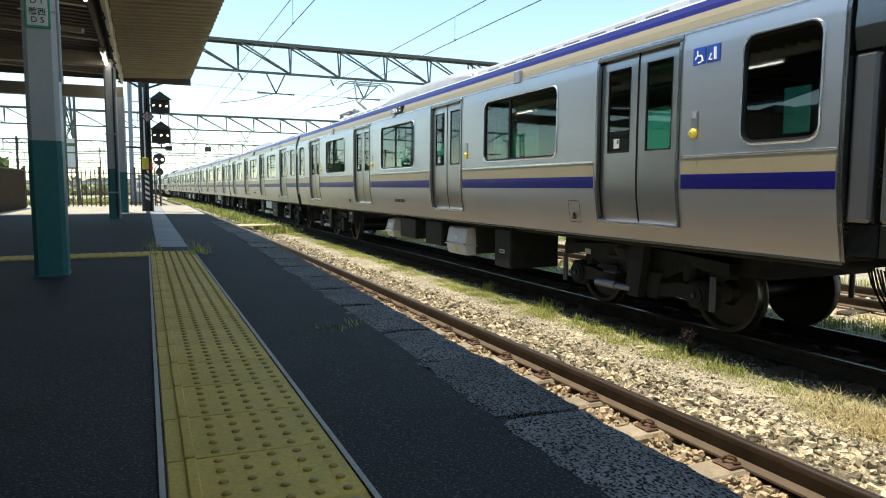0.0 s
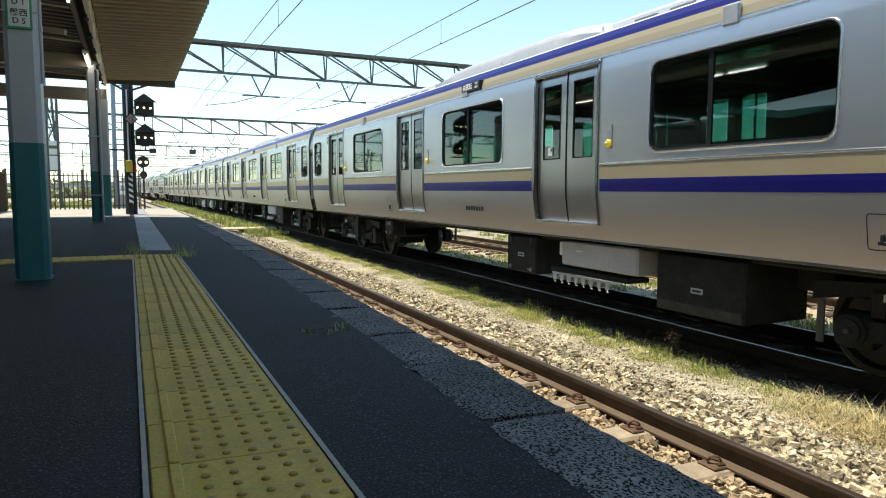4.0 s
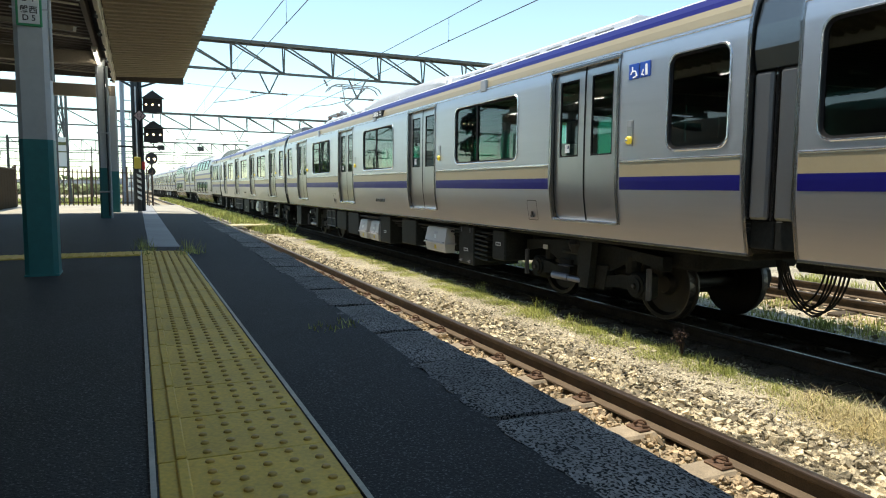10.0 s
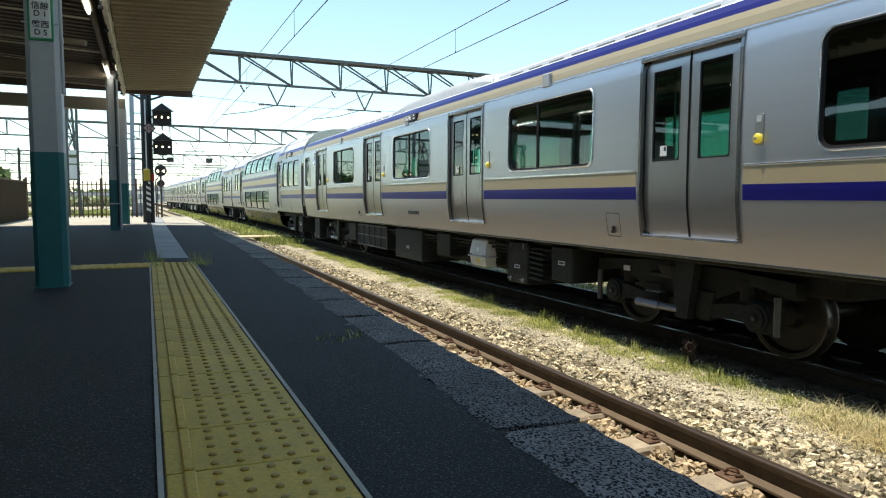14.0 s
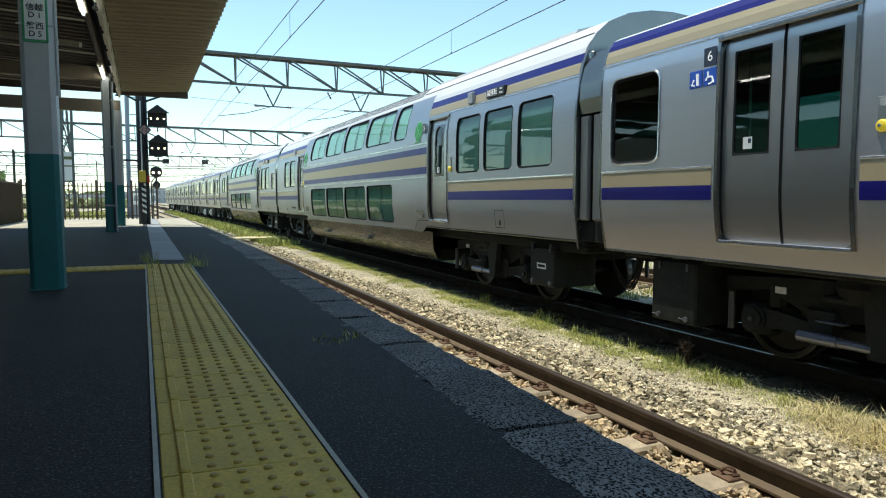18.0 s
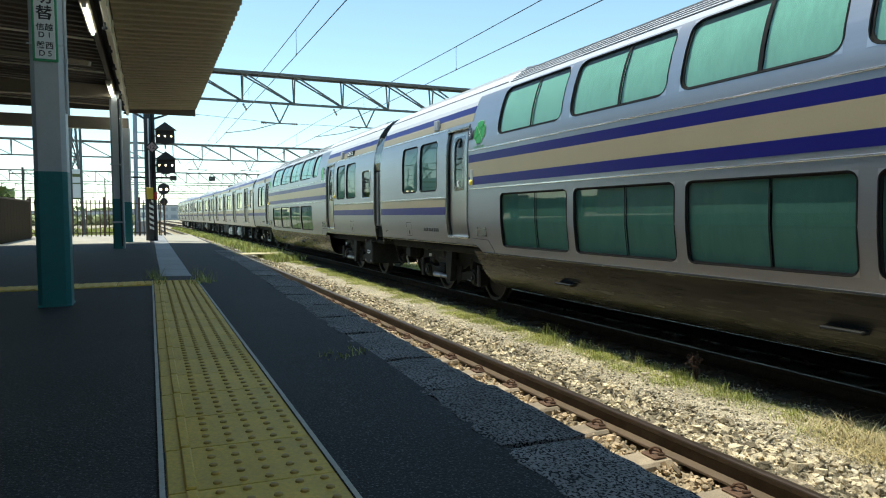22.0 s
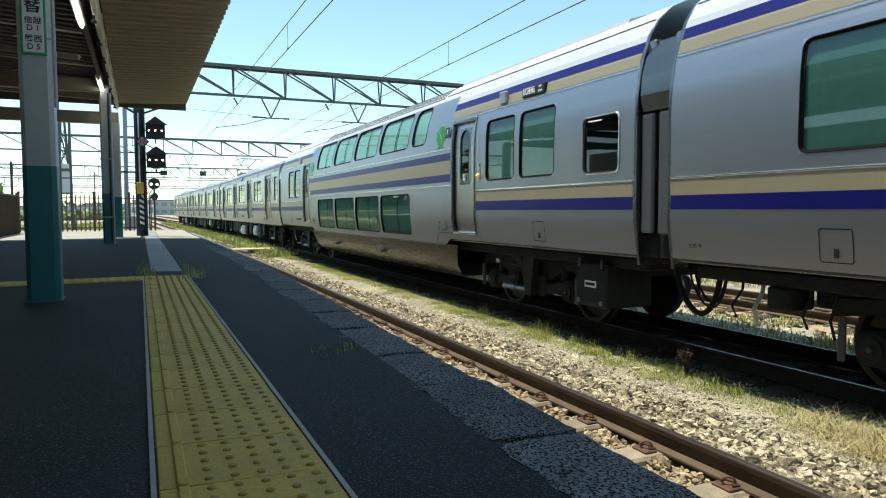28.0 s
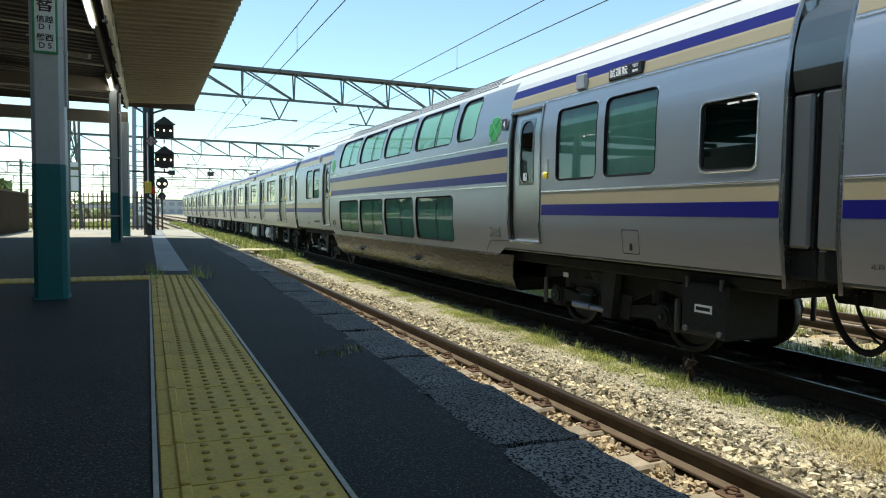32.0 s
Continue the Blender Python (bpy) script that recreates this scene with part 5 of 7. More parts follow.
def door(car, sgn, uc, w, z0, z1, leaves, prof=PROF, full=True, gl=(0.19, 1.95, 2.87)):
    """A recessed sliding door: jambs, header, sill, leaves with a pane each."""
    fr = Geo()
    jw, out = 0.034, 0.012
    for s in (-1, 1):
        a, b = uc + s * w / 2, uc + s * (w / 2 + jw)
        a, b = min(a, b), max(a, b)
        zs = [z0 - 0.02] + [z for _, z in prof if z0 < z < z1] + [z1 + 0.06]
        o = len(fr.v)
        for z in zs:
            x = side_x(z, prof)
            fr.v += [(sgn * (x - 0.07), a, z), (sgn * (x + out), a, z), (sgn * (x + out), b, z), (sgn * (x - 0.002), b, z)]
        for i in range(len(zs) - 1):
            for k in range(4):
                fr.f.append((o + 4 * i + k, o + 4 * i + (k + 1) % 4, o + 4 * i + 4 + (k + 1) % 4, o + 4 * i + 4 + k))
        fr.f += [tuple(o + k for k in range(4)), tuple(o + 4 * (len(zs) - 1) + k for k in (3, 2, 1, 0))]
    x = side_x(z1, prof)
    a, b = sorted((sgn * (x - 0.06), sgn * (x + out + 0.012)))
    fr.cbox(a, b, uc - w / 2 - jw, uc + w / 2 + jw, z1, z1 + 0.04, 0.008)
    frame_ob = part("door_frame", fr, STEEL_END, car, "polished steel door surround", smooth=False)
    for s in (-1, 1):
        e = uc + s * w / 2
        for zc, up_ in ((z1, -1), (z0, 1)):
            k_ = Geo()
            arc = [(e - s * 0.11 * (1 - math.cos(radians(9 * i))), zc + up_ * 0.11 * (1 - math.sin(radians(9 * i)))) for i in range(11)]
            k_.add([(sgn * (side_x(z, prof) - 0.035), u, z) for u, z in [(e, zc)] + arc], [tuple(range(12))])
            k_.add([(sgn * (side_x(z, prof) - d_), u, z) for u, z in arc for d_ in (0.035, 0.042)], [(2 * i, 2 * i + 1, 2 * i + 3, 2 * i + 2) for i in range(10)])
            part("corner_gusset", k_, STEEL_END, frame_ob)
    zs = [z0] + [z for _, z in prof if z0 < z < z1] + [z1]
    sl_ = Geo()
    wd_ = 0.05 if leaves == 1 else 0.014
    sl_.v = [(sgn * (side_x(z, prof) - 0.0405), uc + w / 2 - d_, z) for z in zs for d_ in (0, wd_)]
    sl_.f = [(2 * i, 2 * i + 1, 2 * i + 3, 2 * i + 2) for i in range(len(zs) - 1)]
    part("door_slot", sl_, RUBBER, frame_ob, "dark slot beside the door")
    if full:
        x = side_x(z0, prof)
        a, b = sorted((sgn * (x - 0.06), sgn * (x + 0.022)))
        part("door_sill", Geo().cbox(a, b, uc - w / 2, uc + w / 2, z0 - 0.03, z0 + 0.004, 0.004), STEEL_BRIGHT, frame_ob)
    lw = w / leaves
    for k in range(leaves):
        ua, ub = uc - w / 2 + lw * k + 0.004, uc - w / 2 + lw * (k + 1) - 0.004
        um = (ua + ub) / 2
        g0, g1 = um - gl[0], um + gl[0]
        leaf = sheet(sgn, ua, ub, z0, z1, [(g0, g1, gl[1], gl[2])], -0.042, prof)
        # edges of the leaf
        for uu in (ua, ub):
            zs = [z0] + [z for _, z in prof if z0 < z < z1] + [z1]
            o = len(leaf.v)
            leaf.v += [(sgn * (side_x(z, prof) - d), uu, z) for z in zs for d in (0.042, 0.075)]
            leaf.f += [(o + 2 * i, o + 2 * i + 1, o + 2 * i + 3, o + 2 * i + 2) for i in range(len(zs) - 1)]
        lf = part("door_leaf", leaf, STEEL_DOOR, car, "brushed steel door leaf", smooth=True)
        part("pane", pane_face(sgn, g0, g1, gl[1], gl[2], -0.052, prof, 0.03, 5), PANE, lf)
        if full:
            kk = Geo()
            inn = rounded(g0 + 0.014, g1 - 0.014, gl[1] + 0.014, gl[2] - 0.014, 0.035)
            ring_band(kk, sgn, rounded(g0 - 0.002, g1 + 0.002, gl[1] - 0.002, gl[2] + 0.002, 0.004), inn, -0.040, -0.043, prof)
            ring_band(kk, sgn, inn, inn, -0.043, -0.06, prof)
            part("gasket", kk, RUBBER, lf)
            if leaves == 1:
                rim = Geo()
                r0, r1 = rounded(g0 - 0.012, g1 + 0.012, gl[1] - 0.012, gl[2] + 0.012, 0.03), rounded(g0 + 0.03, g1 - 0.03, gl[1] + 0.02, gl[2] - 0.02, 0.13)
                ring_band(rim, sgn, r0, r1, -0.038, -0.034, prof)
                ring_band(rim, sgn, r1, r1, -0.034, -0.052, prof)
                part("pane_surround", rim, STEEL_END, lf, "polished surround with rounded ends")
            if leaves == 2:
                ue = ub if k == 0 else ua
                zs = [z0] + [z for _, z in prof if z0 < z < z1] + [z1]
                r_ = Geo()
                r_.v = [(sgn * (side_x(z, prof) - 0.039), ue + d, z) for z in zs for d in (-0.011, 0.011)]
                r_.f = [(2 * i, 2 * i + 1, 2 * i + 3, 2 * i + 2) for i in range(len(zs) - 1)]
                part("edge_seal", r_, RUBBER, lf)
            if (leaves == 2 and k == 1) or leaves == 1:
                x = side_x(2.1, prof)
                a, b = sorted((sgn * (x - 0.0415), sgn * (x - 0.040)))
                part("notice_sticker", Geo().box(a, b, um - 0.02, um + 0.075, gl[1] + 0.05, gl[1] + 0.155), SIGN_W, lf, "white notice sticker")
                a, b = sorted((sgn * (x - 0.040), sgn * (x - 0.039)))
                part("sticker_print", Geo().box(a, b, um - 0.01, um + 0.02, gl[1] + 0.10, gl[1] + 0.14), BADGE, lf)


def door_lamp(car, u):
    p = part("lamp_plate", Geo().cbox(-1.486, -1.474, u - 0.045, u + 0.045, 2.02, 2.29, 0.003), STEEL_DOOR, car, "steel plate of the door lamp")
    part("lamp_lens", Geo().lathe([(0.042, 0.0), (0.046, -0.018), (0.036, -0.034), (0.016, -0.040), (0.001, -0.041)], 16, pose(-1.484, u, 2.08)), AMBER, p, "round yellow door lamp", smooth=True)
    part("lamp_stud", Geo().cyl((-1.52, u, 2.08), (-1.535, u, 2.08), 0.014, 10), STEEL_BRIGHT, p)
    part("speaker_grille", Geo().cbox(-1.489, -1.484, u - 0.028, u + 0.028, 2.22, 2.275, 0.002), ROOF_G, p)


def stripes(car, sgn, segs, prof, z):
    """Cream over blue, or blue over cream, a few millimetres proud."""
    for (name, m, za, zb) in z:
        for a, b in segs:
            part(name, sheet(sgn, a, b, za, zb, (), 0.003, prof), m, car)


def wheelset():
    g = Geo()
    for s in (-1, 1):
        g.lathe([(0.07, s * 0.47), (0.12, s * 0.49), (0.13, s * 0.52), (0.34, s * 0.53), (0.385, s * 0.505), (0.45, s * 0.505), (0.455, s * 0.53), (0.43, s * 0.545), (0.425, s * 0.63), (0.375, s * 0.63), (0.345, s * 0.57), (0.14, s * 0.56), (0.10, s * 0.62), (0.001, s * 0.62)], 24)
    g.cyl((-0.5, 0, 0), (0.5, 0, 0), 0.08, 10)
    return g


WHEEL_ME = TYRE_ME = None


def bogie(car, yc):
    global WHEEL_ME, TYRE_ME
    if WHEEL_ME is None:
        WHEEL_ME = mesh_of("wheelset", wheelset(), WHEEL, True)
        tg_ = Geo()
        tg_.lathe([(0.4265, 0.56), (0.4265, 0.631), (0.412, 0.6325)], 28)
        TYRE_ME = mesh_of("tyre_edge", tg_, TREAD, True)
    for dy in (-1.05, 1.05):
        ws = part("wheelset", WHEEL_ME, None, car, "steel wheelset", m=pose(0, yc + dy, 0.43))
        for s in (-1, 1):
            part("tyre_edge", TYRE_ME, None, ws, "worn tyre edge", m=pose(0, 0, 0, 0, 0, 0 if s > 0 else 180))
    for s in (-1, 1):
        f = Geo()
        f.prism([(-1.42, 0.64), (-0.95, 0.72), (-0.52, 0.54), (0.52, 0.54), (0.95, 0.72), (1.42, 0.64), (1.42, 0.80), (0.55, 0.86), (-0.55, 0.86), (-1.42, 0.80)], -0.07, 0.07, pose(s * 0.93, yc, 0, 0, 0, 90))
        b = part("bogie_frame", f, GEAR, car)
        for d in (-1, 1):
            part("swing_arm", Geo().prism([(d * p, q) for p, q in ((1.10, 0.34), (1.10, 0.53), (0.80, 0.53), (0.42, 0.47), (0.36, 0.50), (0.36, 0.32), (0.75, 0.37))][::d], -0.05, 0.05, pose(s * 0.98, yc, 0, 0, 0, 90)), GEAR, b)
            part("arm_bracket", Geo().prism([(d * p, q) for p, q in ((0.30, 0.30), (0.46, 0.30), (0.52, 0.60), (0.24, 0.60))][::d], -0.06, 0.06, pose(s * 0.98, yc, 0, 0, 0, 90)), UNDER, b)
        for dy in (-1.05, 1.05):
            part("axle_box", Geo().cbox(s * 0.93 - 0.11, s * 0.93 + 0.11, yc + dy - 0.16, yc + dy + 0.16, 0.28, 0.58, 0.04).cyl((s * 0.86, yc + dy, 0.43), (s * 1.06, yc + dy, 0.43), 0.135, 18).cyl((s * 1.05, yc + dy, 0.43), (s * 1.085, yc + dy, 0.43), 0.10, 16).cyl((s * 1.08, yc + dy, 0.43), (s * 1.10, yc + dy, 0.43), 0.04, 10), GEAR, b, smooth=True)
            part("axle_cap", Geo().cyl((s * 1.098, yc + dy, 0.43), (s * 1.104, yc + dy, 0.43), 0.022, 8), DAMPER, b)
            part("coil_spring", Geo().cyl((s * 0.93, yc + dy * 0.82, 0.56), (s * 0.93, yc + dy * 0.82, 0.76), 0.09, 10), UNDER, b)
        part("air_spring", Geo().lathe([(0.05, -0.14), (0.24, -0.12), (0.28, 0.0), (0.24, 0.12), (0.05, 0.14)], 14, pose(s * 0.93, yc, 0.84, 0, 90, 0)), RUBBER, b)
        part("damper", Geo().cyl((s * 1.14, yc + 0.50, 0.38), (s * 1.14, yc + 0.14, 0.38), 0.050, 12).cyl((s * 1.14, yc + 0.14, 0.38), (s * 1.14, yc - 0.14, 0.38), 0.040, 10), DAMPER_ROD, b, "grey traction damper")
        part("bolster_bracket", Geo().prism([(-0.07, 0.30), (0.10, 0.30), (0.18, 1.0), (-0.17, 1.0)], -0.05, 0.05, pose(s * 1.12, yc - 0.22, 0, 0, 0, 90)), GEAR, b)
        for dy in (-1.30, 1.28):
            part("axle_damper", Geo().cyl((s * 1.08, yc + dy, 0.30), (s * 1.08, yc + dy, 0.66), 0.032, 10), DAMPER, b, "upright axle damper")
        part("spring_seat", Geo().cbox(s * 1.02 - 0.14, s * 1.02 + 0.14, yc - 0.30, yc + 0.30, 0.70, 0.76, 0.02), GEAR, b)
        part("label_plate", Geo().box(s * 1.165 - 0.004, s * 1.165 + 0.004, yc + 0.62, yc + 0.73, 0.72, 0.78), GEAR_W, b, "small white tag")
        part("sand_tray", Geo().cbox(s * 1.17 - 0.05, s * 1.17 + 0.05, yc + 0.06, yc + 0.30, 0.535, 0.55, 0.004), DAMPER, b)
        part("brake_unit", Geo().cbox(s * 0.80 - 0.1, s * 0.80 + 0.1, yc - 0.3, yc + 0.3, 0.32, 0.48, 0.03), UNDER, b)
    # dark box added to stand for the black shade above the bogie
    part("shade_filler", Geo().cbox(-0.78, 0.78, yc - 1.75, yc + 1.75, 0.66, 0.97, 0.03), UNDER, car)
    part("motor_case", Geo().cbox(-0.42, 0.42, yc - 0.85, yc + 0.85, 0.24, 0.66, 0.05), UNDER, car)
    part("cross_beam", Geo().cbox(-0.9, 0.9, yc - 0.28, yc + 0.28, 0.52, 0.72, 0.03), UNDER, car)


def hanging_hose(g, y, many):
    """Jumper hoses that droop across the gap to the next car."""
    if many:
        rows = [(-0.98 + 0.05 * k, y - 0.05 + 0.07 * k, y + 0.55 + 0.06 * k, 0.90, 0.40 + 0.035 * (k % 3), 0.009) for k in range(7)]
        rows += [(-0.92 + 0.06 * k, y - 0.95 + 0.05 * k, y - 0.42 + 0.075 * k, 0.90, 0.30 + 0.03 * (k % 3), 0.012) for k in range(8)]
    else:
        rows = [(-0.95, y - 0.05, y + 0.58, 0.90, 0.46, 0.030), (-1.04, y - 0.22, y + 0.30, 0.94, 0.40, 0.011), (-0.84, y - 0.02, y + 0.42, 0.90, 0.34, 0.013)]
    for x, y0, y1, z0, dep, r in rows:
        pts = [(x + 0.05 * math.sin(3 * t), y0 + (y1 - y0) * t, z0 - dep * (4 * t * (1 - t)) ** 0.75) for t in [i / 14 for i in range(15)]]
        part("hose", Geo().tube(pts, r, 8), RUBBER, g, "drooping black jumper hose", smooth=True)


def seat_row(g, x0, x1, u0, u1):
    g.cbox(x0, x1, u0, u1, 1.50, 1.60, 0.03)
    xb = x0 if abs(x0) > abs(x1) else x1
    a, b = sorted((xb, xb - math.copysign(0.09, xb)))
    g.cbox(a, b, u0, u1, 1.58, 2.02, 0.03)


def ends(car, prof, top):
    for s in (-1, 1):
        poly = [(x, z) for x, z in prof] + [(-x, z) for x, z in reversed(prof)][1:]
        g = Geo().prism(poly, s * HALF - 0.02, s * HALF + 0.02)
        e = part("end_wall", g, STEEL_END, car)
        part("gangway", Geo().cbox(-0.55, 0.55, min(s * HALF, s * 10.0), max(s * HALF, s * 10.0), 1.05, 3.2, 0.04), RUBBER, e, "black folded gangway bellows")
        for k in range(4):
            yy = s * (HALF + 0.035 + 0.05 * k)
            part("bellows_fold", Geo().cbox(-0.60, 0.60, yy - 0.014, yy + 0.014, 1.0, 3.25, 0.01), GEAR, e)
        for sx in (-1, 1):
            span = lambda a, b: (min(s * a, s * b), max(s * a, s * b))
            deep = lambda a, b: (min(sx * a, sx * b), max(sx * a, sx * b))
            part("gap_panel", Geo().cbox(*deep(1.37, 1.43), *span(HALF + 0.03, HALF + 0.215), 1.30, 2.56, 0.022), GAP_GREY, e, "dark grey rubbery gap panel")
            part("gap_panel", Geo().cbox(*deep(1.33, 1.36), *span(HALF, 9.995), 1.04, 1.29, 0.01), GEAR, e, "dark lower gap plate")
            if s > 0:
                part("gap_panel", Geo().prism([(sx * x, z) for x, z in ((1.35, 2.58), (1.43, 2.58), (1.45, 2.75), (1.435, 2.95), (1.38, 3.15), (1.28, 3.32), (1.22, 3.30))], HALF + 0.02, 10.21), GAP_STEEL, e, "bulging polished steel gap cover")
            part("corner_post", Geo().cbox(min(sx * 1.20, sx * 1.32), max(sx * 1.20, sx * 1.32), min(s * HALF, s * 9.86), max(s * HALF, s * 9.86), 1.1, 3.35, 0.02), STEEL_END, e)
            part("grab_rail", Geo().cyl((sx * 1.28, s * 9.90, 1.2), (sx * 1.28, s * 9.90, 3.0), 0.016, 8), STEEL_BRIGHT, e)
        part("coupler", Geo().cbox(-0.16, 0.16, min(s * 9.3, s * 10.0), max(s * 9.3, s * 10.0), 0.72, 1.0, 0.04), GEAR, car)
        if s > 0:
            hanging_hose(car, 9.60, prof is PROF)


def common(car, prof, wins, doors, leaves, dw, dz):
    """Both sides' skin, panes and doors, the roof, floor and ends."""
    bot = prof[0][1]
    for sgn in (-1, 1):
        holes = [(w[0], w[1], w[2], w[3]) for w in wins] + [(u - dw / 2, u + dw / 2, dz[0], dz[1]) for u in doors]
        skin = sheet(sgn, -HALF, HALF, bot, 3.28 if prof is PROF else 3.50, holes + ([(u, u, 1.3, 1.3) for u in (-5.02, -4.82, 4.82, 5.02)] if prof is PROF_G else []), 0, prof)
        if prof is PROF_G:      # the side ends higher over the bogies
            skin.v = [(sgn * side_x(1.06, prof), u, 1.06) if z == bot and abs(u) > 4.9 else (x, u, z) for x, u, z in skin.v]
        part("side_wall", skin, STEEL if prof is PROF else STEEL_DARKER, car, "brushed stainless steel side", smooth=True)
        inside = sheet(sgn, -HALF + 0.05, HALF - 0.05, 1.16, 3.1, holes, -0.085, prof)
        part("inner_wall", inside, LINING, car)
        # the sill flange under the side
        a, b = sorted((sgn * (side_x(bot, prof) - 0.09), sgn * (side_x(bot, prof) + 0.004)))
        if prof is PROF_G:
            part("side_sill", Geo().cbox(a, b, -4.82, 4.82, bot - 0.02, bot + 0.008, 0.004), STEEL_END, car)
            for u0, u1 in ((-HALF, -5.02), (5.02, HALF)):
                part("side_sill", Geo().cbox(a, b, u0, u1, 1.03, 1.075, 0.006), STEEL_END, car)
        else:
            part("side_sill", Geo().cbox(a, b, -HALF, HALF, bot - 0.022, bot + 0.006, 0.004), STEEL_END, car)


def rib(car, sgn, segs, z, prof=PROF):
    for a, b in segs:
        x = side_x(z, prof)
        p, q = sorted((sgn * (x - 0.005), sgn * (x + 0.010)))
        part("rib", Geo().cbox(p, q, a, b, z - 0.010, z + 0.010, 0.004), STEEL_BRIGHT, car, "raised steel rib line")


def split(u0, u1, cuts):
    segs, a = [], u0
    for c0, c1 in sorted(cuts):
        if c0 > a:
            segs.append((a, c0))
        a = max(a, c1)
    if a < u1:
        segs.append((a, u1))
    return segs


def commuter_car():
    car = thing("train_car", Matrix(), "stainless steel commuter train car with cream and blue stripes, moving slowly", "train car", "cars of the train")
    doors = [-7.41, -2.47, 2.47, 7.41]
    wins = [(-9.56, -8.82, 1.95, 2.87, None), (-5.93, -3.95, 1.96, 2.85, 0.62), (-1.0, 1.0, 1.96, 2.85, 0.55), (3.95, 5.93, 1.96, 2.85, 0.62), (8.82, 9.56, 1.95, 2.87, None)]
    dw, dz = 1.26, (1.18, 2.985)
    common(car, PROF, wins, doors, 2, dw, dz)
    cuts = [(u - dw / 2 - 0.07, u + dw / 2 + 0.07) for u in doors]
    for sgn in (-1, 1):
        near = sgn == -1
        for w in wins:
            mu = None if w[4] is None else [(w[0] + (w[1] - w[0]) * w[4], 0.05)]
            window(car, sgn, *w[:4], PANE if abs(w[0]) < 8 else PANE_DK, 0.11, mu, full=near)
        for u in doors:
            door(car, sgn, u, dw, *dz, 2, full=near)
        segs = split(-HALF + 0.03, HALF - 0.03, cuts)
        stripes(car, sgn, segs, PROF, [("cream_stripe", CREAM, 1.69, 1.845), ("blue_stripe", BLUE, 1.55, 1.69)])
        stripes(car, sgn, [(-HALF + 0.02, HALF - 0.02)], PROF, [("cream_stripe", CREAM, 3.075, 3.225), ("blue_stripe", BLUE, 3.225, 3.355)])
        rib(car, sgn, segs, 1.862)
        rib(car, sgn, [(-HALF, HALF)], 3.05)
        if near:
            for u in doors:
                door_lamp(car, u - 0.86)
            for u in (-4.9, 5.2, 0.2):
                part("speaker_cover", Geo().cbox(-1.475, -1.428, u - 0.09, u + 0.09, 3.02, 3.20, 0.012), ROOF_G, car)
            for u in (-6.3, 3.6):
                hatch = Geo()
                o_, i_ = rounded(u - 0.12, u + 0.12, 1.13, 1.40, 0.025), rounded(u - 0.113, u + 0.113, 1.137, 1.393, 0.02)
                ring_band(hatch, -1, o_, i_, 0.0025, 0.0025)
                part("hatch_outline", hatch, GEAR, car)
                part("hatch_latch", Geo().cbox(-1.452, -1.43, u - 0.03, u + 0.03, 1.17, 1.20, 0.004).cbox(-1.456, -1.43, u - 0.012, u + 0.012, 1.20, 1.25, 0.004), LETTER, car)
            dsp = part("destination_display", Geo().cbox(-1.475, -1.40, -0.30, 0.30, 3.085, 3.225, 0.008), LETTER, car, "black destination display")
            letters("lettering", "試運転", 0.105, LETTER_W, dsp, pose(-1.4765, 0.10, 3.155, 90, 0, -90), 0.001)
            letters("lettering", "TEST", 0.045, LETTER_W, dsp, pose(-1.4765, -0.19, 3.185, 90, 0, -90), 0.001)
            letters("lettering", "RUN", 0.045, LETTER_W, dsp, pose(-1.4765, -0.19, 3.13, 90, 0, -90), 0.001)
            for k in range(7):
                part("number_bar", Geo().box(-1.4475, -1.4425, 0.18 - 0.085 * k - 0.055, 0.18 - 0.085 * k, 1.245, 1.31, pose(0, 0, 0)), LETTER, car)
    top = Geo()
    for sgn in (-1, 1):
        q = sheet(sgn, -HALF, HALF, 3.28, 3.54, (), 0.0, PROF)
        top.add(q.v, q.f)
    part("roof", top, ROOF_W, car, "pale painted roof", smooth=True)
    part("floor_slab", Geo().cbox(-1.36, 1.36, -HALF + 0.05, HALF - 0.05, 1.02, 1.14, 0.01), FLOOR_IN, car)
    part("ceiling_panel", Geo().cbox(-1.30, 1.30, -HALF + 0.1, HALF - 0.1, 3.04, 3.08, 0.01), LINING, car)
    for u0, u1 in ((-6.6, -3.3), (-1.7, 1.7), (3.3, 6.6), (-9.4, -8.3), (8.3, 9.4)):
        for x0, x1 in ((-1.36, -0.92), (0.92, 1.36)):
            st = Geo()
            seat_row(st, x0, x1, u0, u1)
            part("bench_seat", st, SEAT, car, "dark blue bench seat")
    for u in (-6.65, -3.25, -1.72, 1.72, 3.25, 6.65, -8.2, 8.2):
        for s in (-1, 1):
            a, b = sorted((s * 0.90, s * 1.37))
            part("seat_end", Geo().cbox(a, b, u - 0.015, u + 0.015, 1.45, 2.15, 0.01), LINING, car)
            part("grab_pole", Geo().cyl((s * 0.90, u, 1.15), (s * 0.90, u, 3.04), 0.016, 6), STEEL_BRIGHT, car)
    for s in (-1, 1):
        part("luggage_rack", Geo().cbox(min(s * 1.0, s * 1.36), max(s * 1.0, s * 1.36), -6.6, 6.6, 2.80, 2.83, 0.006), STEEL_BRIGHT, car)
    part("ceiling_light", Geo().cbox(-0.62, -0.50, -9.2, 9.2, 3.015, 3.04, 0.004).cbox(0.50, 0.62, -9.2, 9.2, 3.015, 3.04, 0.004), SIGN_W, car)
    ends(car, PROF, 3.6)
    for u in (-6.9, 6.9):
        bogie(car, u)
    part("underframe", Geo().cbox(-1.2, 1.2, -HALF + 0.1, HALF - 0.1, 0.90, 1.01, 0.02), UNDER, car)
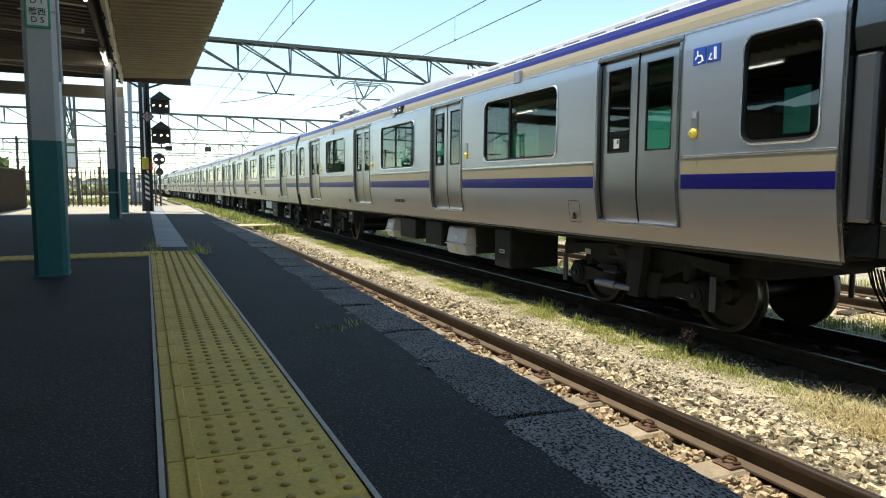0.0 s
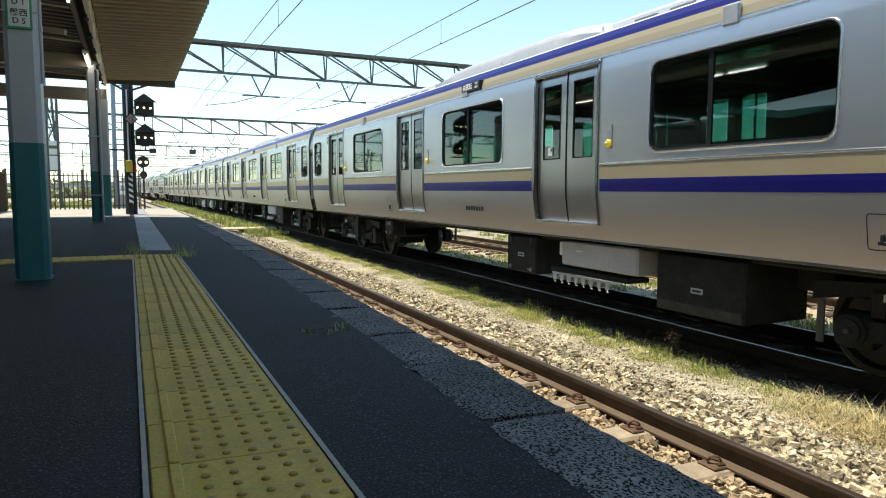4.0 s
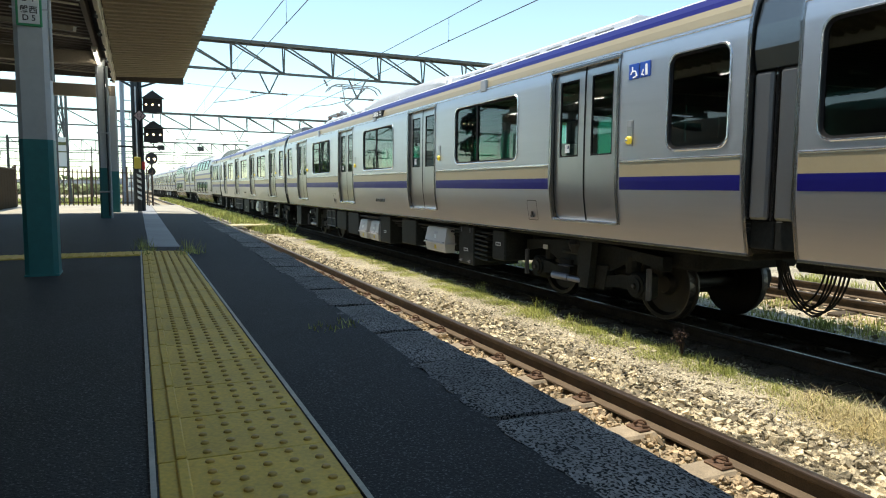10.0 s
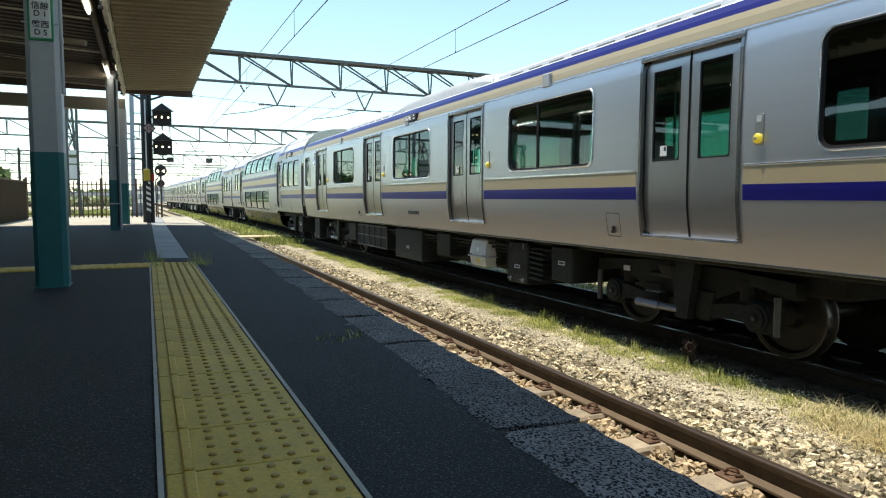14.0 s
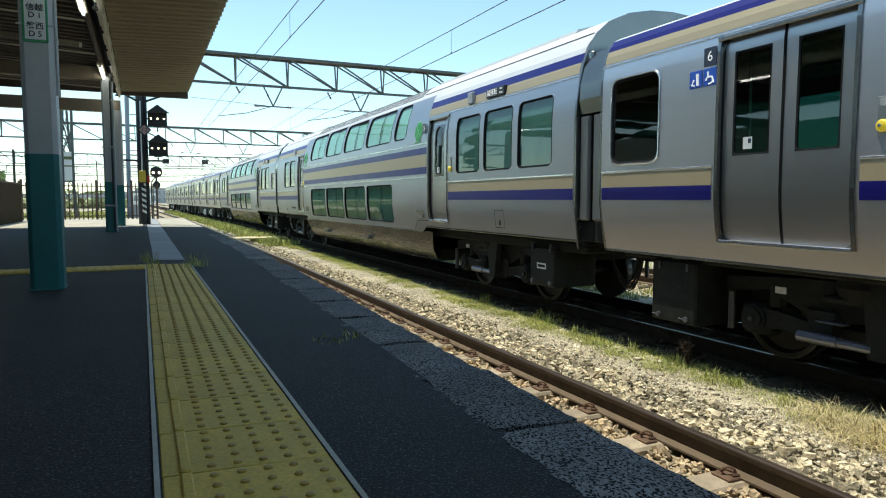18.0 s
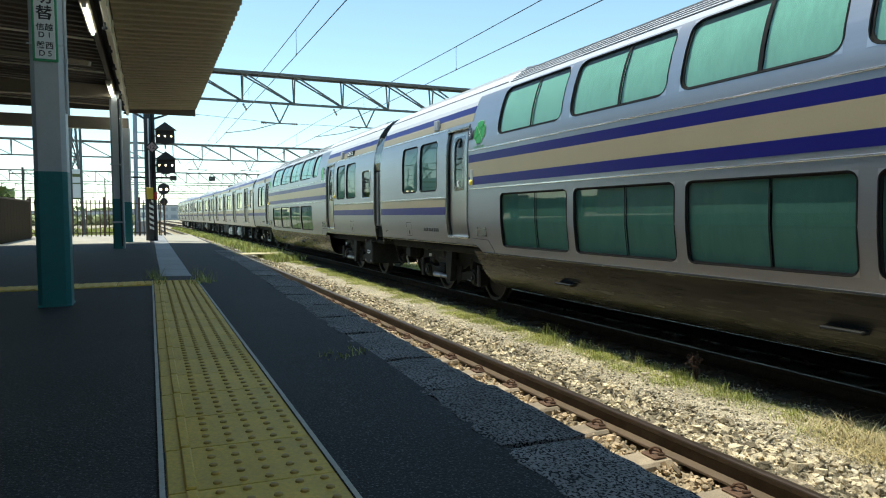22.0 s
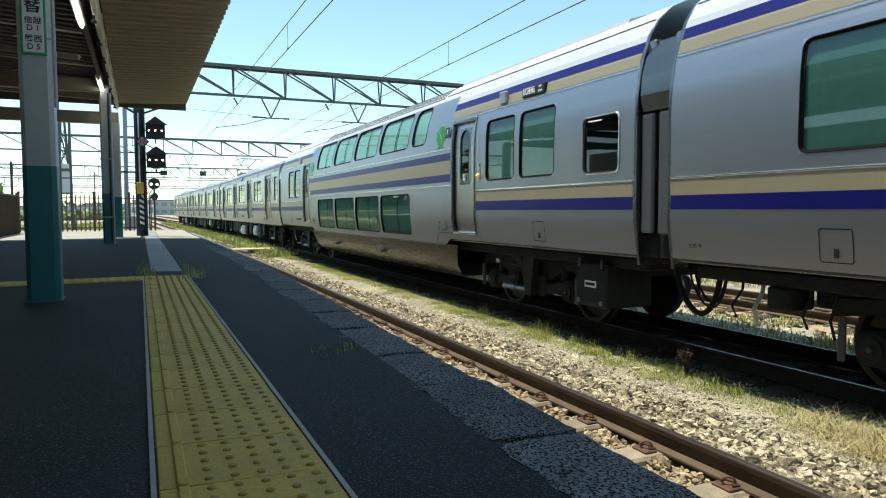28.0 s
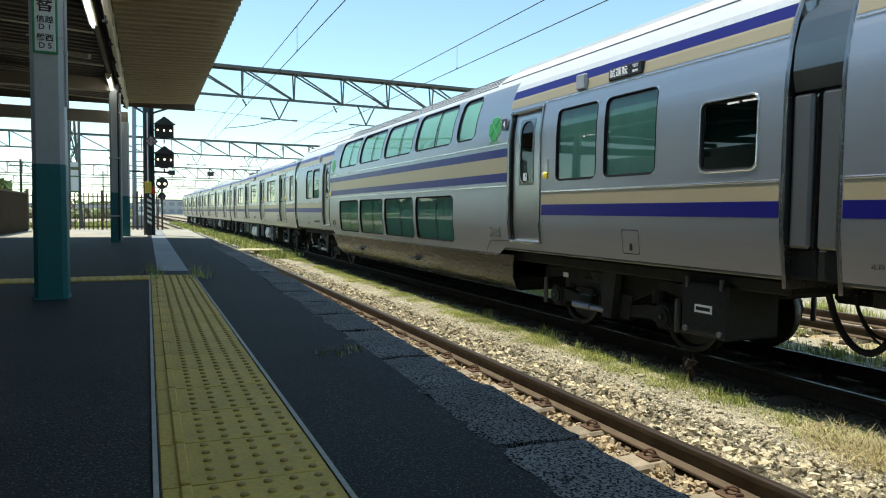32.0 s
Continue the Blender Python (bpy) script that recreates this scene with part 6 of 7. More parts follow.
    ac = Geo()
    sect = [(-0.98, 3.42), (-0.98, 3.60), (-0.90, 3.70), (-0.6, 3.82), (-0.25, 3.87), (0.25, 3.87), (0.6, 3.82), (0.90, 3.70), (0.98, 3.60), (0.98, 3.42)]
    steps = ((-2.6, 0.30), (-2.45, 0.55), (-2.1, 0.82), (-1.6, 0.95), (-1.0, 1.0), (0.9, 1.0), (1.5, 0.95), (2.0, 0.82), (2.3, 0.55), (2.4, 0.30))
    for u, k in steps:
        ac.v += [(x, u, 3.42 + (z - 3.42) * k) for x, z in sect]
    n = len(sect)
    ac.f = [(i * n + j, i * n + (j + 1) % n, (i + 1) * n + (j + 1) % n, (i + 1) * n + j) for i in range(len(steps) - 1) for j in range(n)] + [tuple(range(n)), tuple(range(len(ac.v) - 1, len(ac.v) - n - 1, -1))]
    a = part("air_conditioner", ac, ROOF_G, car, "grey domed roof air conditioner", smooth=True)
    for u in (-2.55, -0.1, 2.35):
        part("seam_strip", Geo().cbox(-0.992, -0.97, u - 0.015, u + 0.015, 3.44, 3.56, 0.004), ROOF_W, a)
    for u0, u1 in ((2.45, 6.3), (-7.6, -2.7)):
        duct = part("roof_duct", Geo().prism([(-0.96, 3.42), (-0.95, 3.56), (-0.84, 3.62), (0.84, 3.62), (0.95, 3.56), (0.96, 3.42)], u0, u1), ROOF_W, car, "pale louvred roof cover")
        k = u0 + 0.3
        while k < u1 - 0.6:
            part("louvre_slot", Geo().box(-0.962, -0.95, k, k + 0.36, 3.500, 3.522), ROOF_DK, duct)
            k += 0.55
    return car


def green_car(variant):
    car = thing("double_deck_car", Matrix(), "double-deck stainless train car with curved green upper windows", "train car", "double-deck cars")
    doors = [-5.60, 5.66]
    dw, dz = 0.80, (1.18, 2.985)
    up = [(-3.12, -1.40), (-1.20, 0.48), (0.68, 2.36), (2.56, 4.24)]
    lo = [(-3.24, -1.52), (-1.36, 0.36), (0.52, 2.24), (2.40, 4.12)]
    e1 = [(-7.22, -6.40, 2.0, 2.9), (-8.22, -7.38, 2.0, 2.9)] + ([(-9.24, -8.40, 2.0, 2.9)] if variant == 0 else [(-9.48, -8.84, 1.98, 2.62)])
    e2 = [(6.53, 7.35, 2.0, 2.9), (7.51, 8.32, 2.0, 2.9)]
    flat = e1 + e2 + [(a, b, 1.07, 1.865) for a, b in lo]
    curved = [(a, b, 2.77, 3.47) for a, b in up] + [(-4.02, -3.33, 2.77, 3.47)]
    common(car, PROF_G, flat + curved, doors, 1, dw, dz)
    for sgn in (-1, 1):
        near = sgn == -1
        for w in flat:
            mid = [(w[1] - 0.55 * (w[1] - w[0]), 0.018)] if w[2] < 1.5 else None
            small = w[3] < 2.7 and w[2] > 1.5
            window(car, sgn, *w, PANE_DK if small else PANE_GREEN, 0.07, mid, curved=True, lip=STEEL_BRIGHT if small else RUBBER, prof=PROF_G, full=near, gask=0.009, lw=0.022 if small else 0.010)
        for w in curved:
            mid = [(w[1] - 0.55 * (w[1] - w[0]), 0.045)] if w[1] - w[0] > 1 else None
            window(car, sgn, *w, PANE_UP, 0.12, mid, lip=RUBBER, prof=PROF_G, full=near, curved=True, gask=0.010, lw=0.012)
        for u in doors:
            door(car, sgn, u, dw, *dz, 1, prof=PROF_G, full=near, gl=(0.19, 1.98, 2.88))
        cuts = [(u - dw / 2 - 0.07, u + dw / 2 + 0.07) for u in doors]
        mid_seg = [(doors[0] + dw / 2 + 0.07, doors[1] - dw / 2 - 0.07)]
        end_seg = [(-HALF + 0.03, doors[0] - dw / 2 - 0.07), (doors[1] + dw / 2 + 0.07, HALF - 0.03)]
        stripes(car, sgn, mid_seg, PROF_G, [("blue_stripe", BLUE, 2.40, 2.525), ("cream_stripe", CREAM, 2.165, 2.40), ("blue_stripe", BLUE, 2.035, 2.165)])
        stripes(car, sgn, end_seg, PROF_G, [("cream_stripe", CREAM, 1.69, 1.845), ("blue_stripe", BLUE, 1.55, 1.69)])
        top_seg = [(-HALF + 0.03, doors[0] + dw / 2 + 0.10), (doors[1] - dw / 2 - 0.10, HALF - 0.03)]
        stripes(car, sgn, top_seg, PROF_G, [("cream_stripe", CREAM, 3.085, 3.225), ("blue_stripe", BLUE, 3.225, 3.345)])
        stripes(car, sgn, top_seg, PROF_G, [("shoulder_panel", ROOF_W, 3.345, 3.50)])
        rib(car, sgn, mid_seg, 1.975, PROF_G)
        rib(car, sgn, mid_seg, 2.60, PROF_G)
        rib(car, sgn, end_seg, 1.862, PROF_G)
        rib(car, sgn, end_seg, 3.06, PROF_G)
        # the deep skirt between the bogies
        sk = Geo()
        pr = [(1.40, 0.955), (1.36, 0.80), (1.30, 0.60), (1.17, 0.42), (1.00, 0.36)]
        us = [-5.25, -5.05, -4.85, 4.75, 4.95, 5.15]
        for i, u in enumerate(us):
            for j, (x, z) in enumerate(pr):
                sk.v.append((sgn * x, u + (j * 0.10 if i < 3 else -j * 0.10), z))
        m = len(pr)
        sk.f = [(i * m + j, (i + 1) * m + j, (i + 1) * m + j + 1, i * m + j + 1) for i in range(len(us) - 1) for j in range(m - 1)]
        part("skirt", sk, SKIRT, car, "dull dirty steel skirt between the bogies", smooth=True)
        for u in (-1.2, 2.6):
            a, b = sorted((sgn * 1.27, sgn * 1.40))
            part("step_plate", Geo().cbox(a, b, u - 0.18, u + 0.18, 0.615, 0.65, 0.01), SKIRT, car)
        if near:
            for u in (doors[0] - 0.57, doors[1] - 0.58):
                door_lamp(car, u)
            for u, zc in ((-4.70, 2.85), (4.84, 2.87)):
                petal = [(0.0, 0.07), (0.50, 0.57), (0.60, 0.72), (0.58, 0.86), (0.46, 1.0), (0.0, 1.03), (-0.46, 1.0), (-0.58, 0.86), (-0.60, 0.72), (-0.50, 0.57)]
                turns = ((1, 0, 0, 1), (0, 1, -1, 0), (-1, 0, 0, -1), (0, -1, 1, 0))
                cl = part("clover_mark", Geo(), CLOVER_L, car, "green four-leaf clover emblem")
                back = Geo()
                for a, b, c, d in turns:
                    pts = [(u + (a * p * 1.1 + b * q * 1.06) * 0.172, zc + (c * p * 1.1 + d * q * 1.06) * 0.172) for p, q in petal[1:]] + [(u, zc)]
                    back.add([(-(side_x(z, PROF_G) + 0.006), v, z) for v, z in pts], [tuple(range(len(pts)))])
                part("leaf_outline", back, CLOVER_L, cl)
                for a, b, c, d in turns:
                    pts = [(u + (a * p + b * q) * 0.172, zc + (c * p + d * q) * 0.172) for p, q in petal]
                    part("leaf", Geo().add([(-(side_x(z, PROF_G) + 0.010), v, z) for v, z in pts], [tuple(range(len(pts)))]), CLOVER, cl)
                letters("lettering", "GREEN CAR", 0.062, CLOVER, cl, pose(-(side_x(2.635, PROF_G) + 0.004), u, 2.635, 90, 0, -90), 0.0005)
            for s in (-1, 1):
                g_ = Geo()
                line = [(s * 5.14, 1.165), (s * 4.58, 1.15), (s * 4.42, 0.985), (s * 4.42, 0.93)]
                g_.tube([(-(side_x(z, PROF_G) + 0.0005), v, z) for v, z in line], 0.004, 4)
                part("panel_seam", g_, GEAR, car)
            for u in (-4.76, 4.77):
                x = side_x(1.285, PROF_G)
                vp = part("vent_plate", Geo().cbox(-x - 0.006, -x + 0.012, u - 0.165, u + 0.165, 1.205, 1.365, 0.004), STEEL_END, car, "screwed steel cover plate")
                for du in (-0.14, 0.14):
                    for z in (1.228, 1.342):
                        part("screw", Geo().cyl((-x - 0.012, u + du, z), (-x, u + du, z), 0.012, 8), GEAR, vp)
            letters("lettering", "定員 90", 0.055, LETTER, car, pose(-side_x(1.2, PROF_G) - 0.002, 9.42, 1.2, 90, 0, -90), 0.0005, "small black capacity lettering")
            dsp = part("destination_display", Geo().cbox(-1.425, -1.36, -7.92, -7.36, 3.10, 3.235, 0.008), LETTER, car, "black destination display")
            letters("lettering", "試運転", 0.105, LETTER_W, dsp, pose(-1.4265, -7.54, 3.168, 90, 0, -90), 0.001)
            letters("lettering", "TEST", 0.042, LETTER_W, dsp, pose(-1.4265, -7.82, 3.195, 90, 0, -90), 0.001)
            letters("lettering", "RUN", 0.042, LETTER_W, dsp, pose(-1.4265, -7.82, 3.14, 90, 0, -90), 0.001)
            part("speaker_cover", Geo().cbox(-1.44, -1.38, -6.92, -6.74, 3.10, 3.28, 0.012), ROOF_G, car)
            part("speaker_cover", Geo().cbox(-1.44, -1.38, 6.55, 6.73, 3.10, 3.28, 0.012), ROOF_G, car)
            for u in (-7.85, 8.0):
                hatch = Geo()
                ring_band(hatch, -1, rounded(u - 0.14, u + 0.14, 1.13, 1.40, 0.025), rounded(u - 0.132, u + 0.132, 1.138, 1.392, 0.02), 0.0025, 0.0025, PROF_G)
                part("hatch_outline", hatch, GEAR, car)
                part("hatch_latch", Geo().cbox(-1.452, -1.43, u - 0.02, u + 0.02, 1.17, 1.25, 0.004), LETTER, car)
            for k in range(9):
                part("number_bar", Geo().box(-1.456, -1.450, 7.21 - 0.082 * k - 0.052, 7.21 - 0.082 * k, 1.24, 1.318), LETTER, car)
            drawn = [(a, b, 2.72, 3.40, -0.045) for a, b in up + [(-4.02, -3.33)]] + [(a, b, 1.02, 1.91, -0.040) for a, b in lo] + [(w[0], w[1], 1.96, 2.94, -0.040) for w in e1[:3 if variant == 0 else 2] + e2]
            for a, b, za, zb, d in drawn:
                m_ = b - 0.55 * (b - a)
                for p, q in (((a - 0.02, m_ - 0.012), (m_ + 0.012, b + 0.02)) if b - a > 1 else ((a - 0.02, b + 0.02),)):
                    part("roller_blind", pane_face(-1, p, q, za, zb, d, PROF_G, 0, 6), BLIND, car, "drawn pale roller blind", smooth=True)
    if variant == 1:
        # added dark sheet stands in for the unlit room behind the small window
        part("blackout_blind", pane_face(-1, -9.52, -8.80, 1.94, 2.66, -0.045, PROF_G, 0, 6), BACKING_DK, car, "dark sheet added for the unlit room behind the small window")
    top = Geo()
    for sgn in (-1, 1):
        q = sheet(sgn, -HALF, HALF, 3.50, 3.97, (), 0.0, PROF_G)
        top.add(q.v, q.f)
    part("roof", top, ROOF_W, car, "pale painted roof", smooth=True)
    part("floor_slab", Geo().cbox(-1.36, 1.36, -HALF + 0.05, HALF - 0.05, 1.02, 1.10, 0.01), FLOOR_IN, car)
    part("upper_floor", Geo().cbox(-1.36, 1.36, -4.6, 4.6, 2.0, 2.6, 0.01), LINING, car)
    for k in range(9):
        u = -3.9 + 0.95 * k
        for x in (-1.02, 0.08):
            part("seat_back", Geo().cbox(x, x + 0.95, u, u + 0.12, 2.62, 3.30, 0.04), SEAT, car)
            part("seat_back", Geo().cbox(x, x + 0.95, u, u + 0.12, 1.12, 1.75, 0.04), SEAT, car)
    ends(car, PROF_G, 3.9)
    for u in (-6.9, 6.9):
        bogie(car, u)
    part("underframe", Geo().cbox(-1.2, 1.2, -HALF + 0.1, HALF - 0.1, 0.86, 1.0, 0.02), UNDER, car)
    part("belly", Geo().cbox(-1.0, 1.0, -4.6, 4.6, 0.34, 0.6, 0.05), UNDER, car)
    for u0, u1 in ((-8.9, -4.4), (4.4, 8.9)):
        part("roof_unit", Geo().prism([(-0.90, 3.78), (-0.84, 3.86), (-0.6, 3.93), (0.6, 3.93), (0.84, 3.86), (0.90, 3.78)], u0, u1), ROOF_G, car, "grey louvred roof unit")
    for z in (3.585, 3.625, 3.665, 3.705, 3.745, 3.785):
        x = side_x(z, PROF_G)
        part("roof_bead", Geo().cbox(-x - 0.012, -x + 0.02, -4.3, 4.3, z - 0.007, z + 0.007, 0.003), ROOF_DK, car, "dark raised roof bead")
    for u0, u1 in ((-HALF + 0.05, -4.4), (4.4, HALF - 0.05)):
        x = side_x(3.60, PROF_G)
        part("gutter_line", Geo().cbox(-x - 0.010, -x + 0.02, u0, u1, 3.594, 3.608, 0.003), ROOF_DK, car, "thin roof gutter line")
    for k, v in enumerate((8.2, 8.45, 8.95, 9.2)):
        part("brake_pipe", Geo().tube([(-1.12 + 0.03 * k, v, 0.96), (-1.14 + 0.03 * k, v, 0.78), (-1.13, v + 0.05, 0.62), (-1.08, v + 0.04, 0.46 + 0.05 * (k % 2))], 0.020 if k == 2 else 0.013, 8), ROOF_G if k == 2 else GEAR, car, "upright brake pipe", smooth=True)
    part("pipe_valve", Geo().cbox(-1.22, -0.9, 8.55, 8.80, 0.66, 0.86, 0.02), GEAR, car)
    for u in (-8.77,):
        gb = part("gear_box", Geo().cbox(-1.30, -0.6, u - 0.3, u + 0.3, 0.36, 0.90, 0.02), GEAR, car, "charcoal box with a white nameplate")
        part("label_plate", Geo().box(-1.306, -1.300, u - 0.11, u + 0.11, 0.60, 0.68), SIGN_W, gb)
        part("label_bar", Geo().box(-1.308, -1.305, u - 0.09, u + 0.09, 0.622, 0.658), GEAR, gb)
        for k in (-0.22, 0.22):
            part("bolt", Geo().cyl((-1.325, u + k, 0.42), (-1.30, u + k, 0.42), 0.030, 10), DAMPER_ROD, gb)
            part("strap", Geo().cbox(-1.315, -1.29, u + k - 0.018, u + k + 0.018, 0.84, 0.95, 0.004), DAMPER, gb)
    return car


def gear(car, kind):
    """Underfloor boxes; each kind of car carries its own."""
    def dark(u0, u1, z0, plate=False, bolts=False, x=-1.28, back=-0.4):
        b = part("gear_box", Geo().cbox(x, back, u0, u1, z0, 0.92, 0.02), GEAR, car, "charcoal underfloor equipment box")
        if plate:
            um = (u0 + u1) / 2
            part("label_plate", Geo().box(x - 0.005, x, um - 0.075, um + 0.075, z0 + 0.225, z0 + 0.28), ROOF_G, b)
            part("label_bar", Geo().box(x - 0.007, x - 0.003, um - 0.058, um + 0.058, z0 + 0.240, z0 + 0.265), LETTER, b)
        if bolts:
            for k in (u0 + 0.12, u1 - 0.12):
                part("bolt", Geo().cyl((x - 0.02, k, z0 + 0.06), (x, k, z0 + 0.06), 0.030, 10).cyl((x - 0.012, k, z0 + 0.06), (x - 0.012, k + 0.09, z0 + 0.062), 0.006, 5), DAMPER_ROD, b)
                part("strap", Geo().cbox(x - 0.014, x + 0.01, k - 0.012, k + 0.012, 0.82, 0.90, 0.003), DAMPER_ROD, b)

    def grid(u0, u1, z0):
        b = part("gear_box", Geo().cbox(-1.26, -0.4, u0, u1, z0, 0.92, 0.02), GEAR, car, "charcoal equipment box with framed panels")
        n = max(2, int((u1 - u0) / 0.45))
        f = Geo()
        for k in range(n + 1):
            u = u0 + (u1 - u0) * k / n
            f.cbox(-1.285, -1.26, u - 0.012, u + 0.012, z0 + 0.02, 0.90, 0.004)
        for z in (z0 + 0.02, (z0 + 0.92) / 2, 0.89):
            f.cbox(-1.285, -1.26, u0, u1, z - 0.012, z + 0.012, 0.004)
        part("panel_frame", f, DAMPER, b)

    def white(u0, u1, z0=0.32, top=0.775, code=False):
        """A pale breaker box: lid over a flange, a narrower tray below, hung from a bracket."""
        zf = z0 + 0.38 * (top - z0)
        um = (u0 + u1) / 2
        part("gear_box", Geo().cbox(-1.10, -0.4, u0 - 0.04, u1 + 0.04, z0 + 0.03, 0.92, 0.02), UNDER, car)
        part("hanger_bracket", Geo().cbox(-1.27, -1.10, u0 - 0.03, u1 + 0.03, top + 0.085, top + 0.097, 0.003), DAMPER, car)
        lid = Geo()
        lid.v = [(x, u, z) for z, i, x in ((zf, 0.0, -1.30), (zf + 0.03, 0.0, -1.305), (top - 0.03, 0.022, -1.262), (top, 0.04, -1.235)) for x, u in ((x, u0 + i), (x, u1 - i), (-1.08, u1 - i), (-1.08, u0 + i))]
        lid.f = [(4 * k + j, 4 * k + (j + 1) % 4, 4 * k + 4 + (j + 1) % 4, 4 * k + 4 + j) for k in range(3) for j in range(4)] + [(12, 13, 14, 15), (3, 2, 1, 0)]
        b = part("white_gear_box", lid, GEAR_W, car, "white underfloor breaker box with a clamped lid")
        tray = Geo()
        tray.v = [(x, u, z) for z, i, x in ((z0, 0.035, -1.262), (z0 + 0.02, 0.022, -1.280), (zf - 0.02, 0.004, -1.30)) for x, u in ((x, u0 + i), (x, u1 - i), (-1.08, u1 - i), (-1.08, u0 + i))]
        tray.f = [(4 * k + j, 4 * k + (j + 1) % 4, 4 * k + 4 + (j + 1) % 4, 4 * k + 4 + j) for k in range(2) for j in range(4)] + [(8, 9, 10, 11), (3, 2, 1, 0)]
        part("tray", tray, GEAR_W, b)
        part("flange", Geo().cbox(-1.325, -1.08, u0 - 0.03, u1 + 0.03, zf - 0.022, zf - 0.002, 0.005), ROOF_G, b)
        for u in (u0 + 0.05, u1 - 0.05):
            part("latch", Geo().cbox(-1.318, -1.30, u - 0.032, u + 0.032, zf + 0.002, zf + 0.020, 0.004), DAMPER, b)
        part("warning_label", Geo().box(-1.296, -1.286, um - 0.045, um + 0.035, z0 + 0.05, z0 + 0.125), YELLOW, b, "yellow warning label")
        part("label_plate", Geo().box(-1.296, -1.286, um - 0.04, um + 0.04, zf + 0.065, zf + 0.14), SIGN_W, b)
        part("nameplate", Geo().box(-1.282, -1.272, um - 0.08, um + 0.07, zf + 0.165, zf + 0.20), ROOF_G, b)
        if code:
            letters("lettering", "CB", 0.085, LETTER, b, pose(-1.305, um, zf + 0.04, 90, 0, -90), 0.0005)

    def coil(u0, u1):
        for k in range(6):
            z = 0.40 + 0.075 * k
            part("coil_pipe", Geo().tube([(-0.9, u0, z), (-1.25, u0, z), (-1.27, u1, z + 0.02), (-0.9, u1, z + 0.02)], 0.017, 6), GEAR, car)

    def pipes(u0, u1):
        p = Geo()
        for z, x in ((0.84, -1.22), (0.78, -1.16), (0.72, -1.1)):
            p.cyl((x, u0, z), (x, u1, z), 0.02, 6)
        part("pipe", p, GEAR, car)

    if kind.startswith("motor"):
        pipes(-5.2, 5.2)
    if kind.startswith("motor"):
        part("equipment_frame", Geo().cbox(-0.95, 0.95, -3.4, 5.0, 0.40, 0.92, 0.03), UNDER, car)
        dark(8.45, 9.08, 0.27, False, True)
        part("plug_box", Geo().cbox(-1.24, -0.9, 8.66, 8.84, 0.92, 1.0, 0.01), DAMPER, car)
    if kind == "motor_cb":
        white(1.31, 1.89), white(0.46, 1.06, code=True), dark(-0.30, 0.37, 0.32, True), dark(-1.78, -1.0, 0.40), white(-3.2, -2.3, 0.38, 0.84), dark(-4.28, -3.72, 0.27, True, True)
        coil(-4.70, -4.34), dark(2.0, 2.9, 0.36), dark(3.1, 4.0, 0.42), grid(4.15, 5.0, 0.44), dark(-5.3, -4.9, 0.45, True)
    elif kind == "motor_inv":
        grid(2.0, 4.25, 0.37), dark(-0.15, 1.40, 0.28, True), dark(-1.50, -0.90, 0.50), white(-2.92, -2.35, 0.44, 0.89), dark(-4.2, -3.6, 0.30, True, True)
        coil(-4.55, -4.25), dark(4.45, 5.1, 0.45), dark(-5.3, -4.8, 0.45, True)
    elif kind == "trailer":
        dark(3.85, 4.32, 0.60, True, True, back=-1.0), dark(-1.61, -0.84, 0.40, True, True), dark(-5.02, -3.9, 0.32, True)
        b = part("gear_box", Geo().cbox(-1.27, -0.4, -3.6, -2.18, 0.61, 0.92, 0.02), ROOF_G, car, "grey underfloor converter box")
        part("label_plate", Geo().box(-1.275, -1.27, -2.62, -2.50, 0.80, 0.815), SIGN_W, b)
        part("tap", Geo().cbox(-1.24, -1.16, -2.17, -2.09, 0.72, 0.90, 0.01), SIGN_W, car, "pale valve on a pipe")
        rack = part("cock_rail", Geo().cbox(-1.285, -1.265, -3.3, -2.0, 0.475, 0.50, 0.004), GEAR_W, car, "pale rail with drain cocks")
        for k in range(8):
            v = -2.07 - 0.15 * k
            part("drain_cock", Geo().prism([(-0.032, 0.475), (0.032, 0.475), (0.020, 0.40), (-0.020, 0.40)], -0.012, 0.012, pose(-1.285, v, 0, 0, 0, 90)).tube([(-1.285, v, 0.40), (-1.30, v - 0.02, 0.375), (-1.30, v - 0.05, 0.38)], 0.006, 5), GEAR_W, rack)
        part("rack_beam", Geo().cbox(-1.24, -0.9, -3.4, -1.9, 0.50, 0.56, 0.01), GEAR, car)
    else:
        dark(3.85, 4.32, 0.60, True, True, back=-1.0), white(-2.96, -2.17, 0.38, 0.86), dark(-4.45, -3.95, 0.32, True), dark(-1.9, -1.1, 0.46), white(0.7, 1.15, 0.45, 0.86), dark(-0.6, 0.3, 0.5)

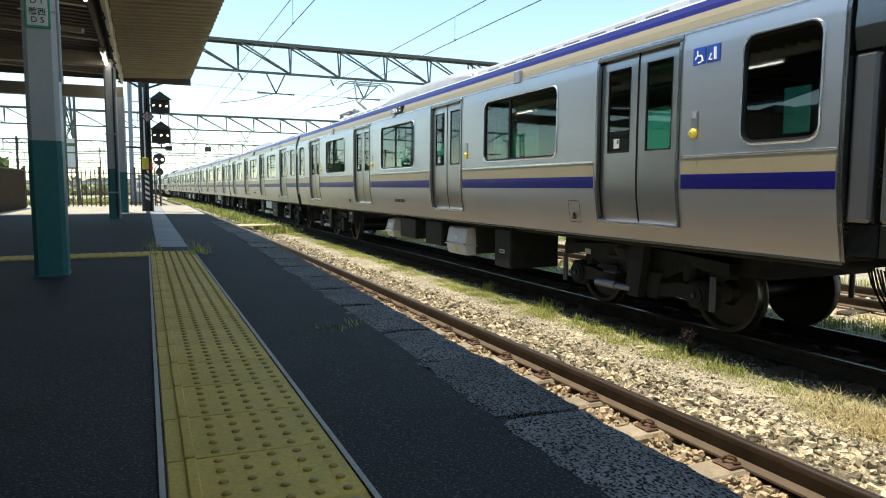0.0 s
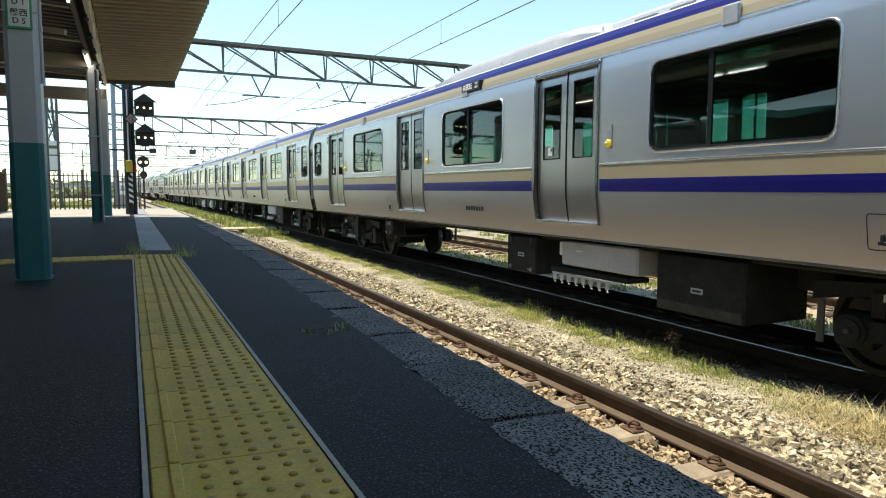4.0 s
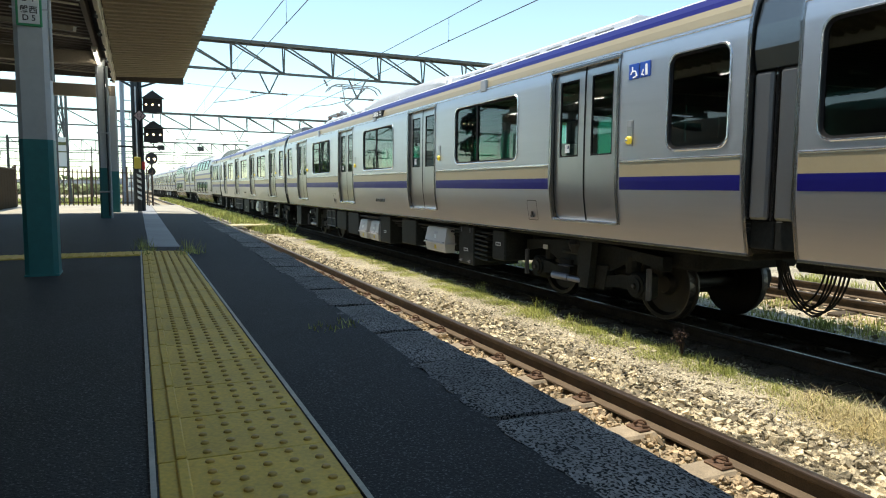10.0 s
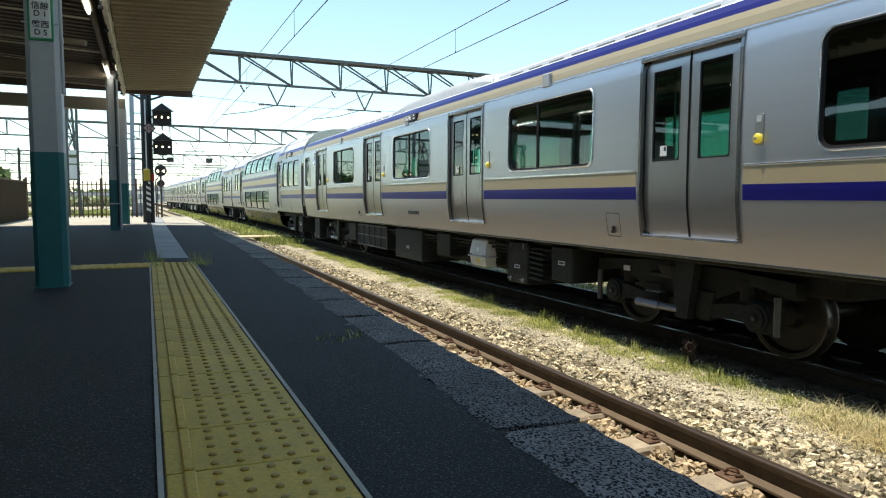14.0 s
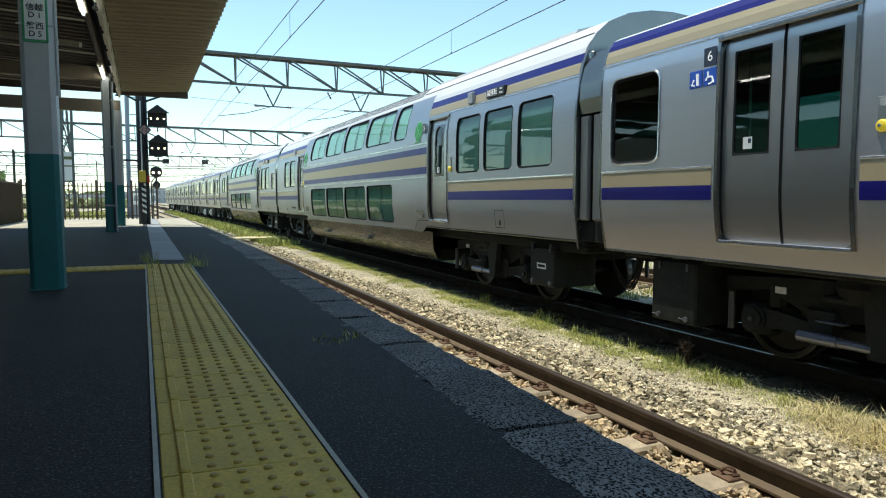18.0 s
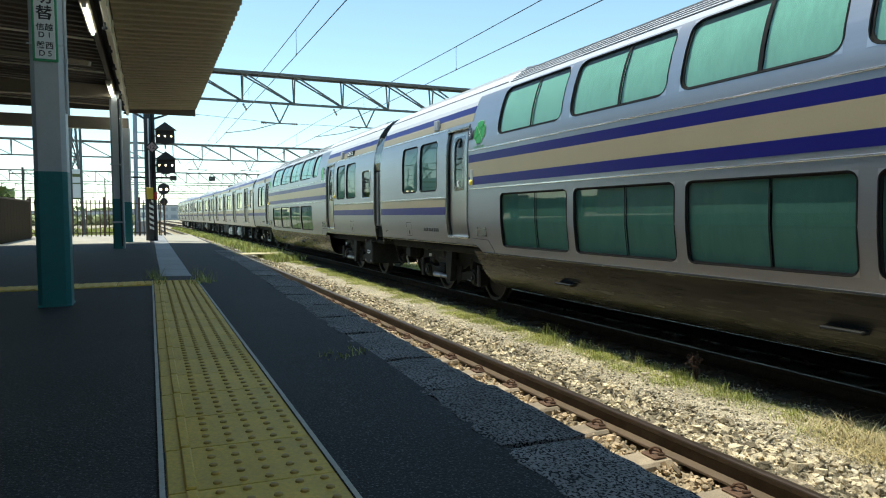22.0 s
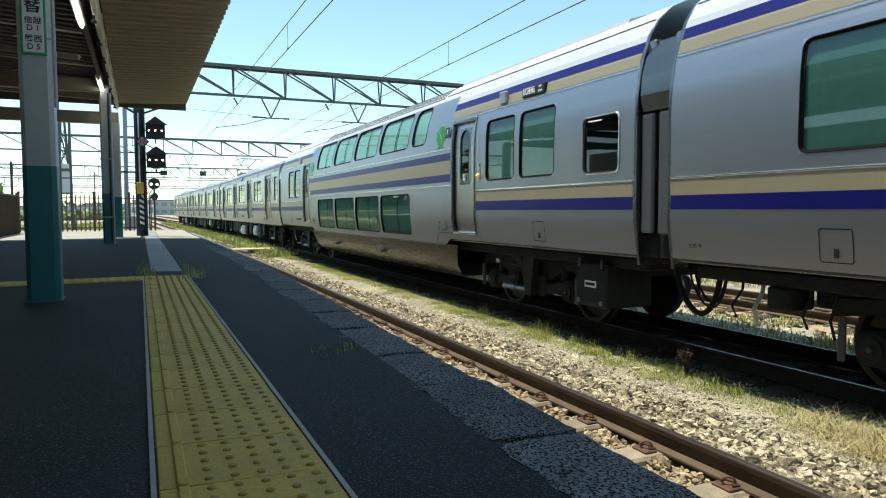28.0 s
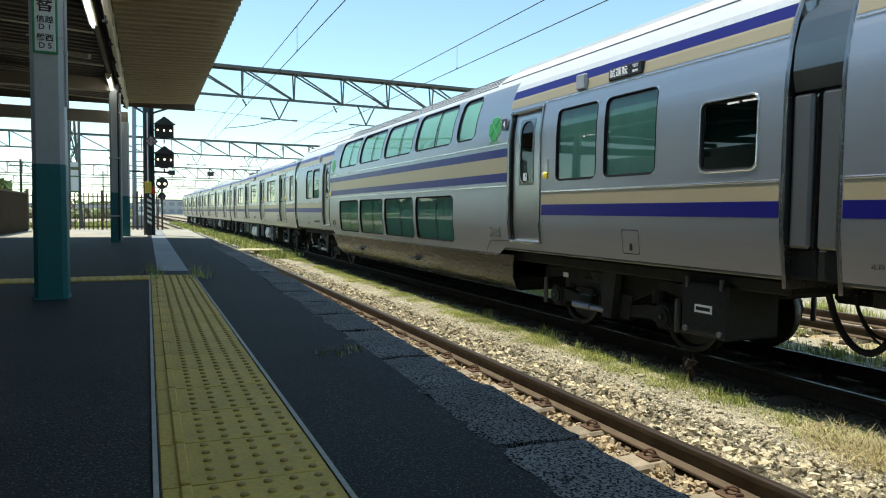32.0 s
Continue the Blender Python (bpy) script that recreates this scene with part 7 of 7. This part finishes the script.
def pantograph(car, u):
    """A raised single-arm pantograph on its insulated frame, with the roof gear beside it."""
    b = part("pantograph_base", Geo().cbox(-0.62, -0.54, u - 0.55, u + 0.55, 3.80, 3.85, 0.01).cbox(0.54, 0.62, u - 0.55, u + 0.55, 3.80, 3.85, 0.01).cbox(-0.6, 0.6, u - 0.45, u - 0.38, 3.80, 3.85, 0.01).cbox(-0.6, 0.6, u + 0.38, u + 0.45, 3.80, 3.85, 0.01), ROOF_DK, car, "raised steel pantograph on insulators")
    for sx in (-0.58, 0.58):
        for d in (-0.5, 0.5):
            part("insulator", Geo().lathe([(0.05, -0.14), (0.085, -0.10), (0.05, -0.06), (0.085, -0.02), (0.05, 0.02), (0.085, 0.06), (0.05, 0.10)], 10, pose(sx, u + d, 3.70, 0, 90, 0)), INSUL, b)
    part("lower_arm", Geo().bar((0, u - 0.42, 3.87), (0, u + 0.62, 4.26), 0.055), ROOF_DK, b)
    part("tie_rod", Geo().bar((0.10, u - 0.25, 3.87), (0.06, u + 0.68, 4.22), 0.022), ROOF_DK, b)
    for s in (-1, 1):
        part("upper_arm", Geo().bar((s * 0.04, u + 0.62, 4.26), (s * 0.36, u - 0.20, 4.66), 0.028), ROOF_DK, b)
        part("damper", Geo().cyl((s * 0.3, u - 0.38, 3.88), (s * 0.3, u + 0.05, 3.95), 0.035, 8), ROOF_G, b)
    part("head_bar", Geo().bar((-0.38, u - 0.20, 4.66), (0.38, u - 0.20, 4.66), 0.03), ROOF_DK, b)
    for d in (-0.38, -0.02):
        part("contact_strip", Geo().tube([(-0.86, u + d, 4.52), (-0.76, u + d, 4.66), (-0.58, u + d, 4.735), (0.58, u + d, 4.735), (0.76, u + d, 4.66), (0.86, u + d, 4.52)], 0.018, 6), ROOF_DK, b)
    for s in (-1, 1):
        part("head_link", Geo().bar((s * 0.42, u - 0.38, 4.72), (s * 0.42, u - 0.02, 4.72), 0.022), ROOF_DK, b)
    for x, d in ((-0.7, -1.25), (-0.35, -1.3), (0.4, -1.2)):
        part("arrester", Geo().lathe([(0.03, -0.02), (0.075, 0.02), (0.04, 0.06), (0.075, 0.10), (0.04, 0.14), (0.075, 0.18), (0.03, 0.26)], 10, pose(x, u + d, 3.56, 0, -90, 0)), ROOF_DK, b)
    part("roof_cable", Geo().tube([(-0.7, u - 1.25, 3.82), (-0.66, u - 0.95, 3.74), (-0.58, u - 0.55, 3.82)], 0.016, 6), GEAR, b)


def marks(car, number, prof, u=8.16, icons=((-8.30, 2.80), (-8.47, 2.80))):
    plate = part("number_plate", Geo().cbox(-1.482, -1.474, u - 0.075, u + 0.075, 2.79, 2.96, 0.003), BADGE, car, "navy car number plate")
    letters("lettering", str(number), 0.13, LETTER_W, plate, pose(-1.4835, u, 2.875, 90, 0, -90), 0.0005)
    if icons:
        for k, (uu, zi) in enumerate(icons):
            ic = part("access_icon", Geo().cbox(-1.482, -1.474, uu - 0.078, uu + 0.078, zi - 0.08, zi + 0.08, 0.003), ICON_BLUE, car, "blue accessibility pictogram")
            q = Geo()
            if k == 0:
                loop = [(uu + 0.042 * math.cos(2 * math.pi * i / 14), zi - 0.03 + 0.034 * math.sin(2 * math.pi * i / 14)) for i in range(12)]
                q.tube([(-1.484, a, b) for a, b in loop], 0.007, 5)
                q.tube([(-1.484, uu + 0.02, zi + 0.05), (-1.484, uu + 0.015, zi), (-1.484, uu - 0.03, zi), (-1.484, uu - 0.05, zi - 0.055)], 0.008, 5)
            else:
                q.tube([(-1.484, uu - 0.025, zi + 0.05), (-1.484, uu - 0.03, zi - 0.06)], 0.014, 5)
                q.tube([(-1.484, uu + 0.02, zi), (-1.484, uu + 0.045, zi - 0.05), (-1.484, uu + 0.01, zi - 0.055)], 0.010, 5)
            part("pictogram", q, LETTER_W, ic)


base = commuter_car()
CARS = {}
KINDS = {11: "other", 10: "other", 9: "trailer", 8: "trailer", 7: "motor_cb", 6: "motor_inv", 3: "motor_cb", 2: "motor_inv", 1: "other"}
order = [11, 10, 9, 8, 7, 6, 3, 2, 1]
for k in order:
    CARS[k] = base if k == order[-1] else copy_thing(base, Matrix())
for k in order:
    gear(CARS[k], KINDS[k])
    marks(CARS[k], k, PROF, icons=((8.16, 2.69), (8.33, 2.69)) if k == 6 else ((-8.30, 2.80), (-8.47, 2.80)))
for k, u in ((10, 6.9), (7, 6.7), (3, 6.9)):
    pantograph(CARS[k], u)
part("roof_cover", Geo().prism([(-0.8, 3.45), (-0.8, 3.70), (-0.7, 3.74), (0.7, 3.74), (0.8, 3.70), (0.8, 3.45)], -9.65, -8.0), ROOF_DK, CARS[6], "grey roof equipment cover")
CARS[5], CARS[4] = green_car(0), green_car(1)
marks(CARS[5], 5, PROF_G, -5.03, ())
marks(CARS[5], 5, PROF_G, 5.14, ())
marks(CARS[4], 4, PROF_G, -5.03, ())


def run_at(t):
    """Distance that the train has rolled."""
    for (a, sa), (b, sb) in zip(TRAIN, TRAIN[1:]):
        if t <= b:
            return sa + (sb - sa) * (t - a) / (b - a)
    return TRAIN[-1][1]


def motions():
    for k, car in CARS.items():
        y0 = 33.027 + 20 * (9 - k)
        rows = []
        for t, s in TRAIN:
            y = y0 - s
            bend = math.degrees(math.atan((track_dx(y + 7) - track_dx(y - 7)) / 14))
            rows.append((t, pose(MAIN_C + (track_dx(y + 7) + track_dx(y - 7)) / 2, y, RAIL, 0, 0, -bend)))
        walk(car, rows)
    # wheels roll without slipping
    times = [0.0]
    t, last = 0.0, 0.0
    while t < 30.9:
        t += 1 / FPS
        if run_at(t) - last > 0.5:
            times.append(round(t * FPS) / FPS)
            last = run_at(t)
    times.append(32.0)
    for car in CARS.values():
        for w in [c for c in car.children if c.name.startswith("wheelset")]:
            x, y, z = w.matrix_basis.translation
            walk(w, [(q, pose(x, y, z) @ Matrix.Rotation(run_at(q) / 0.425, 4, "X")) for q in times])


motions()
